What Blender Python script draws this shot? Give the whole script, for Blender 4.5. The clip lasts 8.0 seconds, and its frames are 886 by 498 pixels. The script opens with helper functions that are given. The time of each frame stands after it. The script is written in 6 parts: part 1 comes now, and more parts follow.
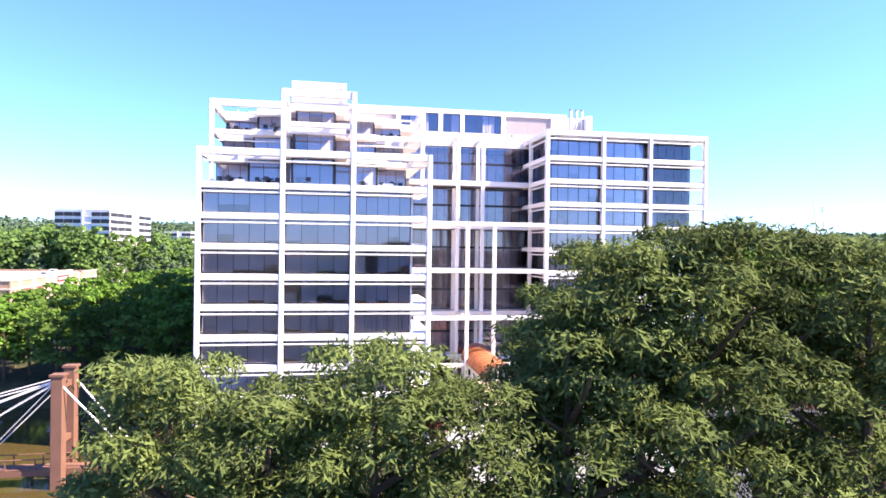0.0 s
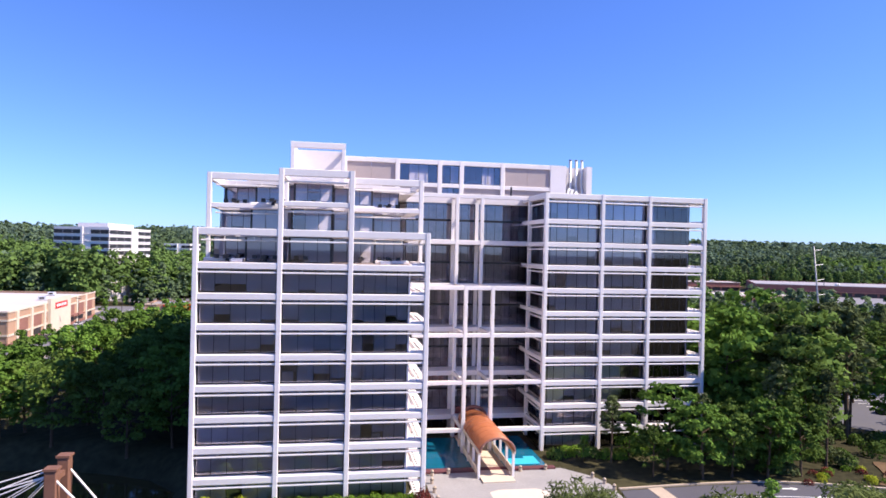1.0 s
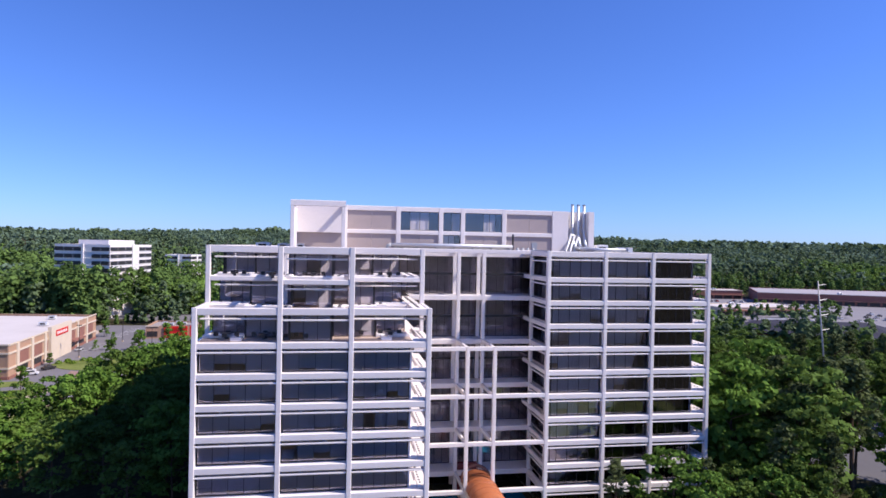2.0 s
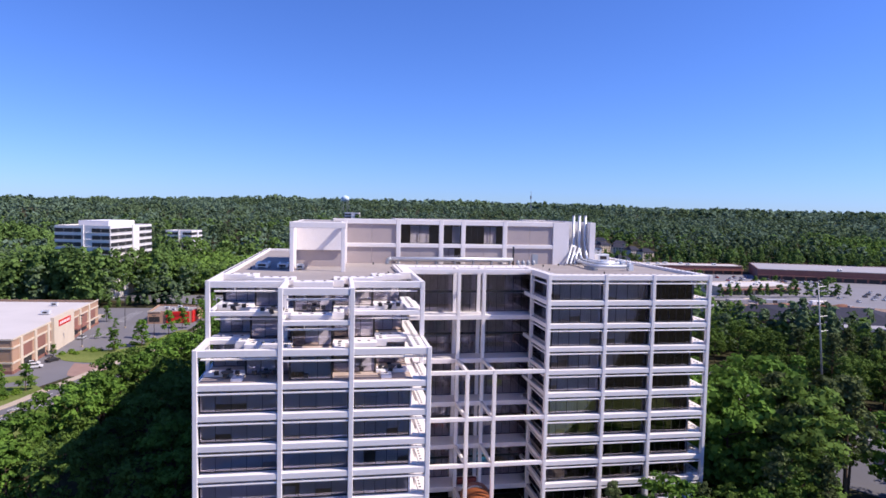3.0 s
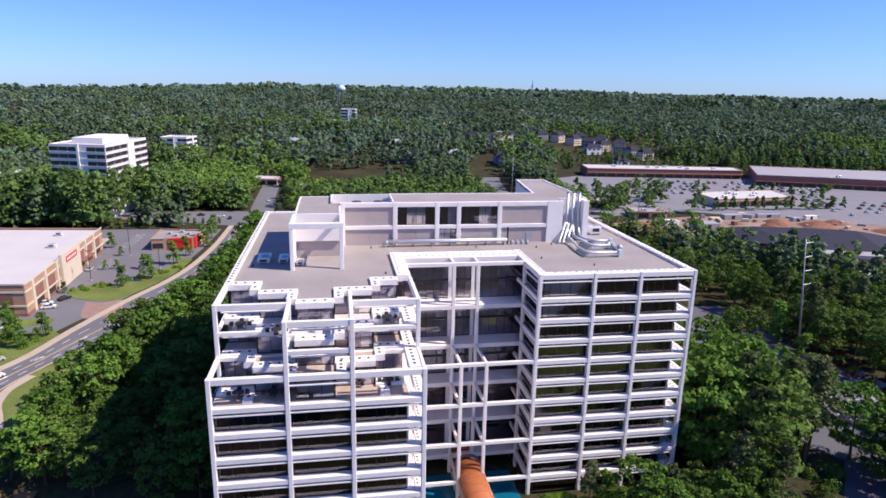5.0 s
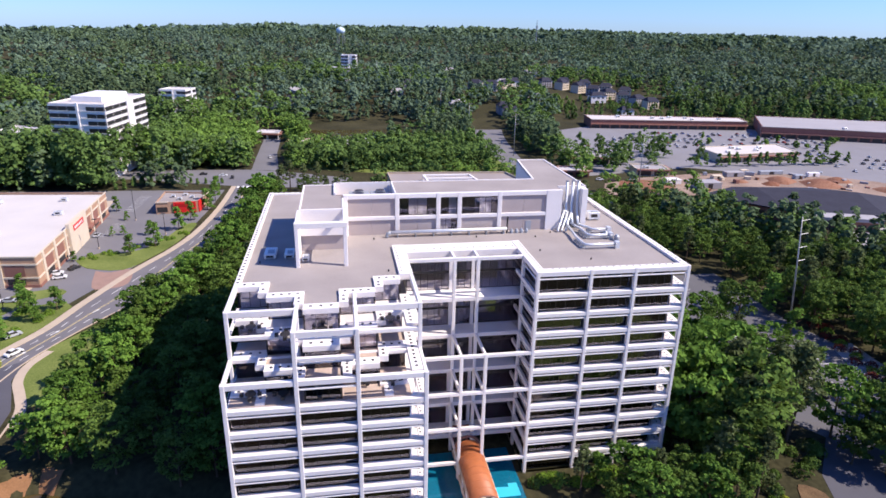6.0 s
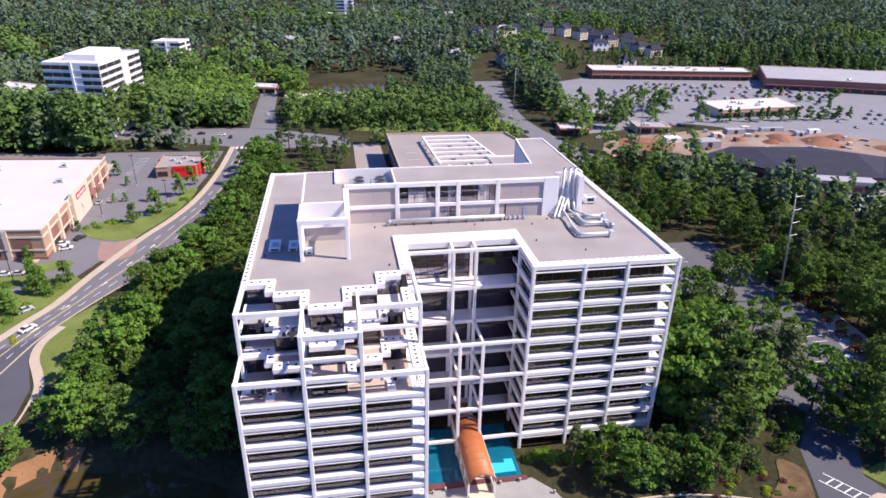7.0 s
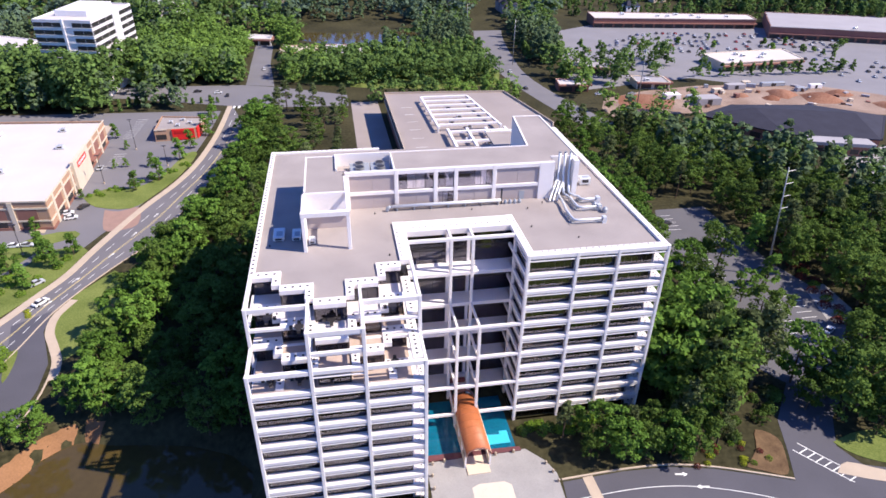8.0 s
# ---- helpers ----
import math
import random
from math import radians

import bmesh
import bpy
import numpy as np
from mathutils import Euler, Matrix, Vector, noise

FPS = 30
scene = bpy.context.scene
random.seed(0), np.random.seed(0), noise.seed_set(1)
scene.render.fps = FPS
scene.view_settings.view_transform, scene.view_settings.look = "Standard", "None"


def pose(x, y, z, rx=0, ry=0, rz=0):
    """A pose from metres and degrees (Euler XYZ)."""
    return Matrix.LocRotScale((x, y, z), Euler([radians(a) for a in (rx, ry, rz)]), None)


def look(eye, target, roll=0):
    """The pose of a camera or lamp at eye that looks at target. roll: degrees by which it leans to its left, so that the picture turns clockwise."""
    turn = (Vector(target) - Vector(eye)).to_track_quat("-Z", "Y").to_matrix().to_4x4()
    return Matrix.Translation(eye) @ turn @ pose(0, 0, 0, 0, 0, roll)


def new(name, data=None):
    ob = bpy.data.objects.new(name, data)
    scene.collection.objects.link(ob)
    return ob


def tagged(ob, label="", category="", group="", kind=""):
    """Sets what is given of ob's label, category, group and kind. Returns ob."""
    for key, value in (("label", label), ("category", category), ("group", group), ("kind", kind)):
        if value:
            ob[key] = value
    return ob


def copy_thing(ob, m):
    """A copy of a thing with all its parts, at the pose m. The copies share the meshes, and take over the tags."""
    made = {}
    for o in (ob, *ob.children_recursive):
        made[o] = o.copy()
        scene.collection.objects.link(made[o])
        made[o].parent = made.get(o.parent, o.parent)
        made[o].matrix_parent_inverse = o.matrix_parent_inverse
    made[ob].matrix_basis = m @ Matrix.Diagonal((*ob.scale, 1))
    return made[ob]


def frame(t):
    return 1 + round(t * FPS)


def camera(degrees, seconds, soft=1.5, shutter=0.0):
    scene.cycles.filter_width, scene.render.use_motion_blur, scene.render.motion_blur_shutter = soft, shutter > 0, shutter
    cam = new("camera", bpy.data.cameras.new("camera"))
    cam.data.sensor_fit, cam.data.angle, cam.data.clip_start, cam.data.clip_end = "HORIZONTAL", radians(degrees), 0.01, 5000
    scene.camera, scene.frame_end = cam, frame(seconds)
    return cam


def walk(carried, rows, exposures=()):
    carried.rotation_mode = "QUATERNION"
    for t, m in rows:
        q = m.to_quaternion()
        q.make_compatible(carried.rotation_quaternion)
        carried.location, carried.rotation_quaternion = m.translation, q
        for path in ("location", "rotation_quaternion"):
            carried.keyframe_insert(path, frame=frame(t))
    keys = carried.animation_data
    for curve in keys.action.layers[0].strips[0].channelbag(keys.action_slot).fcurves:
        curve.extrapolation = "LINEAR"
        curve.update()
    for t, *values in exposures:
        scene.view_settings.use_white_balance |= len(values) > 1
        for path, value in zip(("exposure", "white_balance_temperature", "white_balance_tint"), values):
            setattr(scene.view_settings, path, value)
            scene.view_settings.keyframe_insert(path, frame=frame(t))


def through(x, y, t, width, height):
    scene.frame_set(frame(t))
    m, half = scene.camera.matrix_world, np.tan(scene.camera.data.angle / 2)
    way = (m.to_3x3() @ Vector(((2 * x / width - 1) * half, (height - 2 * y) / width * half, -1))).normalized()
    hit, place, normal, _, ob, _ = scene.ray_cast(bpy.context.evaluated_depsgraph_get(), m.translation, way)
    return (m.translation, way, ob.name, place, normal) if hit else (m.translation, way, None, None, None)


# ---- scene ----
cam = camera(71.1, 8.0, soft=1.6)
PATH = [
    (0, (-4.812, -4.723, 23.351), (-4.475, -2.752, 23.343), 0.80),
    (0.5, (-4.841, -4.630, 28.204), (-4.502, -2.659, 28.200), 1.00),
    (1, (-4.631, -4.421, 33.493), (-4.294, -2.450, 33.493), 1.30),
    (1.5, (-4.643, -3.821, 38.301), (-4.306, -1.850, 38.303), 1.40),
    (2, (-4.688, -3.447, 43.689), (-4.355, -1.475, 43.683), 1.10),
    (2.2, (-4.691, -3.344, 45.559), (-4.360, -1.372, 45.554), 1.11),
    (3.3, (-4.627, -2.510, 56.443), (-4.290, -0.547, 56.262), 1.19),
    (3.5, (-4.620, -2.477, 58.431), (-4.277, -0.518, 58.215), 1.20),
    (4, (-4.679, -2.915, 63.393), (-4.344, -0.968, 63.084), 1.20),
    (4.5, (-4.486, -2.845, 68.346), (-4.151, -0.914, 67.947), 1.20),
    (6, (-4.421, -3.184, 83.950), (-4.101, -1.326, 83.282), 1.10),
    (6.5, (-4.470, -3.013, 88.822), (-4.154, -1.187, 88.069), 1.00),
    (7, (-4.490, -2.975, 93.982), (-4.177, -1.186, 93.145), 1.00),
    (7.5, (-4.420, -2.982, 99.131), (-4.113, -1.234, 98.210), 1.00),
    (8, (-4.421, -2.949, 104.025), (-4.117, -1.244, 103.025), 0.90),
]
walk(cam, [(t, look(eye, target, roll)) for t, eye, target, roll in PATH],
     exposures=[(0.0, 1.85, 7000, 10), (0.3, 1.58, 6800, 10), (0.6, 1.2, 6650, 10), (1.0, 0.77, 6650, 12), (1.5, 0.47, 6450, 13), (2.0, 0.36, 6350, 13), (3.5, 0.34, 6350, 13), (4.5, 0.34, 6450, 12), (6.0, 0.53, 6480, 9), (8.0, 0.67, 6550, 9)])

# ---- light ----
SUN = Vector((0.65, -0.225, 0.725)).normalized()
world = bpy.data.worlds.new("sky")
scene.world = world
world.use_nodes = True
wn = world.node_tree.nodes
sky = wn.new("ShaderNodeTexSky")
sky.sky_type, sky.sun_disc = "NISHITA", False
sky.sun_elevation, sky.sun_rotation = math.asin(SUN.z), math.atan2(SUN.x, SUN.y)
sky.air_density, sky.dust_density, sky.ozone_density, sky.altitude = 1.0, 0.2, 3.0, 200
deep = wn.new("ShaderNodeMix")
deep.data_type, deep.blend_type = "RGBA", "MULTIPLY"
deep.inputs["Factor"].default_value = 1.0
deep.inputs["B"].default_value = (0.82, 1.18, 2.2, 1)
world.node_tree.links.new(sky.outputs[0], deep.inputs["A"])
world.node_tree.links.new(deep.outputs["Result"], wn["Background"].inputs[0])
wn["Background"].inputs[1].default_value = 0.063
lamp = bpy.data.lights.new("sun", "SUN")
lamp.energy, lamp.angle, lamp.color = 5.0, radians(0.5), (1.0, 0.89, 0.80)
sun = new("sun", lamp)
sun.matrix_world = look(SUN * 400, (0, 0, 0))

# ---- materials ----
def surface(name, colour, rough=0.7, var=0.12, scale=0.3, fine=6.0, bump=0.15, metal=0.0, spec=0.4, tint=None, rnd=0.0, island=0.0):
    """A worn surface: two scales of mottling in world metres, fine relief, and a shift from piece to piece."""
    m = bpy.data.materials.new(name)
    m.use_nodes = True
    nt, ln = m.node_tree.nodes, m.node_tree.links.new
    b = nt["Principled BSDF"]
    b.inputs["Roughness"].default_value, b.inputs["Metallic"].default_value = rough, metal
    b.inputs["Specular IOR Level"].default_value = spec
    geo = nt.new("ShaderNodeNewGeometry")
    big, small = nt.new("ShaderNodeTexNoise"), nt.new("ShaderNodeTexNoise")
    for n, s, d in ((big, scale, 4.0), (small, fine, 3.0)):
        n.inputs["Scale"].default_value, n.inputs["Detail"].default_value = s, d
        ln(geo.outputs["Position"], n.inputs["Vector"])
    add = nt.new("ShaderNodeMath")
    add.operation = "ADD"
    ln(big.outputs[0], add.inputs[0])
    ln(small.outputs[0], add.inputs[1])
    last = add.outputs[0]
    for amount, source in ((rnd, "ShaderNodeObjectInfo"), (island, "ShaderNodeNewGeometry")):
        if amount:
            info = nt.new(source)
            mul = nt.new("ShaderNodeMath")
            mul.operation = "MULTIPLY_ADD"
            mul.inputs[1].default_value = amount
            ln(info.outputs["Random" if amount == rnd and source.endswith("Info") else "Random Per Island"], mul.inputs[0])
            ln(last, mul.inputs[2])
            last = mul.outputs[0]
    ramp = nt.new("ShaderNodeMapRange")
    top = 1.4 + rnd + island
    ramp.inputs["From Min"].default_value, ramp.inputs["From Max"].default_value = 0.6, top
    ln(last, ramp.inputs["Value"])
    mix = nt.new("ShaderNodeMix")
    mix.data_type = "RGBA"
    low = [c * (1 - var) for c in colour]
    high = [min(1.0, c * (1 + var)) for c in (tint or colour)]
    mix.inputs["A"].default_value, mix.inputs["B"].default_value = (*low, 1), (*high, 1)
    ln(ramp.outputs[0], mix.inputs["Factor"])
    ln(mix.outputs["Result"], b.inputs["Base Color"])
    if bump:
        bp = nt.new("ShaderNodeBump")
        bp.inputs["Strength"].default_value, bp.inputs["Distance"].default_value = bump, 0.05
        ln(small.outputs[0], bp.inputs["Height"])
        ln(bp.outputs[0], b.inputs["Normal"])
    return m


def glazing(name, tint, gloss):
    """Tinted glass: it lets part of the light through and mirrors the rest by its angle."""
    m = bpy.data.materials.new(name)
    m.use_nodes = True
    nt, ln = m.node_tree.nodes, m.node_tree.links.new
    nt.remove(nt["Principled BSDF"])
    clear, shine, mix, fres = (nt.new("ShaderNode" + k) for k in ("BsdfTransparent", "BsdfGlossy", "MixShader", "Fresnel"))
    clear.inputs[0].default_value = (*tint, 1)
    shine.inputs["Roughness"].default_value = 0.03
    shine.inputs["Color"].default_value = (*gloss, 1)
    fres.inputs["IOR"].default_value = 2.1
    ln(fres.outputs[0], mix.inputs[0])
    ln(clear.outputs[0], mix.inputs[1])
    ln(shine.outputs[0], mix.inputs[2])
    ln(mix.outputs[0], nt["Material Output"].inputs[0])
    return m


def leafy(name, dark, light, island=0.32, rnd=0.7, patch=0.35, fine=1.5, through=0.25):
    """Leaves: mottled, a little light shining through them."""
    m = surface(name, dark, 0.75, 0.15, patch, fine, 0.0, spec=0.05, tint=light, rnd=rnd, island=island)
    nt, ln = m.node_tree.nodes, m.node_tree.links.new
    glow, mix = nt.new("ShaderNodeBsdfTranslucent"), nt.new("ShaderNodeMixShader")
    mix.inputs[0].default_value = through
    ln(nt["Mix"].outputs["Result"], glow.inputs["Color"])
    ln(nt["Principled BSDF"].outputs[0], mix.inputs[1])
    ln(glow.outputs[0], mix.inputs[2])
    ln(mix.outputs[0], nt["Material Output"].inputs[0])
    return m


WHITE = surface("white_concrete", (0.80, 0.745, 0.715), 0.55, 0.05, 0.25, 3.0, 0.1)
WHITE2 = surface("white_paint", (0.83, 0.785, 0.755), 0.45, 0.04, 0.4, 5.0, 0.05)
GLASS = glazing("grey_glass", (0.93, 0.92, 0.94), (0.80, 0.77, 0.88))
FRAME = surface("dark_bronze", (0.05, 0.045, 0.045), 0.4, 0.1, 0.5, 8, 0.0, 0.4)
CABINET = surface("pale_cabinet", (0.62, 0.59, 0.60), 0.6, 0.15, 0.5, 4.0, 0.0, rnd=0.5)
# near-black for the unseen left flank, to cut its bounce light
FLANK_DARK = surface("dark_flank", (0.035, 0.035, 0.045), 0.12, 0.2, 0.2, 3.0, 0.0, spec=0.5)
# a room's shade as colour: near-black counterpart of the pale interior below
DARKROOM = surface("unlit_room", (0.06, 0.055, 0.065), 0.8, 0.3, 0.3, 2.0, 0.0)
INSIDE = surface("interior", (0.72, 0.67, 0.70), 0.8, 0.3, 0.15, 1.0, 0.0)
BLIND = surface("blind", (0.86, 0.80, 0.80), 0.7, 0.2, 0.3, 20, 0.0, rnd=0.4)
ROOF = surface("roof_gravel", (0.295, 0.255, 0.24), 0.9, 0.14, 0.12, 14.0, 0.35, tint=(0.33, 0.29, 0.27))
PANEL = surface("tan_panel", (0.42, 0.35, 0.33), 0.75, 0.07, 0.4, 8.0, 0.15)
PAVER = surface("terrace_paver", (0.44, 0.34, 0.28), 0.8, 0.15, 0.5, 5.0, 0.2)
TERRACE = surface("pale_terrace_paver", (0.62, 0.57, 0.55), 0.8, 0.1, 0.5, 5.0, 0.2)
DOT = surface("dark_socket", (0.03, 0.03, 0.035), 0.5, 0.1, 1.0, 8.0, 0.0)
PIPE = surface("pipe_cladding", (0.68, 0.69, 0.70), 0.35, 0.08, 0.8, 6.0, 0.05, metal=0.3)
MACHINE = surface("grey_machine", (0.34, 0.36, 0.39), 0.5, 0.15, 0.8, 5.0, 0.1, metal=0.2)
COPPER = surface("copper_sheet", (0.42, 0.135, 0.05), 0.5, 0.12, 0.5, 4.0, 0.1, spec=0.4)
CURTAIN = surface("pale_curtain", (0.80, 0.77, 0.78), 0.8, 0.1, 0.6, 3.0, 0.1)
WOOD = surface("bridge_timber", (0.20, 0.095, 0.06), 0.75, 0.2, 0.6, 5.0, 0.3)
ASPHALT = surface("asphalt", (0.085, 0.082, 0.097), 0.9, 0.18, 0.08, 9.0, 0.3)
AVENUE_TOP = surface("grey_asphalt", (0.15, 0.14, 0.148), 0.9, 0.16, 0.07, 8.0, 0.3)
LOT = surface("old_asphalt", (0.165, 0.157, 0.165), 0.9, 0.14, 0.06, 7.0, 0.3)
CONCRETE = surface("kerb_concrete", (0.46, 0.37, 0.28), 0.85, 0.12, 0.3, 6.0, 0.2)
PLAZA = surface("plaza_concrete", (0.31, 0.295, 0.285), 0.8, 0.16, 0.2, 5.0, 0.15)
PLAZA2 = surface("plaza_inlay", (0.60, 0.52, 0.43), 0.8, 0.1, 0.3, 5.0, 0.15)
DECK = surface("deck_concrete", (0.30, 0.255, 0.235), 0.9, 0.15, 0.06, 4.0, 0.2)
PAINT = surface("road_paint", (0.75, 0.74, 0.70), 0.7, 0.12, 0.8, 6.0, 0.0)
YELLOW = surface("yellow_paint", (0.55, 0.44, 0.20), 0.7, 0.12, 0.8, 6.0, 0.0)
LAWN = surface("lawn", (0.10, 0.145, 0.028), 0.9, 0.3, 0.10, 3.0, 0.4, spec=0.1, tint=(0.165, 0.19, 0.055))
COVER = surface("ground_cover", (0.035, 0.075, 0.018), 0.9, 0.3, 0.5, 4.0, 0.8, spec=0.1, tint=(0.10, 0.15, 0.04))
MULCH = surface("mulch", (0.085, 0.05, 0.03), 0.95, 0.3, 0.4, 5.0, 0.5, spec=0.1, tint=(0.17, 0.11, 0.06))
GROUND = surface("woodland_floor", (0.026, 0.026, 0.013), 0.95, 0.35, 0.03, 0.7, 0.5, spec=0.1, tint=(0.058, 0.052, 0.026))
BANK = surface("clay_bank", (0.25, 0.13, 0.065), 0.95, 0.2, 0.2, 3.0, 0.4, spec=0.1)
SITE = surface("site_soil", (0.20, 0.125, 0.09), 0.95, 0.25, 0.06, 1.5, 0.4, spec=0.1, tint=(0.33, 0.25, 0.20))
DIRT = surface("red_clay", (0.19, 0.06, 0.03), 0.95, 0.3, 0.05, 1.0, 0.4, spec=0.1, tint=(0.27, 0.15, 0.10))
WATER = surface("muddy_water", (0.07, 0.05, 0.018), 0.07, 0.15, 0.03, 0.6, 0.015, spec=0.5)
POOLW = surface("pool_water", (0.003, 0.095, 0.165), 0.05, 0.08, 0.2, 1.5, 0.04, spec=0.5, tint=(0.006, 0.13, 0.21))
POOLT = surface("pool_tile", (0.05, 0.50, 0.65), 0.3, 0.05, 0.3, 3.0, 0.0)
BRICK = surface("tan_brick", (0.42, 0.26, 0.17), 0.85, 0.1, 0.3, 5.0, 0.2)
BRICK2 = surface("red_brick", (0.26, 0.12, 0.09), 0.85, 0.15, 0.3, 5.0, 0.2)
STUCCO = surface("cream_stucco", (0.62, 0.52, 0.40), 0.85, 0.06, 0.3, 4.0, 0.1)
RED = surface("red_sign", (0.62, 0.02, 0.02), 0.4, 0.08, 0.5, 4.0, 0.0)
ROOFW = surface("white_membrane", (0.56, 0.515, 0.485), 0.8, 0.08, 0.08, 3.0, 0.1)
ROOFG = surface("grey_membrane", (0.34, 0.32, 0.33), 0.85, 0.12, 0.06, 3.0, 0.1)
SLATE = surface("slate_roof", (0.036, 0.036, 0.052), 0.9, 0.2, 0.2, 3.0, 0.3, spec=0.2)
BARK = surface("bark", (0.11, 0.075, 0.05), 0.95, 0.25, 0.8, 6.0, 0.6, spec=0.1)
STEEL = surface("galvanised_steel", (0.30, 0.30, 0.30), 0.5, 0.1, 0.5, 5.0, 0.0, metal=0.5)
LEAF_A = leafy("oak_leaf", (0.012, 0.028, 0.006), (0.155, 0.245, 0.050))
LEAF_B = leafy("bright_leaf", (0.015, 0.040, 0.007), (0.180, 0.320, 0.055))
LEAF_P = leafy("pine_needle", (0.016, 0.026, 0.010), (0.150, 0.188, 0.072))
LEAF_N = leafy("long_needle", (0.032, 0.042, 0.014), (0.172, 0.218, 0.066), island=0.4, patch=0.5, fine=0.9)
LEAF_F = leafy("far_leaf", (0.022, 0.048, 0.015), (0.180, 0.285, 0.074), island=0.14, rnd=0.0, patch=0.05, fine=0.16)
# some distance haze is put into this needle colour: paler and bluer
LEAF_D = leafy("hazy_needle", (0.028, 0.052, 0.030), (0.160, 0.225, 0.105), island=0.14, rnd=0.0, patch=0.05, fine=0.16)
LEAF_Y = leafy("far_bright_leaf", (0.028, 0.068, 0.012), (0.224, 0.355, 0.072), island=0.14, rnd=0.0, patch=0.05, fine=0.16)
# ridge leaves carry the distance haze in their base colour, a pale blue-grey green
LEAF_HAZE = leafy("hazy_ridge_leaf", (0.036, 0.066, 0.050), (0.180, 0.255, 0.160), island=0.12, rnd=0.0, patch=0.015, fine=0.08)
SHRUB = leafy("shrub_leaf", (0.07, 0.15, 0.018), (0.20, 0.31, 0.04))
SHRUBY = leafy("yellow_shrub", (0.22, 0.27, 0.02), (0.42, 0.45, 0.04))
SHRUBR = leafy("maroon_shrub", (0.09, 0.02, 0.02), (0.19, 0.05, 0.04))

# ---- builders ----
class Geo:
    """Collects corners and faces for one mesh."""

    def __init__(self):
        self.v, self.f = [], []

    def put(self, verts, faces):
        n = len(self.v)
        self.v += [tuple(p) for p in verts]
        self.f += [tuple(i + n for i in f) for f in faces]
        return self

    def box(self, x0, x1, y0, y1, z0, z1):
        return self.put([(x, y, z) for z in (z0, z1) for y in (y0, y1) for x in (x0, x1)],
                        [(0, 2, 3, 1), (4, 5, 7, 6), (0, 1, 5, 4), (2, 6, 7, 3), (0, 4, 6, 2), (1, 3, 7, 5)])

    def bar(self, x0, x1, y0, y1, z0, z1, c=0.06):
        """A box with its long top and bottom edges chamfered."""
        if x1 - x0 >= y1 - y0:
            ring = [(y0, z0 + c), (y0 + c, z0), (y1 - c, z0), (y1, z0 + c), (y1, z1 - c), (y1 - c, z1), (y0 + c, z1), (y0, z1 - c)]
            ends = [[(x, y, z) for y, z in ring] for x in (x0, x1)]
        else:
            ring = [(x1, z0 + c), (x1 - c, z0), (x0 + c, z0), (x0, z0 + c), (x0, z1 - c), (x0 + c, z1), (x1 - c, z1), (x1, z1 - c)]
            ends = [[(x, y, z) for x, z in ring] for y in (y0, y1)]
        return self.put(ends[0] + ends[1], [tuple(range(7, -1, -1)), tuple(range(8, 16))] + [(i, (i + 1) % 8, 8 + (i + 1) % 8, 8 + i) for i in range(8)])

    def post(self, x0, x1, y0, y1, z0, z1, c=0.07):
        """An upright with chamfered corners."""
        ring = [(x0 + c, y0), (x1 - c, y0), (x1, y0 + c), (x1, y1 - c), (x1 - c, y1), (x0 + c, y1), (x0, y1 - c), (x0, y0 + c)]
        return self.prism(ring, z0, z1)

    def prism(self, pts, z0, z1):
        n = len(pts)
        if sum(a[0] * b[1] - b[0] * a[1] for a, b in zip(pts, pts[1:] + pts[:1])) < 0:
            pts = pts[::-1]
        return self.put([(x, y, z0) for x, y in pts] + [(x, y, z1) for x, y in pts],
                        [tuple(range(n - 1, -1, -1)), tuple(range(n, 2 * n))] + [(i, (i + 1) % n, n + (i + 1) % n, n + i) for i in range(n)])

    def tube(self, path, radii, n=8):
        """A round bar along a path, with a radius at each point."""
        rings = []
        path = [Vector(p) for p in path]
        if isinstance(radii, (int, float)):
            radii = [radii] * len(path)
        for i, (p, r) in enumerate(zip(path, radii)):
            d = (path[min(i + 1, len(path) - 1)] - path[max(i - 1, 0)]).normalized()
            a = d.orthogonal().normalized() if i == 0 else (rings[-1][1] - d * rings[-1][1].dot(d)).normalized()
            b = d.cross(a)
            rings.append(([p + (a * math.cos(k) + b * math.sin(k)) * r for k in (2 * math.pi * j / n for j in range(n))], a))
        verts = [v for ring, _ in rings for v in ring]
        faces = [(i * n + j, i * n + (j + 1) % n, (i + 1) * n + (j + 1) % n, (i + 1) * n + j) for i in range(len(rings) - 1) for j in range(n)]
        last = (len(rings) - 1) * n
        return self.put(verts, faces + [tuple(range(n - 1, -1, -1)), tuple(range(last, last + n))])

    def mesh(self, name):
        me = bpy.data.meshes.new(name)
        me.from_pydata(self.v, [], self.f)
        me.update()
        return me


def thing(name, x, y, z, label, category, group="", kind=""):
    """A top-level thing: an Empty at its base."""
    ob = new(name)
    ob.location = (x, y, z)
    ob.empty_display_size = 0.5
    return tagged(ob, label, category, group, kind)


def part(name, geo, material, parent=None, label="", smooth=False, at=None):
    """One mesh object under a thing or under a part. Its corners are in world metres, or round the parent's base with at="base"."""
    me = geo if isinstance(geo, bpy.types.Mesh) else geo.mesh(name)
    if not me.materials:
        me.materials.append(material)
    if smooth:
        me.polygons.foreach_set("use_smooth", [True] * len(me.polygons))
    ob = new(name, me)
    if parent:
        ob.parent = parent
        if at != "base":
            top = parent
            off = Vector(parent.location)
            while top.parent:
                top = top.parent
                off = Vector(top.location)
            if parent.parent is None:
                ob.matrix_parent_inverse = Matrix.Translation(-off)
    return tagged(ob, label) if label else ob


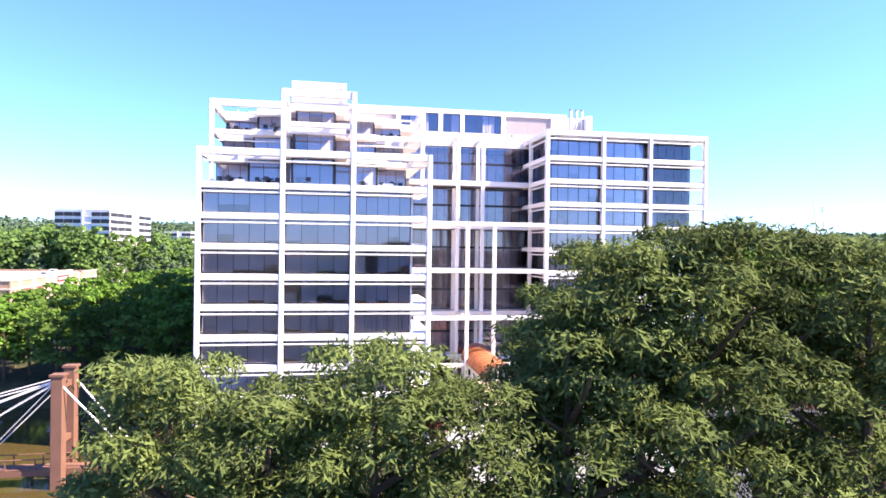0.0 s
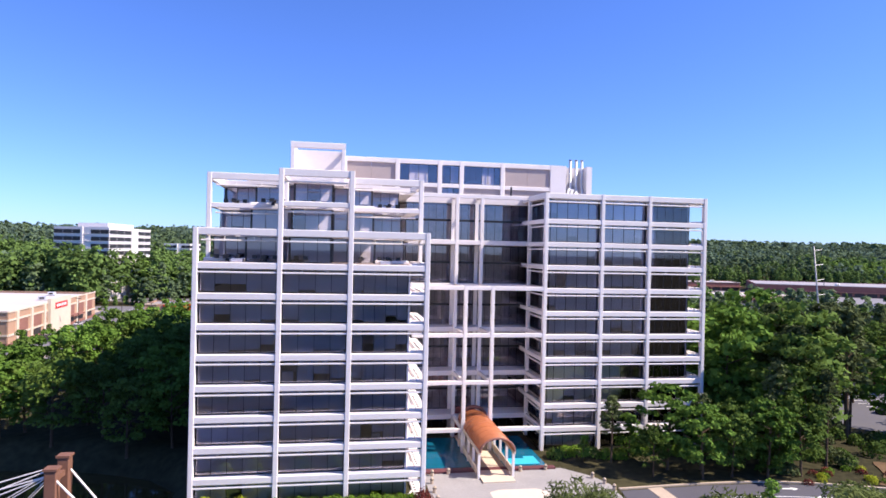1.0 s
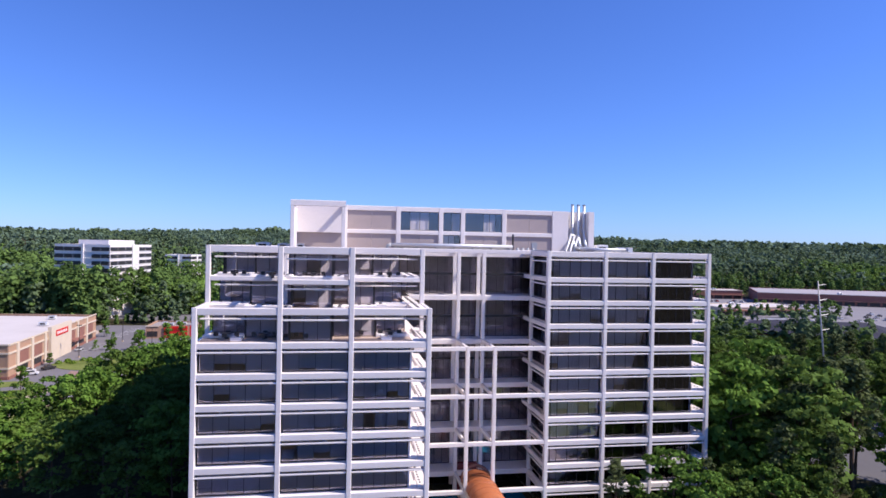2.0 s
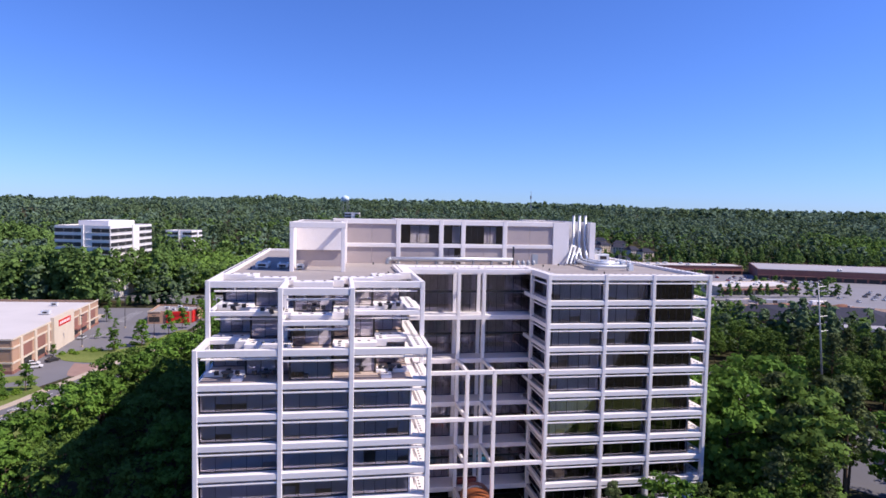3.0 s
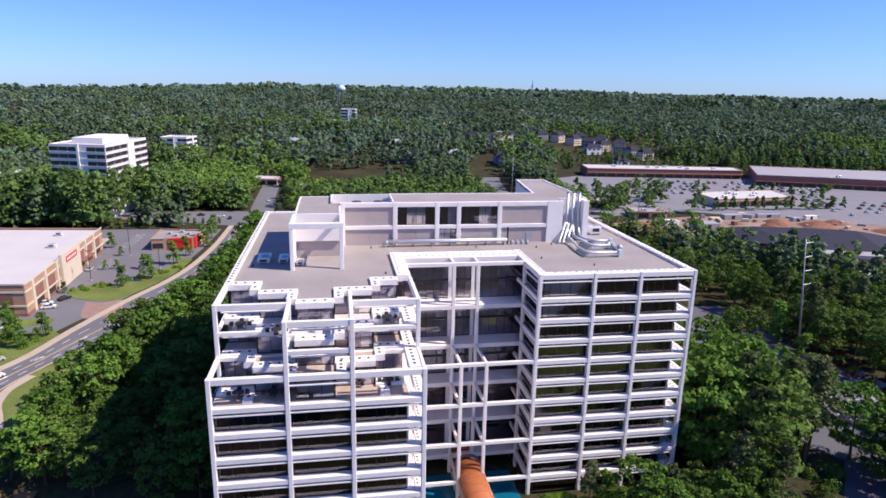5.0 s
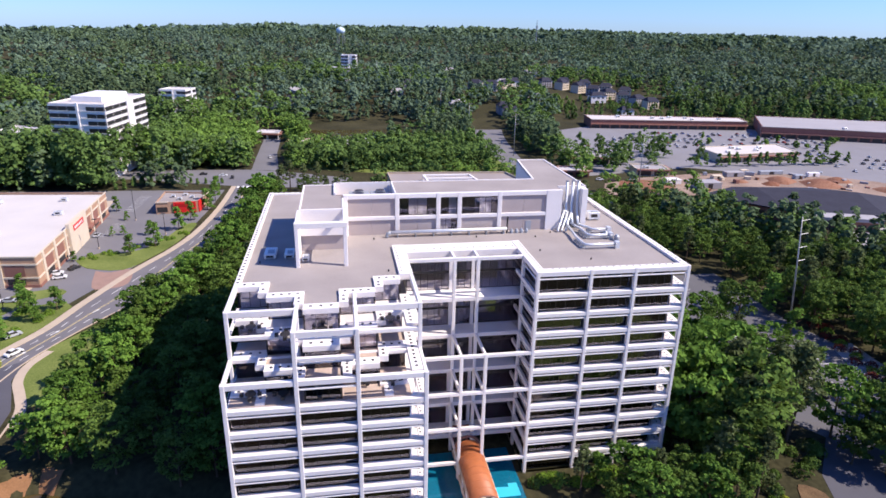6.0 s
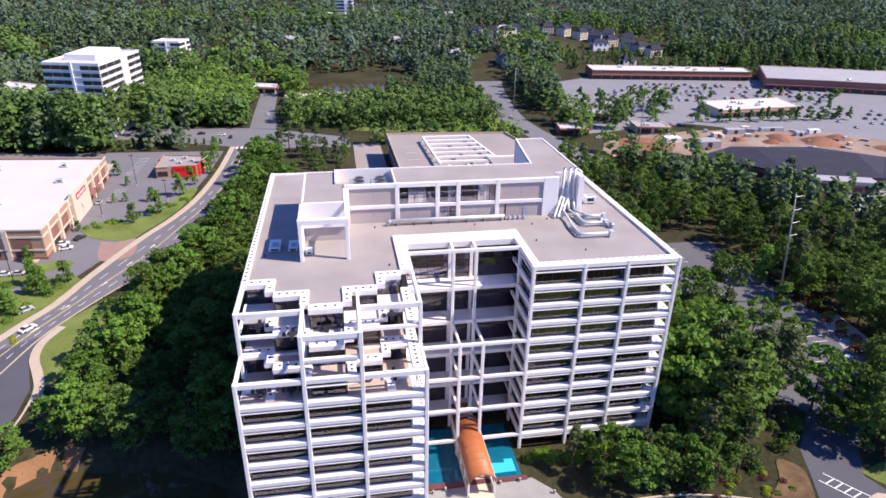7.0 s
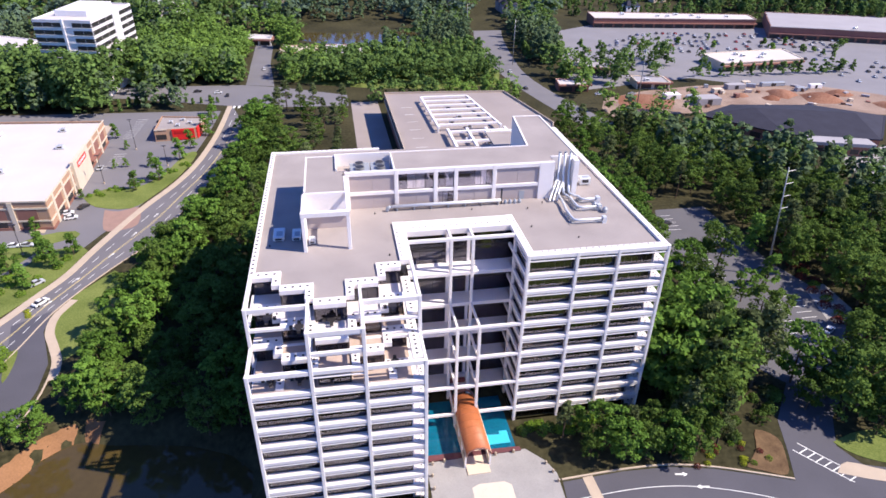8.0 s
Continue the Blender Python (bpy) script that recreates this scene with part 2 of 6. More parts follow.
def curve_points(pts, steps=6):
    """A smooth line through the points."""
    out = []
    p = [Vector((*q, 0.0)[:3]) for q in pts]
    for i in range(len(p) - 1):
        a, b, c, d = p[max(i - 1, 0)], p[i], p[i + 1], p[min(i + 2, len(p) - 1)]
        for k in range(steps):
            t = k / steps
            out.append(0.5 * (2 * b + (c - a) * t + (2 * a - 5 * b + 4 * c - d) * t * t + (3 * b - a - 3 * c + d) * t ** 3))
    return [(v.x, v.y) for v in out + [p[-1]]]


def offset_line(pts, d):
    """The line moved d metres to its left."""
    out = []
    for i, p in enumerate(pts):
        a, b = Vector(pts[max(i - 1, 0)]), Vector(pts[min(i + 1, len(pts) - 1)])
        n = (b - a).normalized()
        out.append((p[0] - n.y * d, p[1] + n.x * d))
    return out


def ribbon(left, right, z0, z1):
    """A solid strip between two lines of as many points."""
    n = len(left)
    v = [(x, y, z) for side, z in ((left, z0), (right, z0), (left, z1), (right, z1)) for x, y in side]
    f = []
    for i in range(n - 1):
        f += [(2 * n + i, 3 * n + i, 3 * n + i + 1, 2 * n + i + 1), (i, 2 * n + i, 2 * n + i + 1, i + 1), (n + i + 1, 3 * n + i + 1, 3 * n + i, n + i)]
    f += [(0, n, 3 * n, 2 * n), (n - 1, 3 * n - 1, 4 * n - 1, 2 * n - 1)]
    return Geo().put(v, f)


def inside(x, y, poly):
    hit = False
    for (ax, ay), (bx, by) in zip(poly, poly[1:] + poly[:1]):
        if (ay > y) != (by > y) and x < (bx - ax) * (y - ay) / (by - ay) + ax:
            hit = not hit
    return hit

# ---- ground ----
LAKE = [(-130, 10), (-125, 60), (-100, 84), (-83, 91.8), (-78.4, 96.2), (-76.2, 98.7), (-73.8, 103.4), (-70, 106.6), (-66, 108.4), (-59, 106), (-51, 105), (-41, 103), (-32, 99), (-26.5, 93), (-25.5, 62), (-22, 45), (-16, 28), (-12, 10)]


def lake_depth(x, y):
    """How far inside the lake's shore a place lies, in metres; outside: minus."""
    d = 1e9
    for (ax, ay), (bx, by) in zip(LAKE, LAKE[1:] + LAKE[:1]):
        t = max(0.0, min(1.0, ((x - ax) * (bx - ax) + (y - ay) * (by - ay)) / ((bx - ax) ** 2 + (by - ay) ** 2)))
        d = min(d, math.hypot(x - ax - t * (bx - ax), y - ay - t * (by - ay)))
    return d if inside(x, y, LAKE) else -d


def step(a, b, x):
    t = max(0.0, min(1.0, (x - a) / (b - a)))
    return t * t * (3 - 2 * t)


def land(x, y):
    """The ground's height: flat round the building, hills far off, a hollow for the lake."""
    d = math.hypot(x, y)
    h = 0.0
    if y > 0 and d > 480:
        a = math.atan2(x, y)
        crest = 46 + 20 * step(-0.4, -0.05, a) - 8 * step(0.25, 0.7, a)
        reach = 1450 + 650 * step(-0.4, 0.0, a) + 500 * step(0.2, 0.7, a)
        foot = 560 + 115 * step(0.25, 0.4, a)
        h = 16 * step(foot, foot + 200, d) + (crest - 16) * step(760, reach, d) * (1 - 0.4 * step(reach + 200, reach + 1800, d))
        h += (6 * noise.noise((x * 0.004, y * 0.004, 1.0)) + 3 * noise.noise((x * 0.013, y * 0.013, 5.0))) * step(640, 900, d)
    if -145 < x < 0 and 0 < y < 120:
        h -= 6.0 * step(-4.0, 5.0, lake_depth(x, y))
    return h


def spaced(*runs):
    out = []
    for a, b, s in runs:
        n = max(1, round((b - a) / s))
        out += [a + (b - a) * i / n for i in range(n)]
    return out + [runs[-1][1]]


gx = spaced((-4500, -1500, 300), (-1500, -400, 55), (-400, -130, 15), (-130, 10, 2.5), (10, 150, 10), (150, 500, 20), (500, 1800, 60), (1800, 4500, 300))
gy = spaced((-4500, -500, 400), (-500, -20, 40), (-20, 5, 5), (5, 115, 2.5), (115, 500, 14), (500, 1900, 40), (1900, 4700, 280))
gv = [(x, y, land(x, y)) for y in gy for x in gx]
gn = len(gx)
gf = [(j * gn + i, j * gn + i + 1, (j + 1) * gn + i + 1, (j + 1) * gn + i) for j in range(len(gy) - 1) for i in range(gn - 1)]
ground = part("ground", Geo().put(gv, gf), GROUND, smooth=True)
tagged(ground, "dark woodland floor of leaf litter and grass reaching distant hills", "ground", kind="structure")

water = part("water", Geo().prism(LAKE, -5.5, -3.5), WATER)
tagged(water, "muddy brown lake beside the office building", "lake", kind="structure")


def sheet(name, pts, z0, z1, material, label, category="ground", kind="structure", smooth=0):
    if smooth:
        pts = curve_points(pts + pts[:1], smooth)[:-1]
    return tagged(part(name, Geo().prism(list(pts), z0, z1), material), label, category, kind=kind)


SHORE = curve_points([(-130, 62), (-101, 87), (-84.5, 94.4), (-80, 97.9), (-77.8, 100), (-75, 105), (-70.8, 108.3), (-66, 110.4), (-61, 109.4)], 4)
rows = [offset_line(SHORE, -d) for d in (-0.6, 0.2, 1.0, 1.8, 2.6, 3.4, 4.2, 5.0)]
bv = [(x + 0.25 * noise.noise((x * 0.5, y * 0.5, 3.0)), y, land(x, y) + (0.07 if 0 < n < 7 else -0.2)) for n, row in enumerate(rows) for x, y in row]
sn = len(SHORE)
bank = part("bank", Geo().put(bv, [(n * sn + i + 1, n * sn + i, (n + 1) * sn + i, (n + 1) * sn + i + 1) for n in range(7) for i in range(sn - 1)]), BANK, smooth=True)
tagged(bank, "bare orange clay bank along the lake shore", "bank", kind="structure")

# the avenue that passes the building, its kerbs and pavements
NEAR_KERB = curve_points([(-120, 118), (-109, 132), (-99.1, 149.6), (-93.8, 162.4), (-88.7, 174.9), (-84.9, 192), (-77.4, 219.6), (-69.5, 242), (-64.5, 265.8), (-61.5, 302), (-61, 346)], 5)
FAR_KERB = curve_points([(-92, 100), (-93, 124), (-90, 141), (-87.4, 154.4), (-82.6, 167.3), (-76, 181), (-67, 198.6), (-62.5, 225), (-57, 245), (-52.5, 270), (-49, 305), (-47.5, 346)], 5)[: len(NEAR_KERB)]
m = min(len(NEAR_KERB), len(FAR_KERB))
NEAR_KERB, FAR_KERB = NEAR_KERB[:m], FAR_KERB[:m]
avenue = part("road", ribbon(NEAR_KERB, FAR_KERB, -0.3, 0.04), AVENUE_TOP)
tagged(avenue, "grey asphalt avenue with painted lanes curving past the office building", "road", kind="structure")
for side, line, sign in (("kerb", NEAR_KERB, 1), ("kerb", FAR_KERB, -1)):
    k = part("kerb", ribbon(line, offset_line(line, sign * 0.35), -0.2, 0.18), CONCRETE)
    tagged(k, "pale concrete kerb along the avenue", "kerb", kind="structure")
walkway = offset_line(NEAR_KERB, 0.4)
pv = part("pavement", ribbon(walkway[8:], offset_line(walkway, 2.2)[8:], -0.2, 0.14), CONCRETE)
tagged(pv, "tan concrete pavement beside the avenue", "pavement", kind="structure")
cl = [((a[0] + b[0]) / 2, (a[1] + b[1]) / 2) for a, b in zip(NEAR_KERB, FAR_KERB)]
for f, dashed in ((-0.25, True), (0.0, False), (0.03, False), (0.25, True)):
    line = [(c[0] + (b[0] - a[0]) * f, c[1] + (b[1] - a[1]) * f) for c, a, b in zip(cl, NEAR_KERB, FAR_KERB)]
    g = Geo()
    for i in range(len(line) - 1):
        if not dashed or i % 2:
            one = ribbon(line[i:i + 2], offset_line(line[i:i + 2], 0.15), 0.0, 0.055)
            g.put(one.v, one.f)
    tagged(part("lane_marking", g, YELLOW if not dashed else PAINT), "painted lane line on the avenue", "lane marking", kind="structure")

# cross street behind, and the street that goes on from the crossing
sheet("road", [(-135, 370), (-120, 367), (-61, 346), (-37, 341), (2, 339), (2, 360), (-37, 381), (-61, 389), (-126, 391), (-135, 392)], -0.3, 0.045, LOT, "grey asphalt cross street behind the shops", "road")
sheet("road", [(-58, 388), (-41, 384), (-47, 440), (-49, 500), (-62, 500), (-60, 440)], -0.3, 0.05, LOT, "grey asphalt street leading from the crossing", "road")
sheet("road", curve_points([(120, 290), (110, 340), (104, 391), (104, 440), (112, 520), (135, 620)], 4) + curve_points([(160, 620), (136, 520), (124, 440), (120, 391), (126, 340), (138, 290)], 4), -0.3, 0.05, LOT, "grey asphalt main road beside the shopping centre", "road")
g = Geo()
for i in range(9):
    g.box(-60.5 + i * 2.6, -59.2 + i * 2.6, 342, 346, 0.0, 0.06)
tagged(part("crosswalk", g, PAINT), "white painted crosswalk bars at the street crossing", "crosswalk", kind="structure")

# drive that leaves the avenue
DRIVE = [(-96, 150), (-93.5, 142), (-92.5, 133), (-88, 122), (-86, 112), (-90, 100), (-84, 99), (-80.5, 110), (-79.5, 122), (-80.5, 132), (-83, 138), (-86.5, 146), (-87.5, 156)]
sheet("road", DRIVE, -0.3, 0.05, ASPHALT, "dark asphalt side drive with a grassy island", "road")
edge = curve_points([(-84.5, 161), (-86.8, 153), (-85.8, 145), (-82.4, 138), (-79.4, 131), (-78.4, 121), (-79.5, 110)], 5)
tagged(part("pavement", ribbon(edge[:24], offset_line(edge, 2.3)[:24], -0.2, 0.15), CONCRETE), "tan concrete path bending along the side drive", "pavement", kind="structure")
tagged(part("kerb", ribbon(edge[23:], offset_line(edge, 0.4)[23:], -0.2, 0.17), CONCRETE), "pale concrete kerb along the side drive", "kerb", kind="structure")
sheet("lawn", [(-84, 163), (-76.5, 176), (-70, 170), (-69, 150), (-72, 138), (-78, 132), (-80.5, 138), (-84.5, 146), (-85, 153)], -0.2, 0.1, LAWN, "mown green lawn beside the avenue", "lawn")
sheet("traffic_island", [(-92, 138), (-90, 138.5), (-88.6, 132), (-88.6, 126), (-90.5, 131)], -0.2, 0.16, LAWN, "small grassy traffic island with a kerb", "traffic island", smooth=4)

# shop car parks
sheet("car_park", [(-200, 150), (-112, 150), (-103, 165), (-99, 172), (-93, 185), (-88, 200), (-83, 214), (-75, 240), (-70, 262), (-67, 300), (-66, 338), (-200, 345)], -0.3, 0.025, LOT, "grey asphalt car park in front of the shops", "car park")
sheet("lawn", [(-125, 125), (-111, 140), (-101, 154), (-96, 164), (-91, 177), (-88.5, 190), (-92, 194), (-100, 192), (-104, 184), (-108, 174), (-125, 158), (-140, 145)], -0.2, 0.12, LAWN, "grass verge between car park and avenue", "lawn")
sheet("lawn", [(-103, 233), (-96, 224), (-83, 221), (-77, 232), (-71, 250), (-68, 275), (-73, 275), (-78, 252), (-86, 240), (-96, 241)], -0.2, 0.13, LAWN, "planted verge with shrubs between car park and avenue", "lawn", smooth=3)
sheet("pavement", [(-112, 205), (-107, 205), (-108, 222), (-111, 262), (-116, 320), (-120, 320)], -0.2, 0.14, CONCRETE, "pale concrete pavement in front of the store", "pavement")
for n, (x0, y0, x1, y1) in enumerate([(-106, 300, -91, 332), (-104, 262, -92, 284), (-120, 176, -112, 200)]):
    g = Geo()
    for i in range(int((y1 - y0) / 2.8)):
        g.box(x0, x0 + 5.0, y0 + i * 2.8, y0 + i * 2.8 + 0.14, 0.0, 0.05)
    tagged(part("bay_marking", g, PAINT), "white painted parking bay lines", "bay marking", kind="structure")

sheet("pavement", [(-92, 221), (-86.5, 219), (-80, 221.5), (-77.2, 207.5), (-82.5, 203.5), (-88, 205)], -0.2, 0.052, surface("brick_paving", (0.30, 0.19, 0.15), 0.85, 0.12, 0.4, 5.0, 0.2), "tan and red brick paved crossing at the car park entrance", "pavement", smooth=3)
for x, y, a in ((-80.2, 186, 66), (-76.5, 200, 70), (-72.4, 214, 72), (-86.5, 172, 60), (-90.2, 160, 62)):
    g = Geo()
    c, d = math.cos(radians(a)), math.sin(radians(a))
    for pts in ([(-1.6, -0.12), (0.4, -0.12), (0.4, 0.12), (-1.6, 0.12)], [(0.4, -0.5), (1.5, 0), (0.4, 0.5)]):
        g.prism([(x + u * c - v * d, y + u * d + v * c) for u, v in pts], 0.0, 0.056)
    tagged(part("lane_arrow", g, PAINT), "white painted arrow on the avenue", "lane marking", kind="structure")

# forecourt, pool and approach road
sheet("plaza", [(8.6, 40), (8.6, 86.2), (30.2, 86.8), (33.6, 83), (35, 79.5), (34.6, 72.8), (32, 60), (30, 40)], -0.3, 0.10, PLAZA, "pale concrete forecourt in front of the entrance", "plaza")
sheet("plaza_inlay", [(16.6, 66), (16.9, 78.6), (18.4, 79.3), (23.6, 79.2), (25.0, 78.2), (24.8, 66)], 0.0, 0.118, PLAZA2, "warm cream paving inlay in the forecourt", "plaza", smooth=0)
APP = [(29, 40), (33, 60), (35.5, 77.2), (48.9, 77.8), (58.9, 77.4), (68, 75.4), (76.5, 72.4), (83, 70), (86.5, 77.5), (90, 86), (100, 97), (112, 108), (124, 101), (113, 93), (103, 84.5), (98, 77), (100, 71.5), (112, 67.5), (140, 64), (140, 40), (80, 52), (66, 64), (58, 67), (50, 68.3), (43, 67), (40, 40)]
sheet("road", APP, -0.3, 0.04, ASPHALT, "dark asphalt approach road round the forecourt", "road")
sheet("lawn", [(43, 60), (44, 66.5), (50, 68.2), (58, 67), (66, 64), (80, 52), (90, 30), (43, 30)], -0.2, 0.12, LAWN, "mown green lawn inside the approach loop", "lawn", smooth=2)
outer = curve_points([(35.5, 77.6), (48.9, 78.1), (58.9, 77.7), (68, 75.7), (76.5, 72.7), (83, 70.2)], 5)
tagged(part("kerb", ribbon(outer, offset_line(outer, 0.4), -0.2, 0.2), CONCRETE), "pale concrete kerb along the approach road", "kerb", kind="structure")
mid = curve_points([(36, 72.6), (48.9, 73.2), (58.9, 72.4), (68, 70), (76.5, 66.5), (84, 62)], 5)
tagged(part("lane_marking", ribbon(mid, offset_line(mid, 0.16), 0.0, 0.055), PAINT), "white painted line on the approach road", "lane marking", kind="structure")
sheet("pavement", [(39.8, 77.6), (42, 77.8), (42.4, 66), (40, 66)], 0.0, 0.075, CONCRETE, "tan concrete path crossing the approach road", "pavement")
sheet("planting_bed", [(75, 74.8), (78, 73.2), (82.3, 71.6), (85.0, 76), (86.5, 81), (83, 84), (80, 79)], -0.2, 0.16, MULCH, "brown mulch planting bed with low flowers", "planting bed", smooth=3)
sheet("lawn", [(98, 78), (100.5, 74), (108, 70.2), (125, 67.5), (125, 76), (108, 80)], -0.2, 0.13, LAWN, "yellow-green lawn beside the approach road", "lawn", smooth=3)
sheet("car_park", [(100, 97), (92, 110), (98, 140), (104, 172), (112, 192), (132, 192), (132, 150), (140, 118), (124, 101)], -0.3, 0.03, surface("worn_asphalt", (0.11, 0.106, 0.115), 0.9, 0.16, 0.08, 8.0, 0.3), "grey asphalt car park under trees", "car park")
g = Geo()
for x0, y0, n in ((112, 176, 5), (110, 144, 8), (116, 112, 7), (124, 118, 6)):
    for i in range(n):
        g.box(x0 - 2.4 + i * 0.3, x0 + 2.4 + i * 0.3, y0 + i * 2.7, y0 + i * 2.7 + 0.16, 0.0, 0.05)
tagged(part("bay_marking", g, PAINT), "white painted parking bay lines", "bay marking", kind="structure")
sheet("pool", [(9.0, 87.6), (28.4, 87.2), (28.4, 103.5), (9.0, 103.5)], -0.3, 0.12, POOLW, "turquoise ornamental pool below the entrance frames", "pool")
sheet("pool_rim", [(8.7, 86.4), (29.2, 86.4), (29.2, 87.5), (8.7, 87.9)], -0.3, 0.35, surface("maroon_tile", (0.13, 0.045, 0.05), 0.6, 0.15), "dark maroon tiled rim of the pool", "pool rim")
sheet("pool_steps", [(22.6, 89.0), (27.6, 89.0), (27.6, 92.6), (25.8, 92.6), (25.8, 91.6), (22.6, 91.9)], 0.0, 0.125, POOLT, "light turquoise shallow shelf in the pool", "pool shelf")
sheet("garden_bed", [(-23, 71), (8.4, 71), (8.4, 76.6), (-23, 76.6)], -0.3, 0.12, COVER, "dark green planting bed at the foot of the building", "planting bed")
sheet("garden_path", [(-22, 66.6), (6.5, 66.6), (8.4, 72.5), (7.0, 72.5), (5.0, 69.6), (-22, 69.6)], -0.2, 0.15, PLAZA, "pale concrete garden path beside the building", "path")

# shopping centre lots and the building site
sheet("car_park", [(140, 352), (165, 470), (192, 535), (226, 556), (372, 536), (420, 500), (640, 420), (640, 250), (520, 250), (330, 300), (225, 372)], -0.3, 0.02, surface("bleached_asphalt", (0.215, 0.205, 0.215), 0.9, 0.12, 0.05, 5.0, 0.3), "large grey asphalt car park of the shopping centre", "car park")
sheet("car_park", [(128.5, 119), (133, 134.5), (140.5, 136), (139.5, 122.5)], -0.3, 0.055, PLAZA, "pale concrete car park between hedges", "car park")
sheet("building_site", [(142, 302), (150, 334), (220, 354), (300, 342), (332, 302), (300, 284), (240, 302), (190, 302)], -0.3, 0.04, SITE, "building site of pale bare soil and clay", "building site", smooth=2)
sheet("car_park", [(212, 205), (224, 236), (270, 244), (270, 180), (215, 180)], -0.3, 0.03, PLAZA, "pale concrete car park beside a grey hall", "car park")
sheet("water", [(-28, 515), (-22, 560), (20, 585), (62, 545), (64, 495), (34, 478), (5, 492)], -0.3, 0.06, WATER, "brown pond among trees", "pond", smooth=3)
g = Geo()
for i in range(7):
    a = 0.9 + i * 0.02
    x, y = 88.4 + i * 0.95, 76.2 - i * 1.35
    g.prism([(x, y), (x + 2.6, y + 0.9), (x + 2.55, y + 1.15), (x - 0.05, y + 0.25)], 0.0, 0.055)
line = [(87.6, 77.4), (91.0, 72.6), (94.8, 67.6)]
for shift in (0.0, 2.7):
    one = ribbon(offset_line(line, shift), offset_line(line, shift + 0.2), 0.0, 0.057)
    g.put(one.v, one.f)
tagged(part("road_hatching", g, PAINT), "white painted hatching at the road junction", "road marking", kind="structure")
sheet("pavement", [(93, 70.4), (97, 72.6), (104, 69.2), (112, 67.2), (112, 65.6), (102, 66.6)], -0.1, 0.15, CONCRETE, "tan concrete island at the road junction", "pavement", smooth=3)

sheet("clay_patch", [(153, 313), (161, 339), (190, 336), (181, 311)], 0.0, 0.06, DIRT, "patch of bright orange bare clay", "clay patch", smooth=2)
for x, y, a in ((60.5, 75.2, -8), (63.2, 71.6, 172)):
    g = Geo()
    c, d = math.cos(radians(a)), math.sin(radians(a))
    for pts in ([(-1.4, -0.2), (0.3, -0.2), (0.3, 0.2), (-1.4, 0.2)], [(0.3, -0.6), (1.3, 0), (0.3, 0.6)]):
        g.prism([(x + u * c - v * d, y + u * d + v * c) for u, v in pts], 0.0, 0.056)
    tagged(part("lane_arrow", g, PAINT), "white painted arrow on the approach road", "lane marking", kind="structure")

sheet("lawn", [(-34, 394), (20, 372), (96, 372), (98, 440), (40, 438), (-34, 434)], -0.2, 0.03, LAWN, "rough green grass between street and pond", "lawn", smooth=2)
sheet("lawn", [(-122, 168), (-109, 180), (-103, 196), (-95, 200), (-97, 205), (-108, 203), (-118, 190)], -0.2, 0.125, LAWN, "grass island with bushes in the car park", "lawn", smooth=2)

# ---- the office building ----
H = 3.9
def Z(k):
    return 42.9 - H * k


bld = thing("office_building", 18, 120, 0, "white concrete-framed office block of eleven storeys with stepped terraces", "building")
rng = random.Random(4)
COL_L = [(-22.45, -21.82), (-12.15, -11.5), (-3.15, -2.5), (7.02, 7.65)]
COL_R = [(29.7, 30.32), (39.75, 40.37), (48.4, 49.02), (58.83, 59.45)]
YL, YU, YR, YB, YG, YC = 77.2, 85.0, 95.26, 104.3, 109.6, 108.9


def sunshade(x0, x1, y, z, parent=bld):
    """A slim white shelf hung in front of the glass, with its struts."""
    s = part("sunshade", Geo().bar(x0, x1, y, y + 0.45, z, z + 0.22, 0.04), WHITE2, parent)
    for f in (0.3, 0.68):
        x = x0 + (x1 - x0) * f
        part("strut", Geo().box(x - 0.05, x + 0.05, y + 0.12, y + 0.3, z + 0.22, z + 0.62), WHITE2, s)
    return s


def ring(x0, x1, z0, z1, w, y0, y1):
    """A rectangular frame as one connected mesh, facing the front."""
    o = [(x0, z0), (x1, z0), (x1, z1), (x0, z1)]
    i = [(x0 + w, z0 + w), (x1 - w, z0 + w), (x1 - w, z1 - w), (x0 + w, z1 - w)]
    v = [(x, y, z) for y in (y0, y1) for x, z in o + i]
    f = []
    for k in range(4):
        n = (k + 1) % 4
        f += [(k, n, 4 + n, 4 + k), (8 + n, 8 + k, 12 + k, 12 + n), (n, k, 8 + k, 8 + n), (4 + k, 4 + n, 12 + n, 12 + k)]
    return v, f


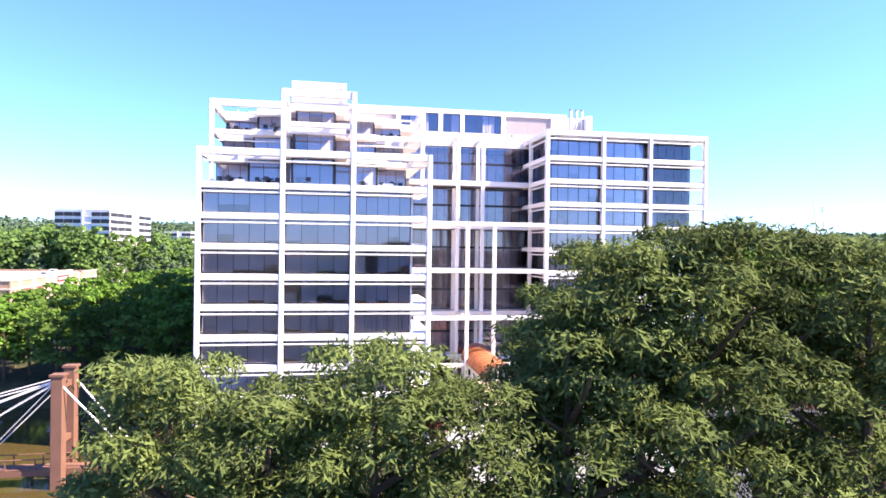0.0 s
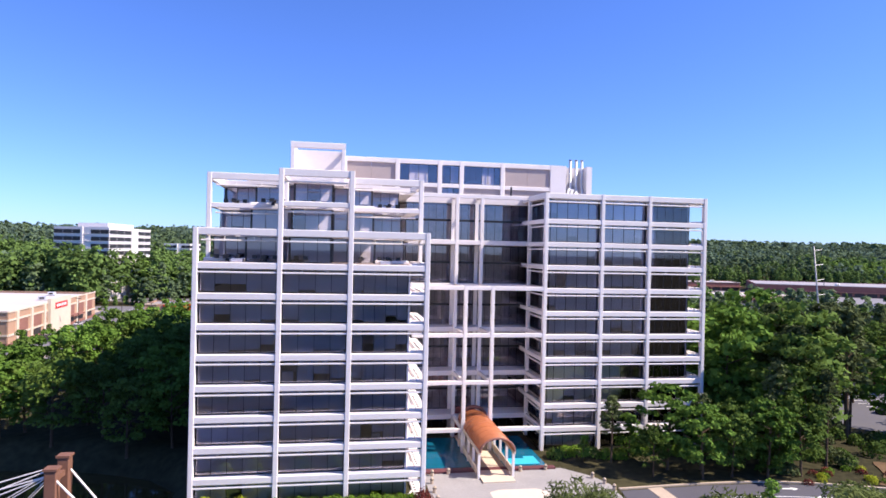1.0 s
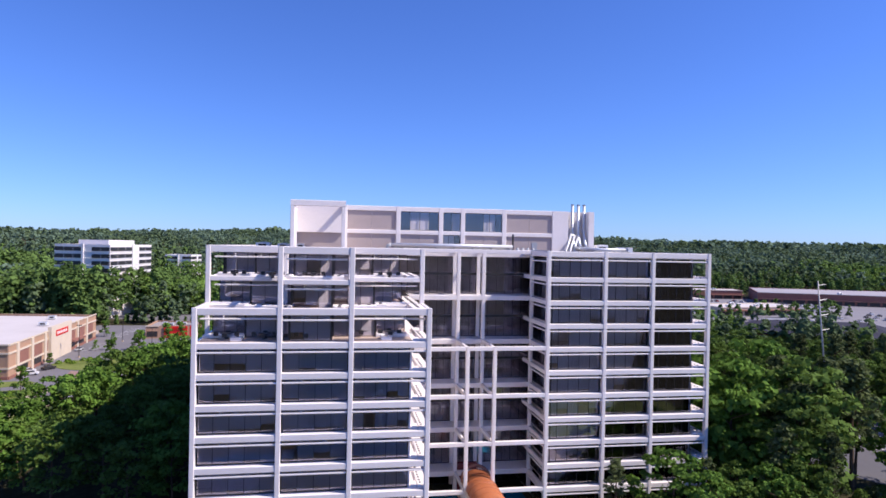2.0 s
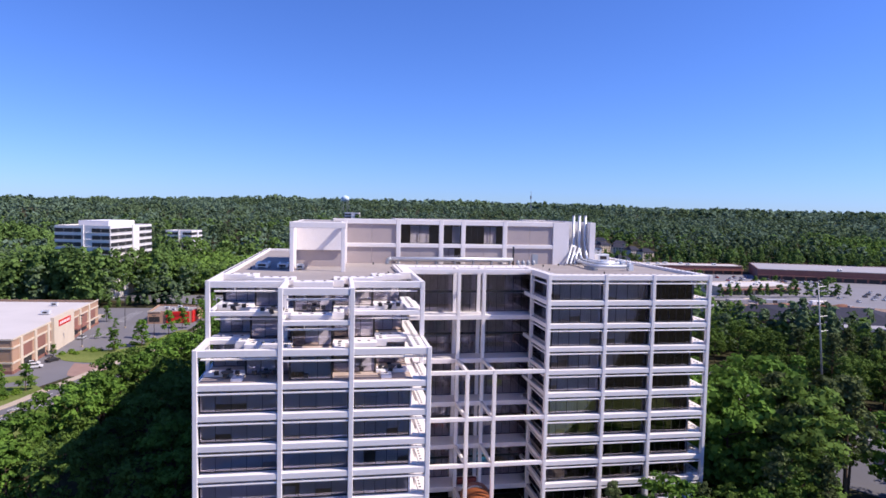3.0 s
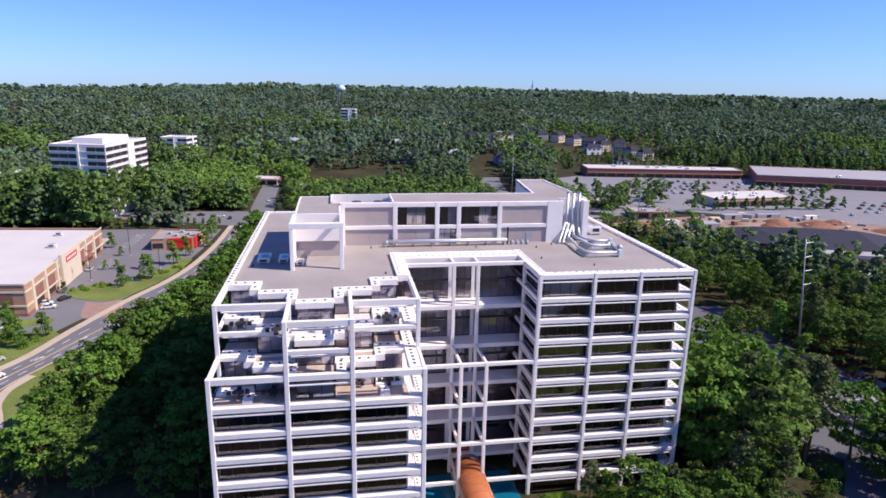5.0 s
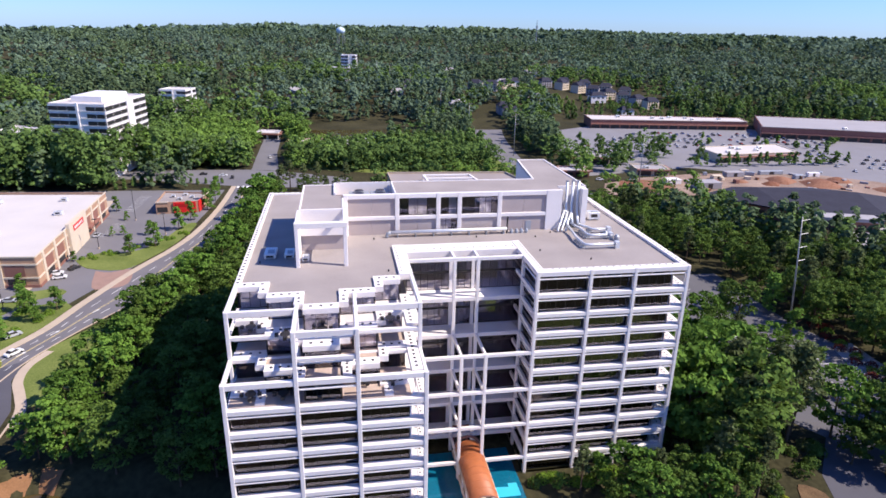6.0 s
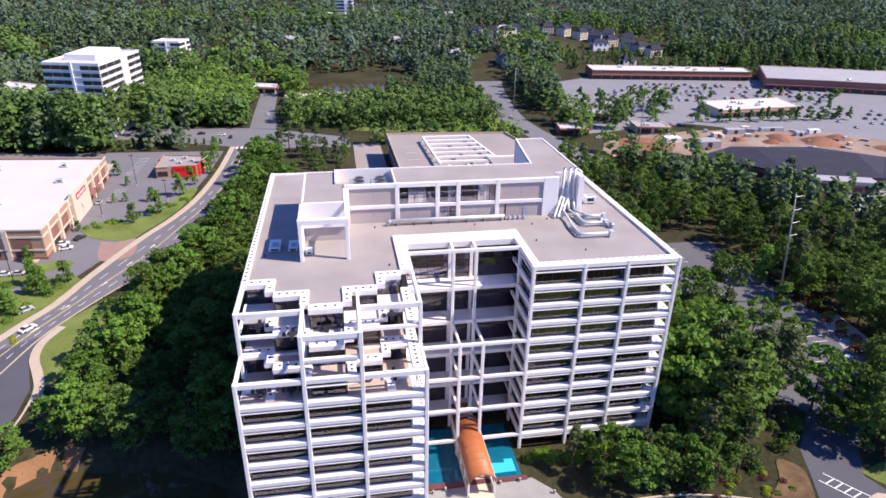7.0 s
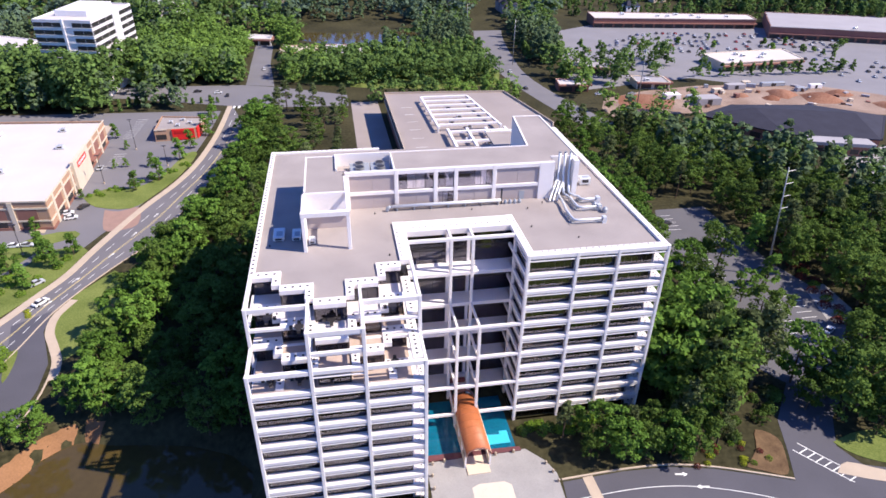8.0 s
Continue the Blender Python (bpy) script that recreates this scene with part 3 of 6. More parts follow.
def glazed(x0, x1, y, z0, z1, n, parent=bld, blinds=True, drapes=(), bars=FRAME):
    """A window: dark frame, mullions, tinted panes one by one, and here and there a blind."""
    w = 0.025
    win = part("window", Geo().put(*ring(x0, x1, z0, z1, 0.1, y, y + 0.12)), FRAME, parent)
    for i in range(n):
        a = x0 + (x1 - x0) * i / n + (0.1 if i == 0 else w)
        b = x0 + (x1 - x0) * (i + 1) / n - (0.1 if i == n - 1 else w)
        part("pane", Geo().box(a, b, y + 0.045, y + 0.075, z0 + 0.1, z1 - 0.1), GLASS, win).visible_shadow = False
        if i:
            part("mullion", Geo().box(a - 2 * w, a, y + 0.004, y + 0.116, z0 + 0.1, z1 - 0.1), bars, win)
        if drapes:
            if drapes[i % len(drapes)]:
                part("curtain", Geo().box(a, b, y + 0.25, y + 0.3, z0 + 0.1, z1 - 0.1), CURTAIN, win)
            continue
        if blinds and rng.random() < 0.12:
            low, wide = rng.uniform(0.7, 1.5), rng.uniform(0.5, 1.0)
            part("cabinet", Geo().box(a + 0.05, a + 0.05 + (b - a - 0.1) * wide, y + 0.5, y + 0.9, z0 + 0.02, z0 + low), CABINET, win)
        if blinds and rng.random() < 0.97:
            drop = rng.choice((0.7, 0.9, 1.0, 1.0, 1.0, 1.0)) * (z1 - z0 - 0.25)
            part("blind", Geo().box(a + 0.01, b - 0.01, y + 0.15, y + 0.17, z1 - 0.12 - drop, z1 - 0.12), BLIND, win)
    return win


def side_glazed(x, y0, y1, z0, z1, n, parent=bld):
    """The same, facing left."""
    v, f = ring(y0, y1, z0, z1, 0.1, x, x + 0.12)
    win = part("window", Geo().put([(q, p, r) for p, q, r in v], [t[::-1] for t in f]), FRAME, parent)
    for i in range(n):
        a = y0 + (y1 - y0) * i / n + (0.1 if i == 0 else 0.05)
        b = y0 + (y1 - y0) * (i + 1) / n - (0.1 if i == n - 1 else 0.05)
        part("pane", Geo().box(x + 0.045, x + 0.075, a, b, z0 + 0.1, z1 - 0.1), GLASS, win).visible_shadow = False
        if i:
            part("mullion", Geo().box(x + 0.004, x + 0.116, a - 0.1, a, z0 + 0.1, z1 - 0.1), FRAME, win)
    return win


def dots(x0, y0, x1, y1, z, step_m, size, parent):
    """A row of dark sockets along a ledge."""
    n = max(1, int(math.hypot(x1 - x0, y1 - y0) / step_m))
    for i in range(n):
        f = (i + 0.5) / n
        x, y = x0 + (x1 - x0) * f, y0 + (y1 - y0) * f
        ob = new("socket", SOCKET[size])
        ob.parent = parent
        ob.location = (x, y, z)
        if parent.parent is None:
            ob.matrix_parent_inverse = Matrix.Translation(-Vector(parent.location))


SOCKET = {}
for s in (0.16, 0.24):
    g = Geo()
    g.tube([(0, 0, -0.01), (0, 0, 0.05), (0, 0, 0.052)], [s, s, s * 0.5], 8)
    SOCKET[s] = g.mesh("socket")
    SOCKET[s].materials.append(DOT)


def column(x0, x1, y, z0, z1, deep=0.95):
    return part("column", Geo().post(x0, x1, y - 0.03, y + deep, z0, z1), WHITE, bld)


def beam(x0, x1, y0, y1, z0, z1, name="beam"):
    return part(name, Geo().bar(x0, x1, y0, y1, z0, z1), WHITE, bld)


# front grids of the two wings
for cols, y, top in ((COL_L, YL, 2), (COL_R, YR, 0)):
    for a, b in cols:
        full = top == 2 and a in (COL_L[1][0], COL_L[2][0])
        column(a, b, y, -0.3, Z(0) + 0.5 if full or not top else Z(2) + 0.47, 0.8)
    bays = [(cols[i][1], cols[i + 1][0]) for i in range(3)]
    for k in range(top, 12):
        for n, (a, b) in enumerate(bays):
            t = Z(k)
            hi = t + (0.45 if k == top else 0.0)
            beam(a, b, y + 0.04, y + 0.8, t - (0.45 if k == top else 0.82), hi, "spandrel")
            if k == 11:
                continue
            if not (top == 2 and k == 2):
                sunshade(a + 0.03, b - 0.03, y + 0.1, t - (1.1 if k == top else 1.36))
                last = n == 2
                glazed(a, b - (2.1 if last else 0.0), y + 1.15, Z(k + 1) + 0.02, t - 0.5, 5 if n != 1 else 4)
            else:
                sunshade(a + 0.03, b - 0.03, y + (0.1 if n == 1 else 1.6), t - 1.2)

# floors, core walls and closed sides of the wings
def slab(x0, x1, y0, y1, z, mat=WHITE, t=0.45, name="floor_slab"):
    return part(name, Geo().box(x0, x1, y0, y1, z - t, z), mat, bld)


for k in range(3, 12):
    slab(COL_L[0][0] + 0.1, 7.0, YL + 0.93, 108.0, Z(k) - 0.02)
for k in range(1, 12):
    slab(COL_R[0][1] + 0.9, 58.55, YR + 0.93, 128.0, Z(k) - 0.02)
for k in range(1, 12):
    # open corner loggias: ledges along the side of each wing
    for x, y in ((7.02, YL), (58.83, YR)):
        if k > 2 or x > 20:
            e = beam(x - 0.75, x + 0.6, y + 0.82, y + 12.0, Z(k) - 0.75, Z(k) + 0.32, "ledge")
            dots(x - 0.35, y + 1.4, x - 0.35, y + 8.0, Z(k) + 0.33, 0.9, 0.16, e)
            part("bracket", Geo().prism([(x - 1.7, y + 1.2), (x - 0.8, y + 1.2), (x - 0.8, y + 3.2)], Z(k) - 0.9, Z(k) + 0.25), WHITE, bld)
part("core_wall", Geo().box(-16, 4.9, 86.2, 86.6, 0, Z(3)), INSIDE, bld)
part("core_wall", Geo().box(-16, 4.9, 98.0, 98.4, Z(3), Z(0) - 0.5), INSIDE, bld)
part("core_wall", Geo().box(31.5, 57.0, 102.5, 102.9, 0, Z(0) - 0.5), INSIDE, bld)
part("end_wall", Geo().box(4.95, 5.2, YL + 1.2, 108, 0, Z(3)), INSIDE, bld)
part("end_wall", Geo().box(56.5, 56.75, YR + 1.2, 128, 0, Z(0) - 0.5), INSIDE, bld)
# left flank, out of view: made near-black to keep bounce off the trees
part("side_wall", Geo().box(-22.3, -22.0, YL + 1.0, 156, 0, Z(3)), FLANK_DARK, bld)
part("side_wall", Geo().box(-22.3, -22.0, 97.5, 156, Z(3), Z(0) - 0.4), FLANK_DARK, bld)
part("back_wall", Geo().box(-22.3, 59.4, 156, 156.4, 0, Z(0) - 0.4), WHITE, bld)
part("side_wall", Geo().box(59.0, 59.4, 110, 156, 0, Z(0) - 0.4), WHITE, bld)

# side of the right wing that faces the court
for k in range(0, 12):
    beam(29.75, 30.3, YR + 0.82, YC - 0.1, Z(k) - (0.45 if k == 0 else 0.75), Z(k) + (0.5 if k == 0 else 0.0), "spandrel")
    if k < 11:
        part("sunshade", Geo().bar(29.8, 30.15, YR + 0.85, YB - 0.1, Z(k) - 1.35, Z(k) - 1.13, 0.04), WHITE2, bld)
        side_glazed(31.0, YR + 1.2, YC - 0.1, Z(k + 1) + 0.02, Z(k) - 0.85, 5)
column(29.7, 30.32, YB, -0.3, Z(0) + 0.5, 0.62)

# the court between the wings: double-height glass, terraces, two open frames
for k in range(0, 11, 2):
    z1 = Z(k) - 0.9
    z0 = max(Z(k + 2) + 0.02, 0.1)
    for a, b in ((7.7, 16.16), (16.84, 20.66), (21.34, 30.9)):
        glazed(a, b, YC, z0, z1, 6 if b - a > 5 else 3, blinds=False)
        part("transom", Geo().box(a, b, YC - 0.06, YC - 0.004, Z(k + 1) - 0.35, Z(k + 1) + 0.05), FRAME, bld)
    for a, b in ((15.98, 17.02), (20.48, 21.52)):
        part("pier", Geo().box(a + 0.2, b - 0.2, YC - 0.35, YC + 0.3, z0, z1), WHITE, bld)
for k in (2, 4, 6, 8, 10):
    slab(7.7, 30.9, YB + 0.66, 118.0, Z(k), WHITE, 0.5, "terrace_slab")
    beam(7.67, 29.7, YB, YB + 0.64, Z(k) - 0.75, Z(k) + 0.1)
part("court_fascia", Geo().bar(7.7, 30.9, 108.6, YG - 0.02, Z(0) - 0.9, Z(0) + 0.45), WHITE, bld)
part("core_wall", Geo().box(7.7, 31, 120, 120.4, 0, Z(0) - 0.5), INSIDE, bld)
beam(7.67, 29.7, YB - 0.02, YB + 0.6, Z(0) - 0.2, Z(0) + 0.5)
for a, b in ((16.13, 16.77), (20.7, 21.34)):
    column(a, b, YB, -0.3, Z(0) + 0.48, 0.6)
    column(a + 0.02, b - 0.02, YR, -0.3, Z(4) + 0.2, 0.6)
    beam(a + 0.06, b - 0.06, YB + 0.62, 108.58, Z(0) - 0.2, Z(0) + 0.44)
    for k in (4, 6, 8, 10):
        beam(a + 0.08, b - 0.08, YR + 0.6, YB - 0.03, Z(k) - 0.5, Z(k) + 0.12)
for k in (4, 6, 8, 10):
    for a, b in ((7.67, 16.14), (16.76, 20.71), (21.33, 29.69)):
        beam(a, b, YR + 0.02, YR + 0.6, Z(k) - 0.48, Z(k) + 0.2)

# stepped terraces at the top of the left wing
STEPS = [(-21.8, -16.7, 97.0), (-16.7, -10.8, 92.2), (-10.8, -5.3, 87.1), (-5.3, 0.6, 92.5), (0.6, 5.2, 97.4)]


def terrace_line(shift, least):
    return [(a, b, max(least, y - shift)) for a, b, y in STEPS]


def outline(rows, back):
    pts = [(rows[0][0], back)]
    for a, b, y in rows:
        pts += [(a, y), (b, y)]
    return pts + [(rows[-1][1], back)]


def parapet(rows, z, wide, high, step_m=1.25):
    """White upstands along a stepped edge, each with its row of sockets."""
    for i, (a, b, y) in enumerate(rows):
        p = beam(a, b, y - wide, y - 0.003, z - 0.55, z + high, "parapet")
        dots(a + 0.4, y - wide * 0.5, b - 0.4, y - wide * 0.5, z + high + 0.005, step_m, 0.24, p)
        if i:
            py = rows[i - 1][2]
            lo, hi = min(y, py), max(y, py)
            x0, x1 = (a, a + 1.5) if y > py else (a - 1.5, a)
            q = beam(x0 + 0.004, x1 - 0.004, lo + 0.004, hi - wide - 0.004, z - 0.55, z + high - 0.01, "parapet") if hi - wide - lo > 0.3 else None
            if q:
                dots((x0 + x1) / 2, lo + 0.3, (x0 + x1) / 2, hi - wide - 0.2, z + high, 1.2, 0.24, q)


TREAD = 4.75
for k, least in ((0, 84.0), (1, 80.2), (2, 78.6), (3, 78.3)):
    z1, z0 = Z(k) - 0.5, Z(k + 1)
    if k < 3:
        rows = terrace_line(1.0 + TREAD * k, least)
        for i, (a, b, y) in enumerate(rows):
            glazed(a + 0.1, b - 0.1, y, z0 + 0.02, z1, 3)
            if i and abs(y - rows[i - 1][2]) > 0.5:
                lo, hi = sorted((y, rows[i - 1][2]))
                side_glazed(a - 0.06, lo + 0.05, hi - 0.05, z0 + 0.02, z1, 2)
    if k:
        edge_rows = terrace_line(TREAD * k, 78.2 if k > 1 else 82.2)
        inner = [(a, b, y + 0.02) for a, b, y in edge_rows]
        if k < 3:
            part("terrace_floor", Geo().prism(outline(edge_rows, 98.0), Z(k) - 0.45, Z(k)), TERRACE if k == 1 else PAVER, bld)
            parapet([r for r in edge_rows if r[2] > 80.0] if k == 2 else inner, Z(k), 2.0, 0.45)
        else:
            part("terrace_floor", Geo().box(-21.8, 5.2, YL + 0.95, 98, Z(3), Z(3) + 0.06), PAVER, bld)
            for a, b, y in (edge_rows[0], edge_rows[4]):
                q = beam(a, b, y - 2.0, y, Z(3) + 0.062, Z(3) + 0.5, "parapet")
                dots(a + 0.4, y - 1.0, b - 0.4, y - 1.0, Z(3) + 0.505, 1.25, 0.24, q)
            for x, y0 in ((-17.3, 78.3), (1.8, 78.3)):
                q = beam(x - 0.7, x + 0.7, y0, 80.85, Z(3) + 0.062, Z(3) + 0.48, "parapet")
                dots(x, y0 + 0.3, x, 80.6, Z(3) + 0.485, 1.1, 0.24, q)

# socketed ledges along the court side of the terraces
for k, y0 in ((1, 86.1), (2, 78.3)):
    q = beam(5.22, 7.0, y0, 98.0, Z(k) - 0.5, Z(k) + 0.4, "ledge")
    dots(6.1, y0 + 0.6, 6.1, 97.0, Z(k) + 0.405, 1.2, 0.24, q)
for x in (-11.3, -4.4):
    q = beam(x - 0.7, x + 0.7, 78.25, 82.2, Z(2) - 0.45, Z(2) + 0.44, "parapet")
    dots(x, 78.6, x, 82.0, Z(2) + 0.445, 1.1, 0.24, q)

for n, (a, b) in enumerate(COL_L):
    if n in (1, 2):
        for k in (0, 1):
            beam(a + 0.04, b - 0.04, YL + 0.8, YU + 0.0, Z(k) - 0.35, Z(k) + (0.47 if k == 0 else 0.12))
    column(a, b, YU, Z(2) - 0.4, Z(0) + 0.5, 0.65)
    column(a + 0.05, b - 0.05, YU, Z(3), Z(2) - 0.42, 0.6)
    beam(a + 0.05, b - 0.05, YL + 0.8, YU - 0.04, Z(2) - 0.45, Z(2) + 0.44)
    back = (96.0, 91.0, 91.0, 96.0)[n]
    for k in (0, 1):
        beam(a + 0.05, b - 0.05, YU + 0.63, back, Z(k) - 0.35, Z(k) + (0.46 if k == 0 else 0.1))
for i in range(3):
    a, b = COL_L[i][1], COL_L[i + 1][0]
    for k in (0, 1, 2):
        y = YL + 0.04 if i == 1 and k < 2 else YU
        if i == 1 and k == 2:
            continue
        beam(a, b, y + 0.03, y + 0.62, Z(k) - 0.45, Z(k) + (0.5 if k == 0 else 0.2))
        if k < 2:
            sunshade(a + 0.3, b - 0.3, y + (0.8 if i == 1 else 1.4), Z(k) - 1.2)

# roof deck and its edges
front = [p for a, b, y in STEPS for p in ((a, y), (b, y))]
part("roof", Geo().prism(front + [(5.2, 113.2), (30.9, 113.2), (30.9, 97.25), (58.3, 97.25), (58.3, 166.5), (38, 166.5), (38, 156.5), (-21.8, 156.5)], Z(0) - 0.5, Z(0)), ROOF, bld, "tan gravel roof deck")
parapet(STEPS, Z(0), 2.0, 0.42)
for x0, x1, y0, y1 in ((-22.46, -21.42, 95.05, 157.6), (5.22, 7.66, 97.5, 113.1), (58.12, 59.46, 96.25, 167.6)):
    p = beam(x0, x1, y0, y1, Z(0) - 0.6, Z(0) + 0.5, "parapet")
    dots(x0 + 0.55, y0 + 1, x0 + 0.55, y1 - 1, Z(0) + 0.505, 1.5, 0.16 if x0 > 0 else 0.24, p)
for x0, x1, y0, y1 in ((7.7, 30.85, YG, 113.15), (31.4, 58.1, 96.1, 97.2), (-21.8, 6.0, 156.55, 157.6), (37.9, 58.28, 166.55, 167.6)):
    p = beam(x0, x1, y0, y1, Z(0) - 0.6, Z(0) + 0.44, "parapet")
    dots(x0 + 1, y0 + 0.6, x1 - 1, y0 + 0.6, Z(0) + 0.445, 1.3, 0.16, p)
p = beam(29.74, 31.36, 96.12, 113.1, Z(0) + 0.05, Z(0) + 0.52, "parapet")
dots(30.9, 97, 30.9, 112, Z(0) + 0.525, 1.1, 0.16, p)
for a, b in ((COL_L[0][0], -21.83), (7.03, 7.64)):
    beam(a, b, YU + 0.66, 95.0 if a < 0 else 97.25, Z(0) - 0.55, Z(0) + 0.48)

# penthouse
PY = 121.3
TOPZ, TZ = 51.7, 51.2
posts = [(-3.9, -3.0), (6.7, 7.6), (15.4, 16.3), (19.95, 20.85), (28.7, 29.6), (39.5, 43.0)]
for a, b in posts:
    part("pilaster", Geo().post(a, b, PY - 0.25, PY + 0.6, Z(0), TOPZ), WHITE, bld)
for i in range(5):
    a, b = posts[i][1], posts[i + 1][0]
    beam(a, b, PY - 0.2, PY + 0.6, 50.75, TOPZ - 0.01)
    beam(a, b, PY - 0.2, PY + 0.6, 46.15, 46.95)
    for z0, z1, glass in ((46.95, 50.75, i in (1, 2, 3)), (Z(0), 46.15, i == 2)):
        if glass:
            glazed(a, b, PY + 0.15, z0, z1, (4, 4, 2, 6)[i] if z0 > 46 else 3, drapes={1: (0, 1, 1, 0), 2: (0, 1), 3: (0, 0, 0, 1, 1, 0)}[i] if z0 > 46 else (1, 1, 0))
        else:
            for j in range(2):
                c = (b - a) / 2
                part("wall_panel", Geo().box(a + j * c + 0.02, a + (j + 1) * c - 0.02, PY + 0.1, PY + 0.4, z0, z1), PANEL, bld)
part("door", Geo().box(35.2, 36.4, PY + 0.02, PY + 0.12, Z(0), Z(0) + 2.1), MACHINE, bld, "grey steel door")
# the darkness behind the penthouse panes is put into this wall's colour
part("core_wall", Geo().box(7.6, 39.4, PY + 2.2, PY + 2.5, Z(0), TOPZ - 0.5), DARKROOM, bld)
part("penthouse_roof", Geo().prism([(7.0, PY + 0.62), (43.0, PY + 0.62), (43.0, 124.6), (49.4, 124.6), (49.4, 154), (42.0, 154), (39.5, 132), (7.0, 132)], TOPZ - 0.45, TOPZ - 0.05), ROOF, bld, "tan gravel penthouse roof")
for x0, x1, y0, y1 in ((7.0, 39.5, 131.8, 132.1), (49.1, 49.5, 124.2, 154), (42.0, 49.1, 153.6, 154.0), (43.0, 47.6, 124.2, 124.6), (6.7, 7.0, PY + 0.62, 132.0)):
    part("penthouse_wall", Geo().box(x0, x1, y0, y1, Z(0), TOPZ + 0.12), WHITE, bld)
part("penthouse_wall", Geo().prism([(39.5, 132.0), (39.9, 132.0), (42.4, 153.6), (42.0, 154.0)], Z(0), TOPZ + 0.1), WHITE, bld)
part("fin_wall", Geo().box(47.6, 48.8, PY - 0.2, 124.6, Z(0), TOPZ + 0.05), WHITE, bld)
# plant well with its parapet
for x0, x1, y0, y1 in ((-5.4, 6.7, 132.4, 132.8), (-5.8, -5.42, 123.9, 132.8)):
    part("well_wall", Geo().box(x0, x1, y0, y1, Z(0), TOPZ - 0.1), WHITE, bld)
part("well_floor", Geo().box(-3.5, 6.7, PY + 0.62, 132.38, 48.2, 48.6), ROOF, bld)
part("well_floor", Geo().box(-5.4, -3.52, 123.9, 132.38, 48.2, 48.6), ROOF, bld)
part("well_wall", Geo().box(-5.4, -3.52, 123.4, 123.8, 46.0, TZ), PANEL, bld)

# stair tower with its open portal
tx0, tx1, ty = -12.75, -3.5, 103.8
part("tower_wall", Geo().box(tx0 + 0.4, tx1 - 0.35, 112.7, 113.2, 46.0, TZ), WHITE, bld)
part("tower_wall", Geo().box(tx0 + 0.4, tx1 - 0.35, 113.3, 113.7, Z(0), 46.0), PANEL, bld)
part("tower_wall", Geo().box(tx0 + 0.4, tx0 + 0.75, 113.72, 132.8, Z(0), TZ), WHITE, bld)
part("tower_wall", Geo().box(tx1 - 0.7, tx1 - 0.35, 113.72, 121.0, Z(0), TZ), WHITE, bld)
part("tower_wall", Geo().box(tx0 + 0.8, -5.82, 132.4, 132.8, Z(0), TZ), WHITE, bld)
part("tower_roof", Geo().prism([(tx0 + 0.76, 113.22), (tx1 - 0.72, 113.22), (tx1 - 0.72, 123.38), (-5.82, 123.38), (-5.82, 132.38), (tx0 + 0.76, 132.38)], TZ - 0.5, TZ - 0.12), ROOF, bld, "tan gravel tower roof")
part("portal_wall", Geo().box(tx0 + 0.2, tx0 + 0.55, ty + 0.7, 112.66, Z(0), TZ - 0.92), WHITE, bld)
for x in (tx0, tx1 - 0.7):
    part("portal_post", Geo().post(x, x + 0.7, ty, ty + 0.7, Z(0), TZ - 0.95), WHITE, bld)
    part("portal_beam", Geo().bar(x + 0.05, x + 0.65, ty + 0.97, 112.68, TZ - 0.9, TZ), WHITE, bld)
part("portal_beam", Geo().bar(tx0, tx1, ty - 0.02, ty + 0.95, TZ - 0.94, TZ + 0.05), WHITE, bld)

# ---- things on the roof ----
def air_unit(x, y, z, w, d, h, label="grey rooftop air handling unit on curbs"):
    u = thing("air_handling_unit", x, y, z, label, "air unit", "rooftop units")
    part("casing", Geo().bar(-w / 2, w / 2, -d / 2, d / 2, 0.25, h, 0.08), PIPE, u, at="base")
    for s in (-1, 1):
        part("curb", Geo().box(s * w * 0.35 - 0.12, s * w * 0.35 + 0.12, -d / 2 + 0.05, d / 2 - 0.05, 0, 0.25), MACHINE, u, at="base")
    part("grille", Geo().box(-w * 0.3, w * 0.3, -d / 2 - 0.02, -d / 2 + 0.01, h * 0.4, h * 0.8), FRAME, u, at="base")
    part("lid", Geo().box(-w * 0.2, w * 0.35, -d * 0.3, d * 0.1, h, h + 0.12), MACHINE, u, at="base")
    return u


def fan_unit(x, y, z):
    u = thing("cooling_fan_unit", x, y, z, "grey cooling unit with two round fans in the plant well", "cooling unit", "cooling units")
    part("casing", Geo().bar(-2.2, 2.2, -2.6, 2.6, 0, 1.5, 0.08), MACHINE, u, at="base")
    for cy in (-1.2, 1.2):
        part("fan_ring", Geo().tube([(0, cy, 1.5), (0, cy, 2.05)], 1.05, 20), STEEL, u, at="base")
        part("fan_blade", Geo().tube([(0, cy, 2.06), (0, cy, 2.1)], [0.9, 0.85], 16), FRAME, u, at="base")
    return u


roof_z = Z(0)
air_unit(-17.8, 110.8, roof_z, 2.2, 4.2, 1.0)
air_unit(-14.3, 110.4, roof_z, 1.8, 3.8, 0.9)
air_unit(-11.2, 107.6, roof_z, 1.3, 2.0, 0.9, "small pale air unit beneath the tower portal")
air_unit(53.2, 127.5, roof_z, 2.6, 2.0, 1.9, "small grey air unit near the roof edge")
fan_unit(-0.4, 128.0, 48.6)
fan_unit(4.2, 128.0, 48.6)

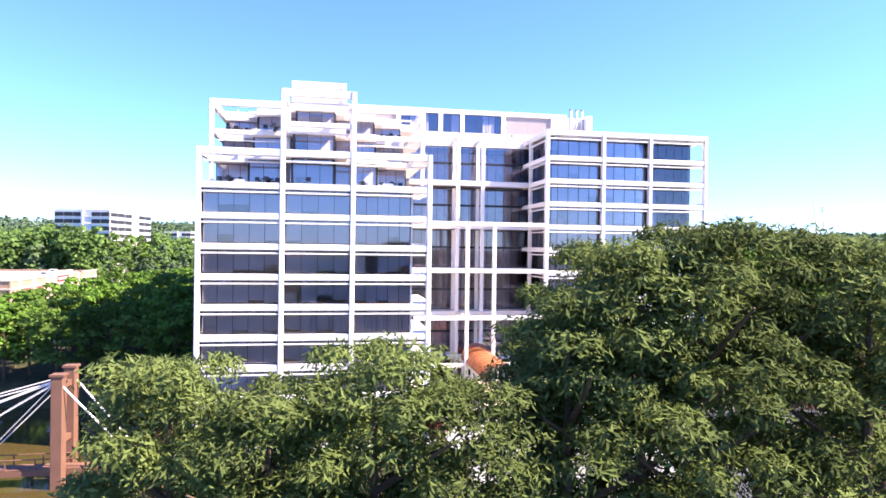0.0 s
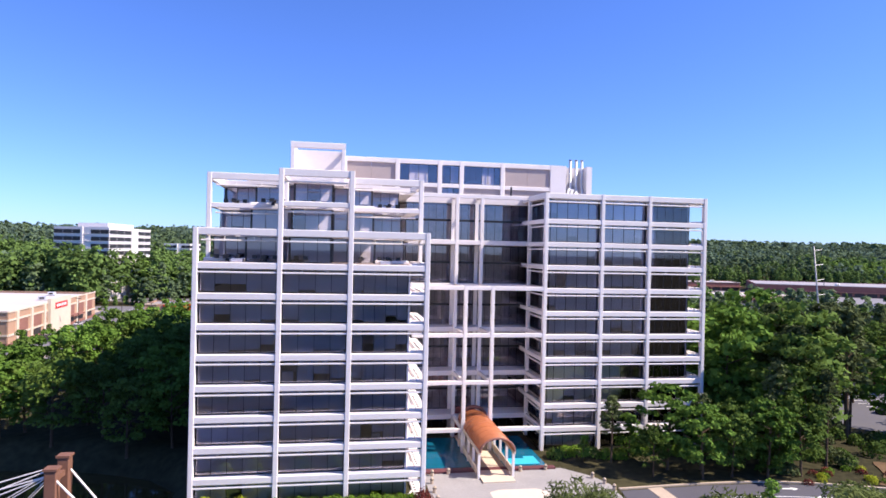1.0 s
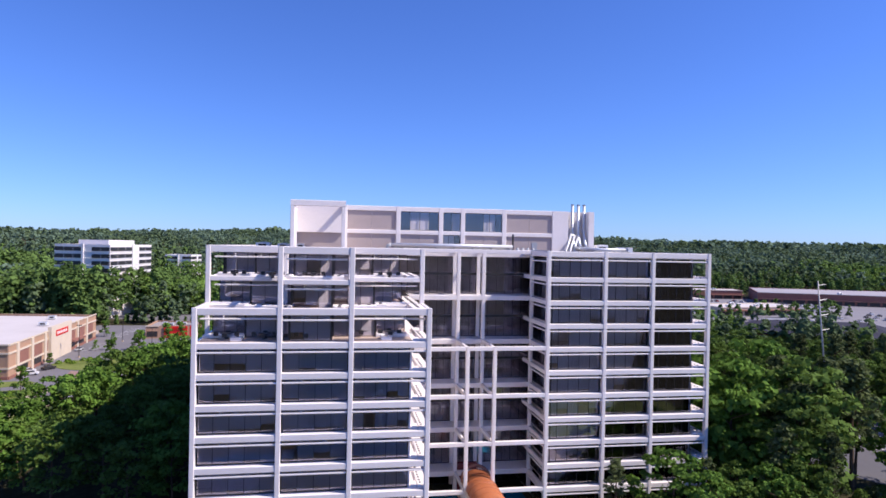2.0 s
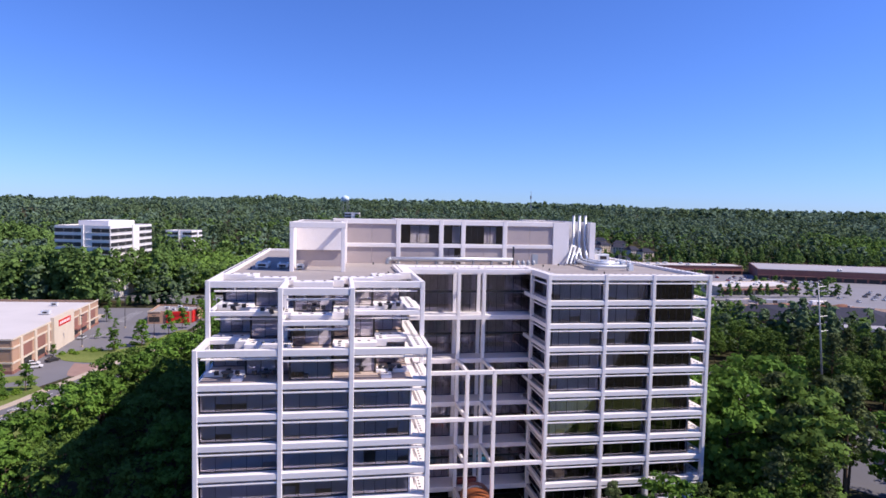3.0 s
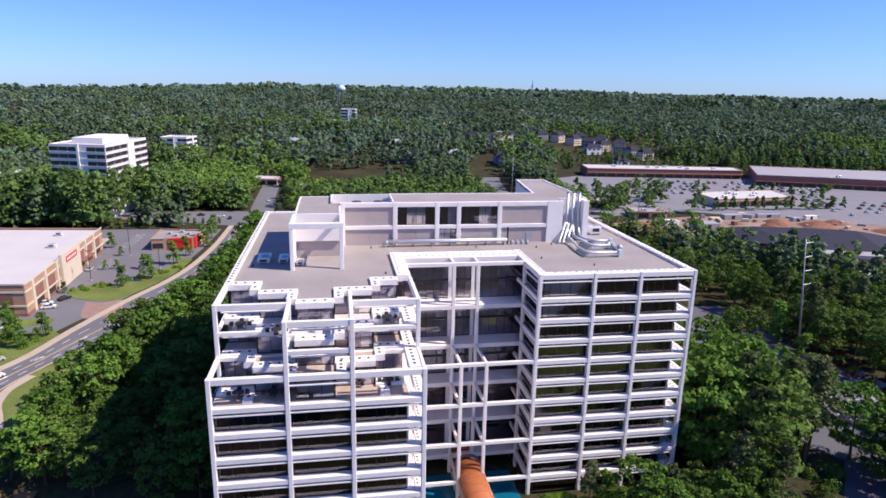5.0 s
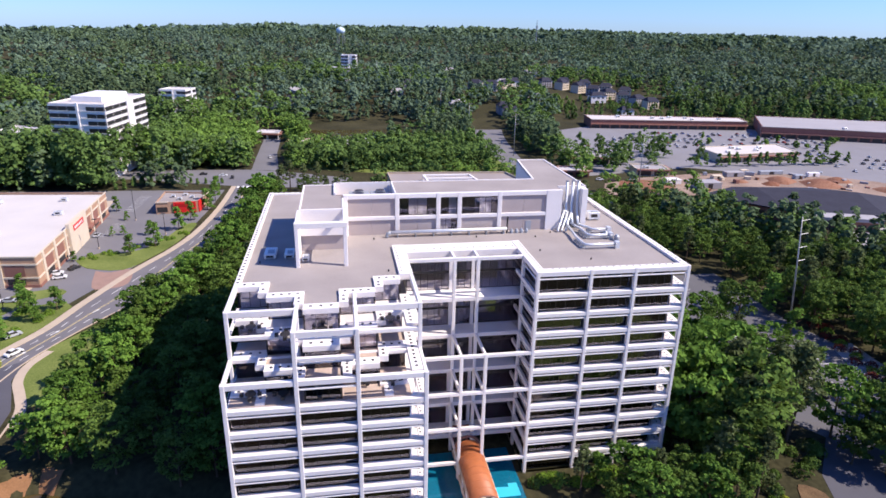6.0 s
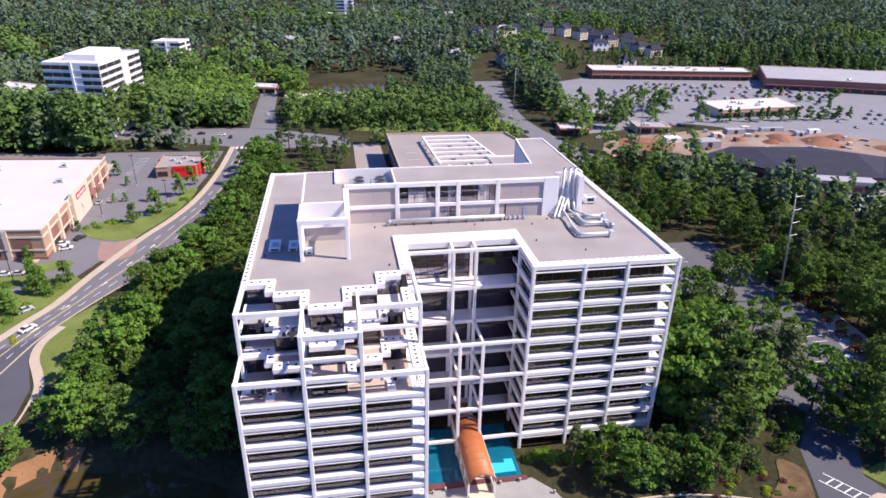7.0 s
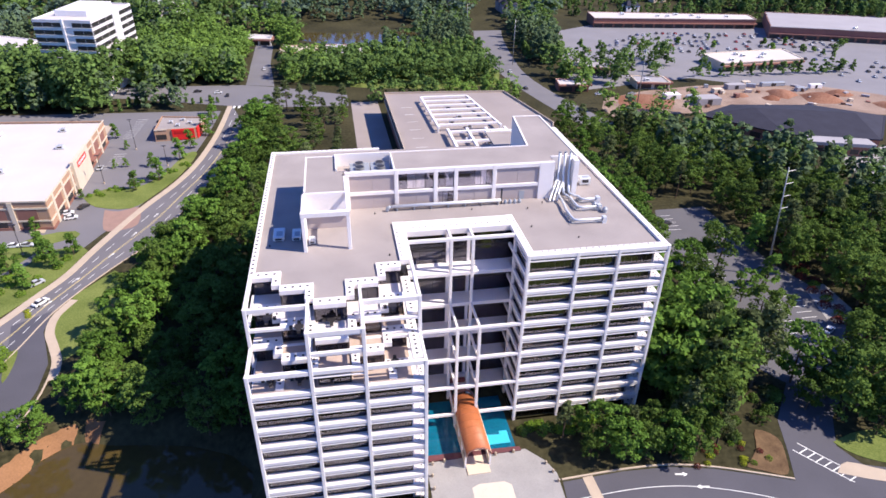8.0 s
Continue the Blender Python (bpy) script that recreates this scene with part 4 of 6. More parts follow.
# pipe run along the foot of the penthouse
run = thing("pipe_run", 18, 119.3, roof_z, "white insulated pipes on low stands along the penthouse wall", "pipe")
part("pipe", Geo().tube([(5.6, 119.3, 44.0), (30.4, 119.3, 44.0)], 0.38, 10), PIPE, run, smooth=True)
part("pipe", Geo().tube([(6.2, 120.2, 43.6), (30.8, 120.2, 43.6)], 0.22, 8), PIPE, run, smooth=True)
part("elbow", Geo().tube([(5.6, 119.3, 44.0), (5.0, 119.3, 43.8), (4.8, 119.3, 43.3), (4.8, 119.3, 42.95)], 0.4, 10), MACHINE, run, smooth=True)
for i in range(7):
    x = 7 + i * 3.8
    part("stand", Geo().box(x - 0.1, x + 0.1, 119.0, 120.4, roof_z, 43.6), MACHINE, run)
part("riser", Geo().tube([(30.6, 119.6, roof_z), (30.6, 119.6, 46.6)], 0.2, 8), FRAME, run)
for i in range(4):
    air = thing("pump", 31.6 + i * 1.1, 119.6, roof_z, "small dark pump set beside the pipes", "pump", "rooftop pumps")
    part("body", Geo().tube([(0, 0, 0), (0, 0, 0.5), (0, 0, 0.95)], [0.4, 0.42, 0.2], 10), MACHINE, air, at="base")

# three ducts that climb the alcove and run over the roof
for x, xa, yb, xe in ((44.6, 43.5, 107.7, 49.8), (45.9, 46.6, 113.5, 51.0), (47.2, 48.7, 117.4, 52.2)):
    d = thing("duct", x, 123, roof_z, "pale metal duct bending from the wall across the roof", "duct", "rooftop ducts")
    rad = 0.29
    part("riser", Geo().tube([(x, 122.9, 53.2), (x, 122.9, 47.6), (x - 0.1, 122.3, 46.6), (x - 0.3, 121.2, 45.2), (x - 0.4, 120.3, 44.2)], rad, 12), PIPE, d, smooth=True)
    part("cap", Geo().tube([(x, 122.9, 53.2), (x, 122.9, 53.35)], rad + 0.08, 12), STEEL, d)
    bend = min(119.0, yb + 5.0)
    part("run", Geo().tube([(x - 0.4, 120.3, 44.2), ((x + xa) / 2, (120 + bend) / 2, 43.85), (xa, bend, 43.8), (xa, yb + 0.9, 43.8), (xa + 0.3, yb + 0.3, 43.8), (xa + 0.9, yb, 43.8), (xe, yb, 43.8)], rad, 12), PIPE, d, smooth=True)
    part("end_box", Geo().bar(xe, xe + 0.9, yb - 0.55, yb + 0.55, roof_z, 44.3, 0.05), PIPE, d)
    for k in range(4):
        yy = yb + 0.9 + k * max(0.2, bend - yb - 1.2) / 3.2
        part("stand", Geo().box(xa - 0.6, xa + 0.6, yy - 0.07, yy + 0.07, roof_z, 43.5), MACHINE, d)
    part("rail", Geo().tube([(xa - 0.55, bend, 43.45), (xa - 0.55, yb - 0.5, 43.45), (xe + 0.4, yb - 0.5, 43.45)], 0.07, 6), MACHINE, d)
for i in range(3):
    d = thing("duct", 41.8 + i * 0.9, 121.5, roof_z, "pale metal duct slanting down the penthouse wall", "duct", "rooftop ducts")
    part("pipe", Geo().tube([(44.0 + i * 0.8, 121.8, 47.0 - i * 0.3), (43.0 + i * 0.8, 120.6, 45.0), (41.9 + i * 0.9, 119.2, 43.4), (41.7 + i * 0.9, 118.6, 43.3)], 0.24, 10), PIPE, d, smooth=True)
for i, (x, y) in enumerate(((51.4, 113.4), (52.3, 112.2), (51.0, 115.0))):
    v = thing("exhaust_fan", x, y, roof_z, "dark exhaust fan at the end of the ducts", "fan", "exhaust fans")
    part("drum", Geo().tube([(0, 0, 0), (0, 0, 0.9), (0, 0, 1.3)], [0.55, 0.6, 0.25], 10), MACHINE, v, at="base")
for i in range(26):
    x, y = rng.uniform(-20, 57), rng.uniform(98.5, 120)
    if (4.5 < x < 32 and y < 117) or (-14 < x < -3 and y > 101) or x > 43:
        continue
    v = thing("roof_vent", x, y, roof_z, "small dark vent stub on the gravel roof", "roof vent", "roof vents")
    part("pipe", Geo().tube([(0, 0, 0), (0, 0, 0.4)], 0.13, 8), FRAME, v, at="base")

# ---- trees ----
nrng = np.random.default_rng(11)


def leaf_mesh(name, centre, normal, size, material, wide=0.38):
    """Many small leaf cards, each a bent quad of its own."""
    n = len(centre)
    normal = normal / np.maximum(1e-6, np.linalg.norm(normal, axis=1, keepdims=True))
    ref = nrng.normal(size=(n, 3))
    u = np.cross(normal, ref)
    u /= np.maximum(1e-6, np.linalg.norm(u, axis=1, keepdims=True))
    w = np.cross(normal, u)
    s = np.asarray(size).reshape(-1, 1) * nrng.uniform(0.65, 1.3, (n, 1))
    v = np.stack([centre - u * s * 0.5, centre - w * s * wide - normal * s * 0.1, centre + u * s * 0.5, centre + w * s * wide - normal * s * 0.1], 1).reshape(-1, 3)
    me = bpy.data.meshes.new(name)
    me.vertices.add(4 * n)
    me.vertices.foreach_set("co", v.astype(np.float32).ravel())
    me.loops.add(4 * n)
    me.loops.foreach_set("vertex_index", np.arange(4 * n, dtype=np.int32))
    me.polygons.add(n)
    me.polygons.foreach_set("loop_start", np.arange(0, 4 * n, 4, dtype=np.int32))
    me.update(calc_edges=True)
    me.materials.append(material)
    return me


def crown_cards(kind, h, r, clumps, leaves):
    """Places and facings of the leaves of one crown, clump by clump, with gaps between them."""
    c, nn = [], []
    for i in range(clumps):
        if kind == "broad":
            f = nrng.uniform(0.0, 1.0)
            z = h * (0.22 + 0.74 * f)
            rad = r * math.sqrt(max(0.05, 1 - (2 * f - 0.85) ** 2 / 1.5)) * nrng.uniform(0.45, 0.95)
            cr = r * nrng.uniform(0.16, 0.34)
        elif kind == "feathery":
            f = nrng.uniform(0.0, 1.0) ** 0.8
            z = h * (0.52 + 0.46 * f)
            rad = r * (1.08 - 0.75 * f) * nrng.uniform(0.3, 1.0)
            cr = r * nrng.uniform(0.15, 0.27)
        elif kind == "pine":
            f = nrng.uniform(0.0, 1.0)
            z = h * (0.42 + 0.56 * f)
            rad = r * (1.05 - 0.85 * f) * nrng.uniform(0.35, 1.0)
            cr = r * nrng.uniform(0.20, 0.34)
        else:
            f = nrng.uniform(0.0, 1.0)
            z = h * (0.1 + 0.85 * f)
            rad = r * (1.0 - 0.8 * f) * nrng.uniform(0.4, 0.9)
            cr = r * nrng.uniform(0.25, 0.4)
        a = nrng.uniform(0, 2 * math.pi)
        p = np.array([rad * math.cos(a), rad * math.sin(a), min(z, h - cr * 0.7)])
        d = nrng.normal(size=(leaves, 3))
        d /= np.linalg.norm(d, axis=1, keepdims=True)
        d[:, 2] = np.where(d[:, 2] < -0.3, -d[:, 2], d[:, 2])
        flat = np.array([1.0, 1.0, 0.62])
        c.append(p + d * cr * flat * nrng.uniform(0.55, 1.08, (leaves, 1)))
        nn.append(d + nrng.normal(size=(leaves, 3)) * 0.6 + np.array([0.12, -0.05, 0.4]))
    return np.concatenate(c), np.concatenate(nn)


def make_tree(name, kind, h, r, clumps, leaves, leaf, material, label, category="tree", group="trees round the building", wide=0.38):
    """A tree: tapered trunk with limbs, and a crown of leaf clumps."""
    t = thing(name, 0, 0, 0, label, category, group)
    g = Geo()
    top = h * (0.9 if kind != "broad" else 0.7)
    bend = nrng.uniform(-0.3, 0.3, 2)
    g.tube([(0, 0, -0.6), (0, 0, 0.3), (bend[0], bend[1], top * 0.5), (bend[0] * 1.5, bend[1] * 1.5, top)], [h * 0.024, h * 0.017, h * 0.012, h * 0.003], 7)
    for i in range(7):
        a, z = i * 2.4, top * (0.45 + 0.07 * i)
        reach = r * nrng.uniform(0.45, 0.75)
        g.tube([(bend[0], bend[1], z), (reach * 0.5 * math.cos(a), reach * 0.5 * math.sin(a), z + h * 0.05), (reach * math.cos(a), reach * math.sin(a), z + h * 0.1)], [h * 0.006, h * 0.004, h * 0.0015], 5)
    part("trunk", g, BARK, t, at="base")
    c, n = crown_cards(kind, h, r, clumps, leaves)
    part("crown", leaf_mesh("crown", c, n, leaf, material, wide), material, t, at="base")
    return t


KIT = [
    make_tree("broadleaf_tree", "broad", 16, 5.4, 52, 34, 0.80, LEAF_A, "broad green deciduous tree with a rounded uneven crown"),
    make_tree("broadleaf_tree", "broad", 14, 5.0, 48, 35, 0.76, LEAF_B, "bright green deciduous tree with a full crown"),
    make_tree("broadleaf_tree", "broad", 19, 5.8, 56, 34, 0.84, LEAF_A, "tall dark green deciduous tree with a ragged crown"),
    make_tree("pine_tree", "pine", 22, 4.4, 50, 30, 0.82, LEAF_P, "tall olive green pine with a bare lower trunk"),
    make_tree("pine_tree", "pine", 25, 4.8, 54, 30, 0.86, LEAF_P, "tall olive green pine with a loose crown"),
    make_tree("small_tree", "slim", 9, 3.3, 28, 32, 0.66, LEAF_B, "small bright green ornamental tree"),
]
used = [0] * len(KIT)


def plant(i, x, y, s=1.0):
    """Sets the next tree of a kind at a place, at the ground's height."""
    m = pose(x, y, land(x, y), 0, 0, rng.uniform(0, 360)) @ Matrix.Diagonal((s * rng.uniform(0.9, 1.12), s * rng.uniform(0.9, 1.12), s, 1))
    if used[i]:
        copy_thing(KIT[i], m)
    else:
        KIT[i].matrix_basis = m
    used[i] += 1


APARTMENT_LAND = [(222, 600), (228, 720), (246, 812), (330, 820), (356, 740), (374, 660), (366, 590)]
KEEP_OUT = [
    [(-26, 66), (62, 66), (62, 170), (-26, 160)],
    offset_line(NEAR_KERB, 5.0) + offset_line(FAR_KERB, -4.0)[::-1],
    DRIVE, APP,
    [(-210, 195), (-66, 195), (-64, 342), (-210, 343)],
    [(-132, 362), (0, 330), (0, 384), (-60, 392), (-132, 394)],
    [(-62, 385), (-36, 380), (-42, 500), (-66, 500)],
    [(96, 280), (96, 400), (106, 530), (140, 640), (170, 640), (140, 520), (130, 400), (146, 290)],
    [(2, 222), (98, 222), (98, 325), (2, 345)],
    [(100, 100), (92, 112), (98, 140), (104, 172), (112, 194), (134, 194), (134, 150), (140, 118), (124, 101)],
    [(140, 300), (140, 356), (165, 475), (205, 600), (420, 600), (640, 480), (640, 240), (330, 250), (262, 244), (200, 215), (172, 262)],
    [(210, 178), (210, 240), (275, 246), (275, 178)],
    [(-167, 377), (-131, 367), (-121, 433), (-160, 443)],
    [(-231, 450), (-196, 428), (-190, 460), (-226, 480)],
    [(-30, 470), (66, 470), (66, 590), (-30, 590)],
    [(-48, 435), (26, 435), (26, 480), (-48, 480)],
    [(-85, 490), (-44, 490), (-44, 535), (-85, 535)],
    APARTMENT_LAND, [(148, 722), (212, 722), (212, 765), (148, 765)],
    [(40, 20), (140, 20), (140, 66), (96, 79), (40, 79)],
    [(8, 30), (40, 30), (40, 88), (8, 88)],
    [(-30, 42), (10, 42), (10, 76), (-30, 76)],
]


def free(x, y, lake=1.0):
    if any(inside(x, y, q) for q in KEEP_OUT):
        return False
    return not (-140 < x < 0 and 0 < y < 125 and lake_depth(x, y) > -lake)


STREET_TREES = []


def scatter(poly, gap, kinds, smin=0.75, smax=1.15, limit=400, far=False):
    """Plants a zone with trees at least a gap apart; far zones are gathered for the joined woods."""
    xs, ys = [p[0] for p in poly], [p[1] for p in poly]
    taken = []
    for _ in range(limit * 12):
        x, y = rng.uniform(min(xs), max(xs)), rng.uniform(min(ys), max(ys))
        if not inside(x, y, poly) or not free(x, y) or any((x - a) ** 2 + (y - b) ** 2 < gap * gap for a, b in taken):
            continue
        taken.append((x, y))
        if far:
            STREET_TREES.append((x, y, 17 * rng.uniform(smin, smax)))
        else:
            plant(rng.choice(kinds), x, y, rng.uniform(smin, smax))
        if len(taken) >= limit:
            break


# bright trees along the avenue
for x, y, s in ((-45.4, 278, 1.15), (-40, 289, 1.15), (-46.5, 244, 1.0), (-41, 253, 1.15), (-50, 220, 0.9), (-45, 207, 1.05), (-43, 221, 1.1), (-50, 192, 1.0), (-53, 177, 1.0), (-55, 164, 1.0), (-63, 114, 0.85), (-60, 111, 0.8), (-67, 113.5, 0.7), (-63, 121, 0.85), (-74, 105.5, 0.7), (-79.5, 103.5, 0.65), (-58, 135, 1.0), (-59, 150, 0.95), (-44, 300, 1.1)):
    plant(1, x, y, s)
# woods between the avenue and the building, and along the lake
scatter([(-27, 90), (-27, 160), (-30, 200), (-38, 320), (-43, 325), (-45, 290), (-49, 245), (-54, 212), (-58, 190), (-60, 176), (-61, 150), (-65, 126), (-63, 112), (-50, 100)], 6.6, (0, 1, 2, 0, 2), 0.7, 1.0, 78)
scatter([(-100, 96), (-84, 104), (-79, 118), (-92, 122), (-112, 112)], 6.0, (0, 1), 0.5, 0.7, 3)
# behind the building, before the parking deck
scatter([(-36, 165), (2, 168), (2, 330), (-40, 335)], 6.2, (0, 3, 2), 0.6, 0.95, 46)
scatter([(22, 175), (60, 178), (60, 222), (22, 222)], 9.0, (0, 2), 0.6, 0.85, 7)
for x, y, s in ((26, 221, 0.8), (32, 218, 0.9), (38.5, 220, 0.95), (45, 217, 0.85), (50, 221, 0.7)):
    plant(0, x, y, s)
scatter([(-36, 384), (98, 372), (100, 446), (22, 440), (-36, 432)], 5.2, (0, 3, 1, 2), 0.7, 0.95, 170, True)
scatter([(5, 326), (96, 326), (96, 345), (5, 345)], 6.5, (3, 0), 0.7, 0.9, 18, True)
scatter([(-230, 346), (-140, 346), (-128, 362), (-132, 370), (-230, 372)], 5.0, (0, 2, 1, 3), 1.1, 1.45, 80, True)
for x, y in ((-172, 364), (-165, 359), (-158, 355), (-151, 350), (-144, 346), (-137, 343), (-130, 341), (-122, 342), (-115, 348), (-176, 371), (-112, 355), (-161, 366), (-148, 357), (-136, 349), (-110, 398), (-113, 408), (-108, 415), (-115, 400), (-168, 361), (-154, 352), (-141, 344), (-126, 339), (-118, 343), (-109, 360), (-107, 372), (-106, 384), (-133, 337), (-147, 347), (-160, 352)):
    STREET_TREES.append((x, y, rng.uniform(3, 4.5) if y < 366 and x > -124 else rng.uniform(24, 29)))
for x, y in ((-141, 357), (-138, 362), (-134, 358), (-131, 364), (-128, 360), (-127, 368), (-129, 374), (-126, 381), (-125, 389), (-121, 396), (-124, 402), (-117, 399), (-119, 408), (-122, 415), (-145, 361), (-150, 366)):
    STREET_TREES.append((x, y, rng.uniform(23, 27)))
scatter([(-126, 393), (-64, 392), (-66, 490), (-126, 440)], 5.4, (0, 2, 1), 0.85, 1.15, 90, True)
scatter([(-230, 372), (-168, 374), (-168, 384), (-200, 425), (-230, 445)], 7.0, (0, 2, 1), 0.85, 1.15, 40, True)
# woods beside and behind the right wing
scatter([(63, 92), (92, 92), (97, 140), (104, 200), (112, 270), (96, 300), (90, 225), (64, 175)], 6.2, (0, 2, 3, 1, 1, 1), 0.82, 1.05, 62)
scatter([(132, 100), (205, 120), (205, 170), (160, 195), (134, 194)], 5.6, (0, 2, 2, 0, 4, 2), 0.78, 1.0, 78)
scatter([(134, 196), (158, 198), (160, 232), (140, 286), (112, 270), (114, 200)], 6.0, (2, 0, 2, 3), 0.68, 0.92, 46)
scatter([(160, 196), (205, 172), (206, 205), (172, 232), (160, 234)], 6.4, (0, 2), 0.58, 0.78, 18)
for x, y, i, s in ((39.2, 88.4, 4, 0.52), (46.6, 84.4, 1, 0.85), (52.0, 84.0, 3, 0.6), (57.5, 85.5, 2, 0.62), (65.5, 84.0, 3, 0.85), (69.5, 86.5, 2, 1.2), (76.0, 92.0, 2, 1.5), (83.0, 96.0, 4, 1.2), (76.0, 105.0, 1, 1.7), (90, 97, 4, 1.18), (73, 91, 4, 1.05), (67.5, 86.5, 1, 0.85), (112, 149, 0, 1.15), (101, 97, 1, 1.1), (104, 84, 0, 0.95), (121.5, 99, 0, 1.1), (98.5, 88, 0, 0.75), (109, 78.5, 0, 0.8), (142, 124, 2, 1.0), (55, 80.5, 0, 0.7), (60.5, 79.8, 1, 0.75), (66, 79.6, 0, 0.85), (72, 81.5, 3, 0.8), (50.0, 80.2, 1, 0.7), (43.0, 82.0, 0, 0.55), (76, 99, 4, 1.2), (81, 104, 2, 1.2), (88, 112, 4, 1.0), (73, 110, 4, 0.98), (110, 86, 2, 1.1), (113, 80, 0, 1.1), (123, 84, 0, 1.2), (131, 88, 2, 1.2), (105, 92, 2, 0.95), (136, 100, 2, 1.1), (126, 106, 0, 0.9), (138, 110, 0, 1.0), (121, 80, 5, 1.2), (90, 103, 0, 1.1), (35.0, 89.5, 5, 0.4), (43.0, 90.0, 5, 0.7), (61, 80.5, 5, 0.5), (107, 94, 2, 0.8), (119, 90, 0, 0.9), (128, 96, 2, 0.9), (113.5, 88, 5, 0.8), (114, 121, 0, 0.7), (106, 152, 0, 0.75), (121, 137, 5, 1.1), (118, 163, 0, 0.7), (109, 131, 1, 0.7), (109, 122, 0, 0.8), (136.5, 146, 0, 0.95), (131.5, 160, 5, 1.2), (67, 99, 1, 1.5), (66.5, 110, 1, 1.35), (70, 120, 1, 1.4), (68, 132, 1, 1.2), (49, 64, 5, 0.55)):
    plant(i, x, y, s)
for i in range(16):
    STREET_TREES.append((232 + i * 7.5, 374 + 2 * math.sin(i * 2), 8.5))
for x, y, s in ((140, 372, 0.9), (146, 360, 1.0), (154, 376, 0.9), (163, 372, 0.8), (170, 362, 1.0), (177, 378, 0.9), (188, 384, 0.8), (196, 366, 0.7), (184, 402, 0.8), (166, 410, 0.8), (150, 420, 0.8), (208, 390, 0.6), (215, 410, 0.5), (240, 440, 0.4), (290, 455, 0.4), (330, 440, 0.4), (268, 470, 0.4), (230, 470, 0.4), (300, 480, 0.4), (172, 306, 0.9), (184, 300, 0.9), (142, 312, 1.0)):
    STREET_TREES.append((x, y, 17 * s))
for i in range(9):
    STREET_TREES.append((-160 + i * 5.5, 541 + 3 * math.sin(i * 2.3), rng.uniform(27, 30)))
for i in range(16):
    x, y = rng.uniform(215, 480), rng.uniform(425, 485)
    STREET_TREES.append((x, y - 0.12 * (x - 215), rng.uniform(4, 7)))
for i in range(26):
    t = i / 25
    STREET_TREES.append((-176 + 106 * t, 352 + 3 * t + 2.5 * math.sin(i * 1.9), rng.uniform(11, 15) if t < 0.4 else rng.uniform(2.5, 4)))
for i in range(18):
    STREET_TREES.append((rng.uniform(148, 228), rng.uniform(364, 428), rng.uniform(13, 18)))
for i in range(10):
    STREET_TREES.append((-30 + i * 6, 783 + 3 * math.sin(i * 2), rng.uniform(26, 30)))
    STREET_TREES.append((-34 + i * 5.5, 752 + 3 * math.sin(i * 3), rng.uniform(21, 24)))
# belt of trees behind the shopping centre
for i in range(380):
    t = rng.uniform(0, 1)
    x = 205 + 430 * t
    y = 592 - 0.10 * (x - 205) * (1 if x < 400 else 2.2) + 0.12 * max(0, x - 400) - (22 if x > 440 else 0) + rng.uniform(0, 135)
    STREET_TREES.append((x, y, rng.uniform(5, 8) if inside(x, y, APARTMENT_LAND) else rng.uniform(12, 18)))
# trees between the street and the shopping centre
for i in range(46):
    y = rng.uniform(425, 625)
    STREET_TREES.append((148 + 0.25 * (y - 520) + rng.uniform(0, 34), y, rng.uniform(9, 15)))
# trees in the car parks and along the avenue
for x, y, s in ((-103, 232, 0.5), (-100, 285, 0.5), (-95, 263, 0.5), (-99, 262, 0.5), (-84, 262, 0.55), (-78, 246, 0.9), (-74, 268, 0.9), (-85, 238, 0.7), (-72, 282, 0.8), (-101, 188, 0.8), (-96, 181, 0.85), (-107, 178, 0.9), (-113, 168, 0.8), (-92, 188, 0.7), (-100, 170, 0.7), (-121, 240, 0.7), (-109, 300, 0.9), (-68, 300, 0.9), (-67, 316, 0.9), (-69, 332, 0.8), (-110, 206, 0.5)):
    plant(5, x, y, s * (0.8 if x < -90 and y > 220 else 1.1))
for x, y, i, s in ((-66, 130, 0, 0.95), (-65, 141, 1, 0.9), (-64.5, 154, 0, 0.9), (-62, 167, 1, 0.95), (-59.5, 181, 0, 0.9), (-55, 199, 1, 0.85), (-52.5, 214, 0, 0.8), (-50, 232, 1, 0.8)):
    plant(i, x, y, s)
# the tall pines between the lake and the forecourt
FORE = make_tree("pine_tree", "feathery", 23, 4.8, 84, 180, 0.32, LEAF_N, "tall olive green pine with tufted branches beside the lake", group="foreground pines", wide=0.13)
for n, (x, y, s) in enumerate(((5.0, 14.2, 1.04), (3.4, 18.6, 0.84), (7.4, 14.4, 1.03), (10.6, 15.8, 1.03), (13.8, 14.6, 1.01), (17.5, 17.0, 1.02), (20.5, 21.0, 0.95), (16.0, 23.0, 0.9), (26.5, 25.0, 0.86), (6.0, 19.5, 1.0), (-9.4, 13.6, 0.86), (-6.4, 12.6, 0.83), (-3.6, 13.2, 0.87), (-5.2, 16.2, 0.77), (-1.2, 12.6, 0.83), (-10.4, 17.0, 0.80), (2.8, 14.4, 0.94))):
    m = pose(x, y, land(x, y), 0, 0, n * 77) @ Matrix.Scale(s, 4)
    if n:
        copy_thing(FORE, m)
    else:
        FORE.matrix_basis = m


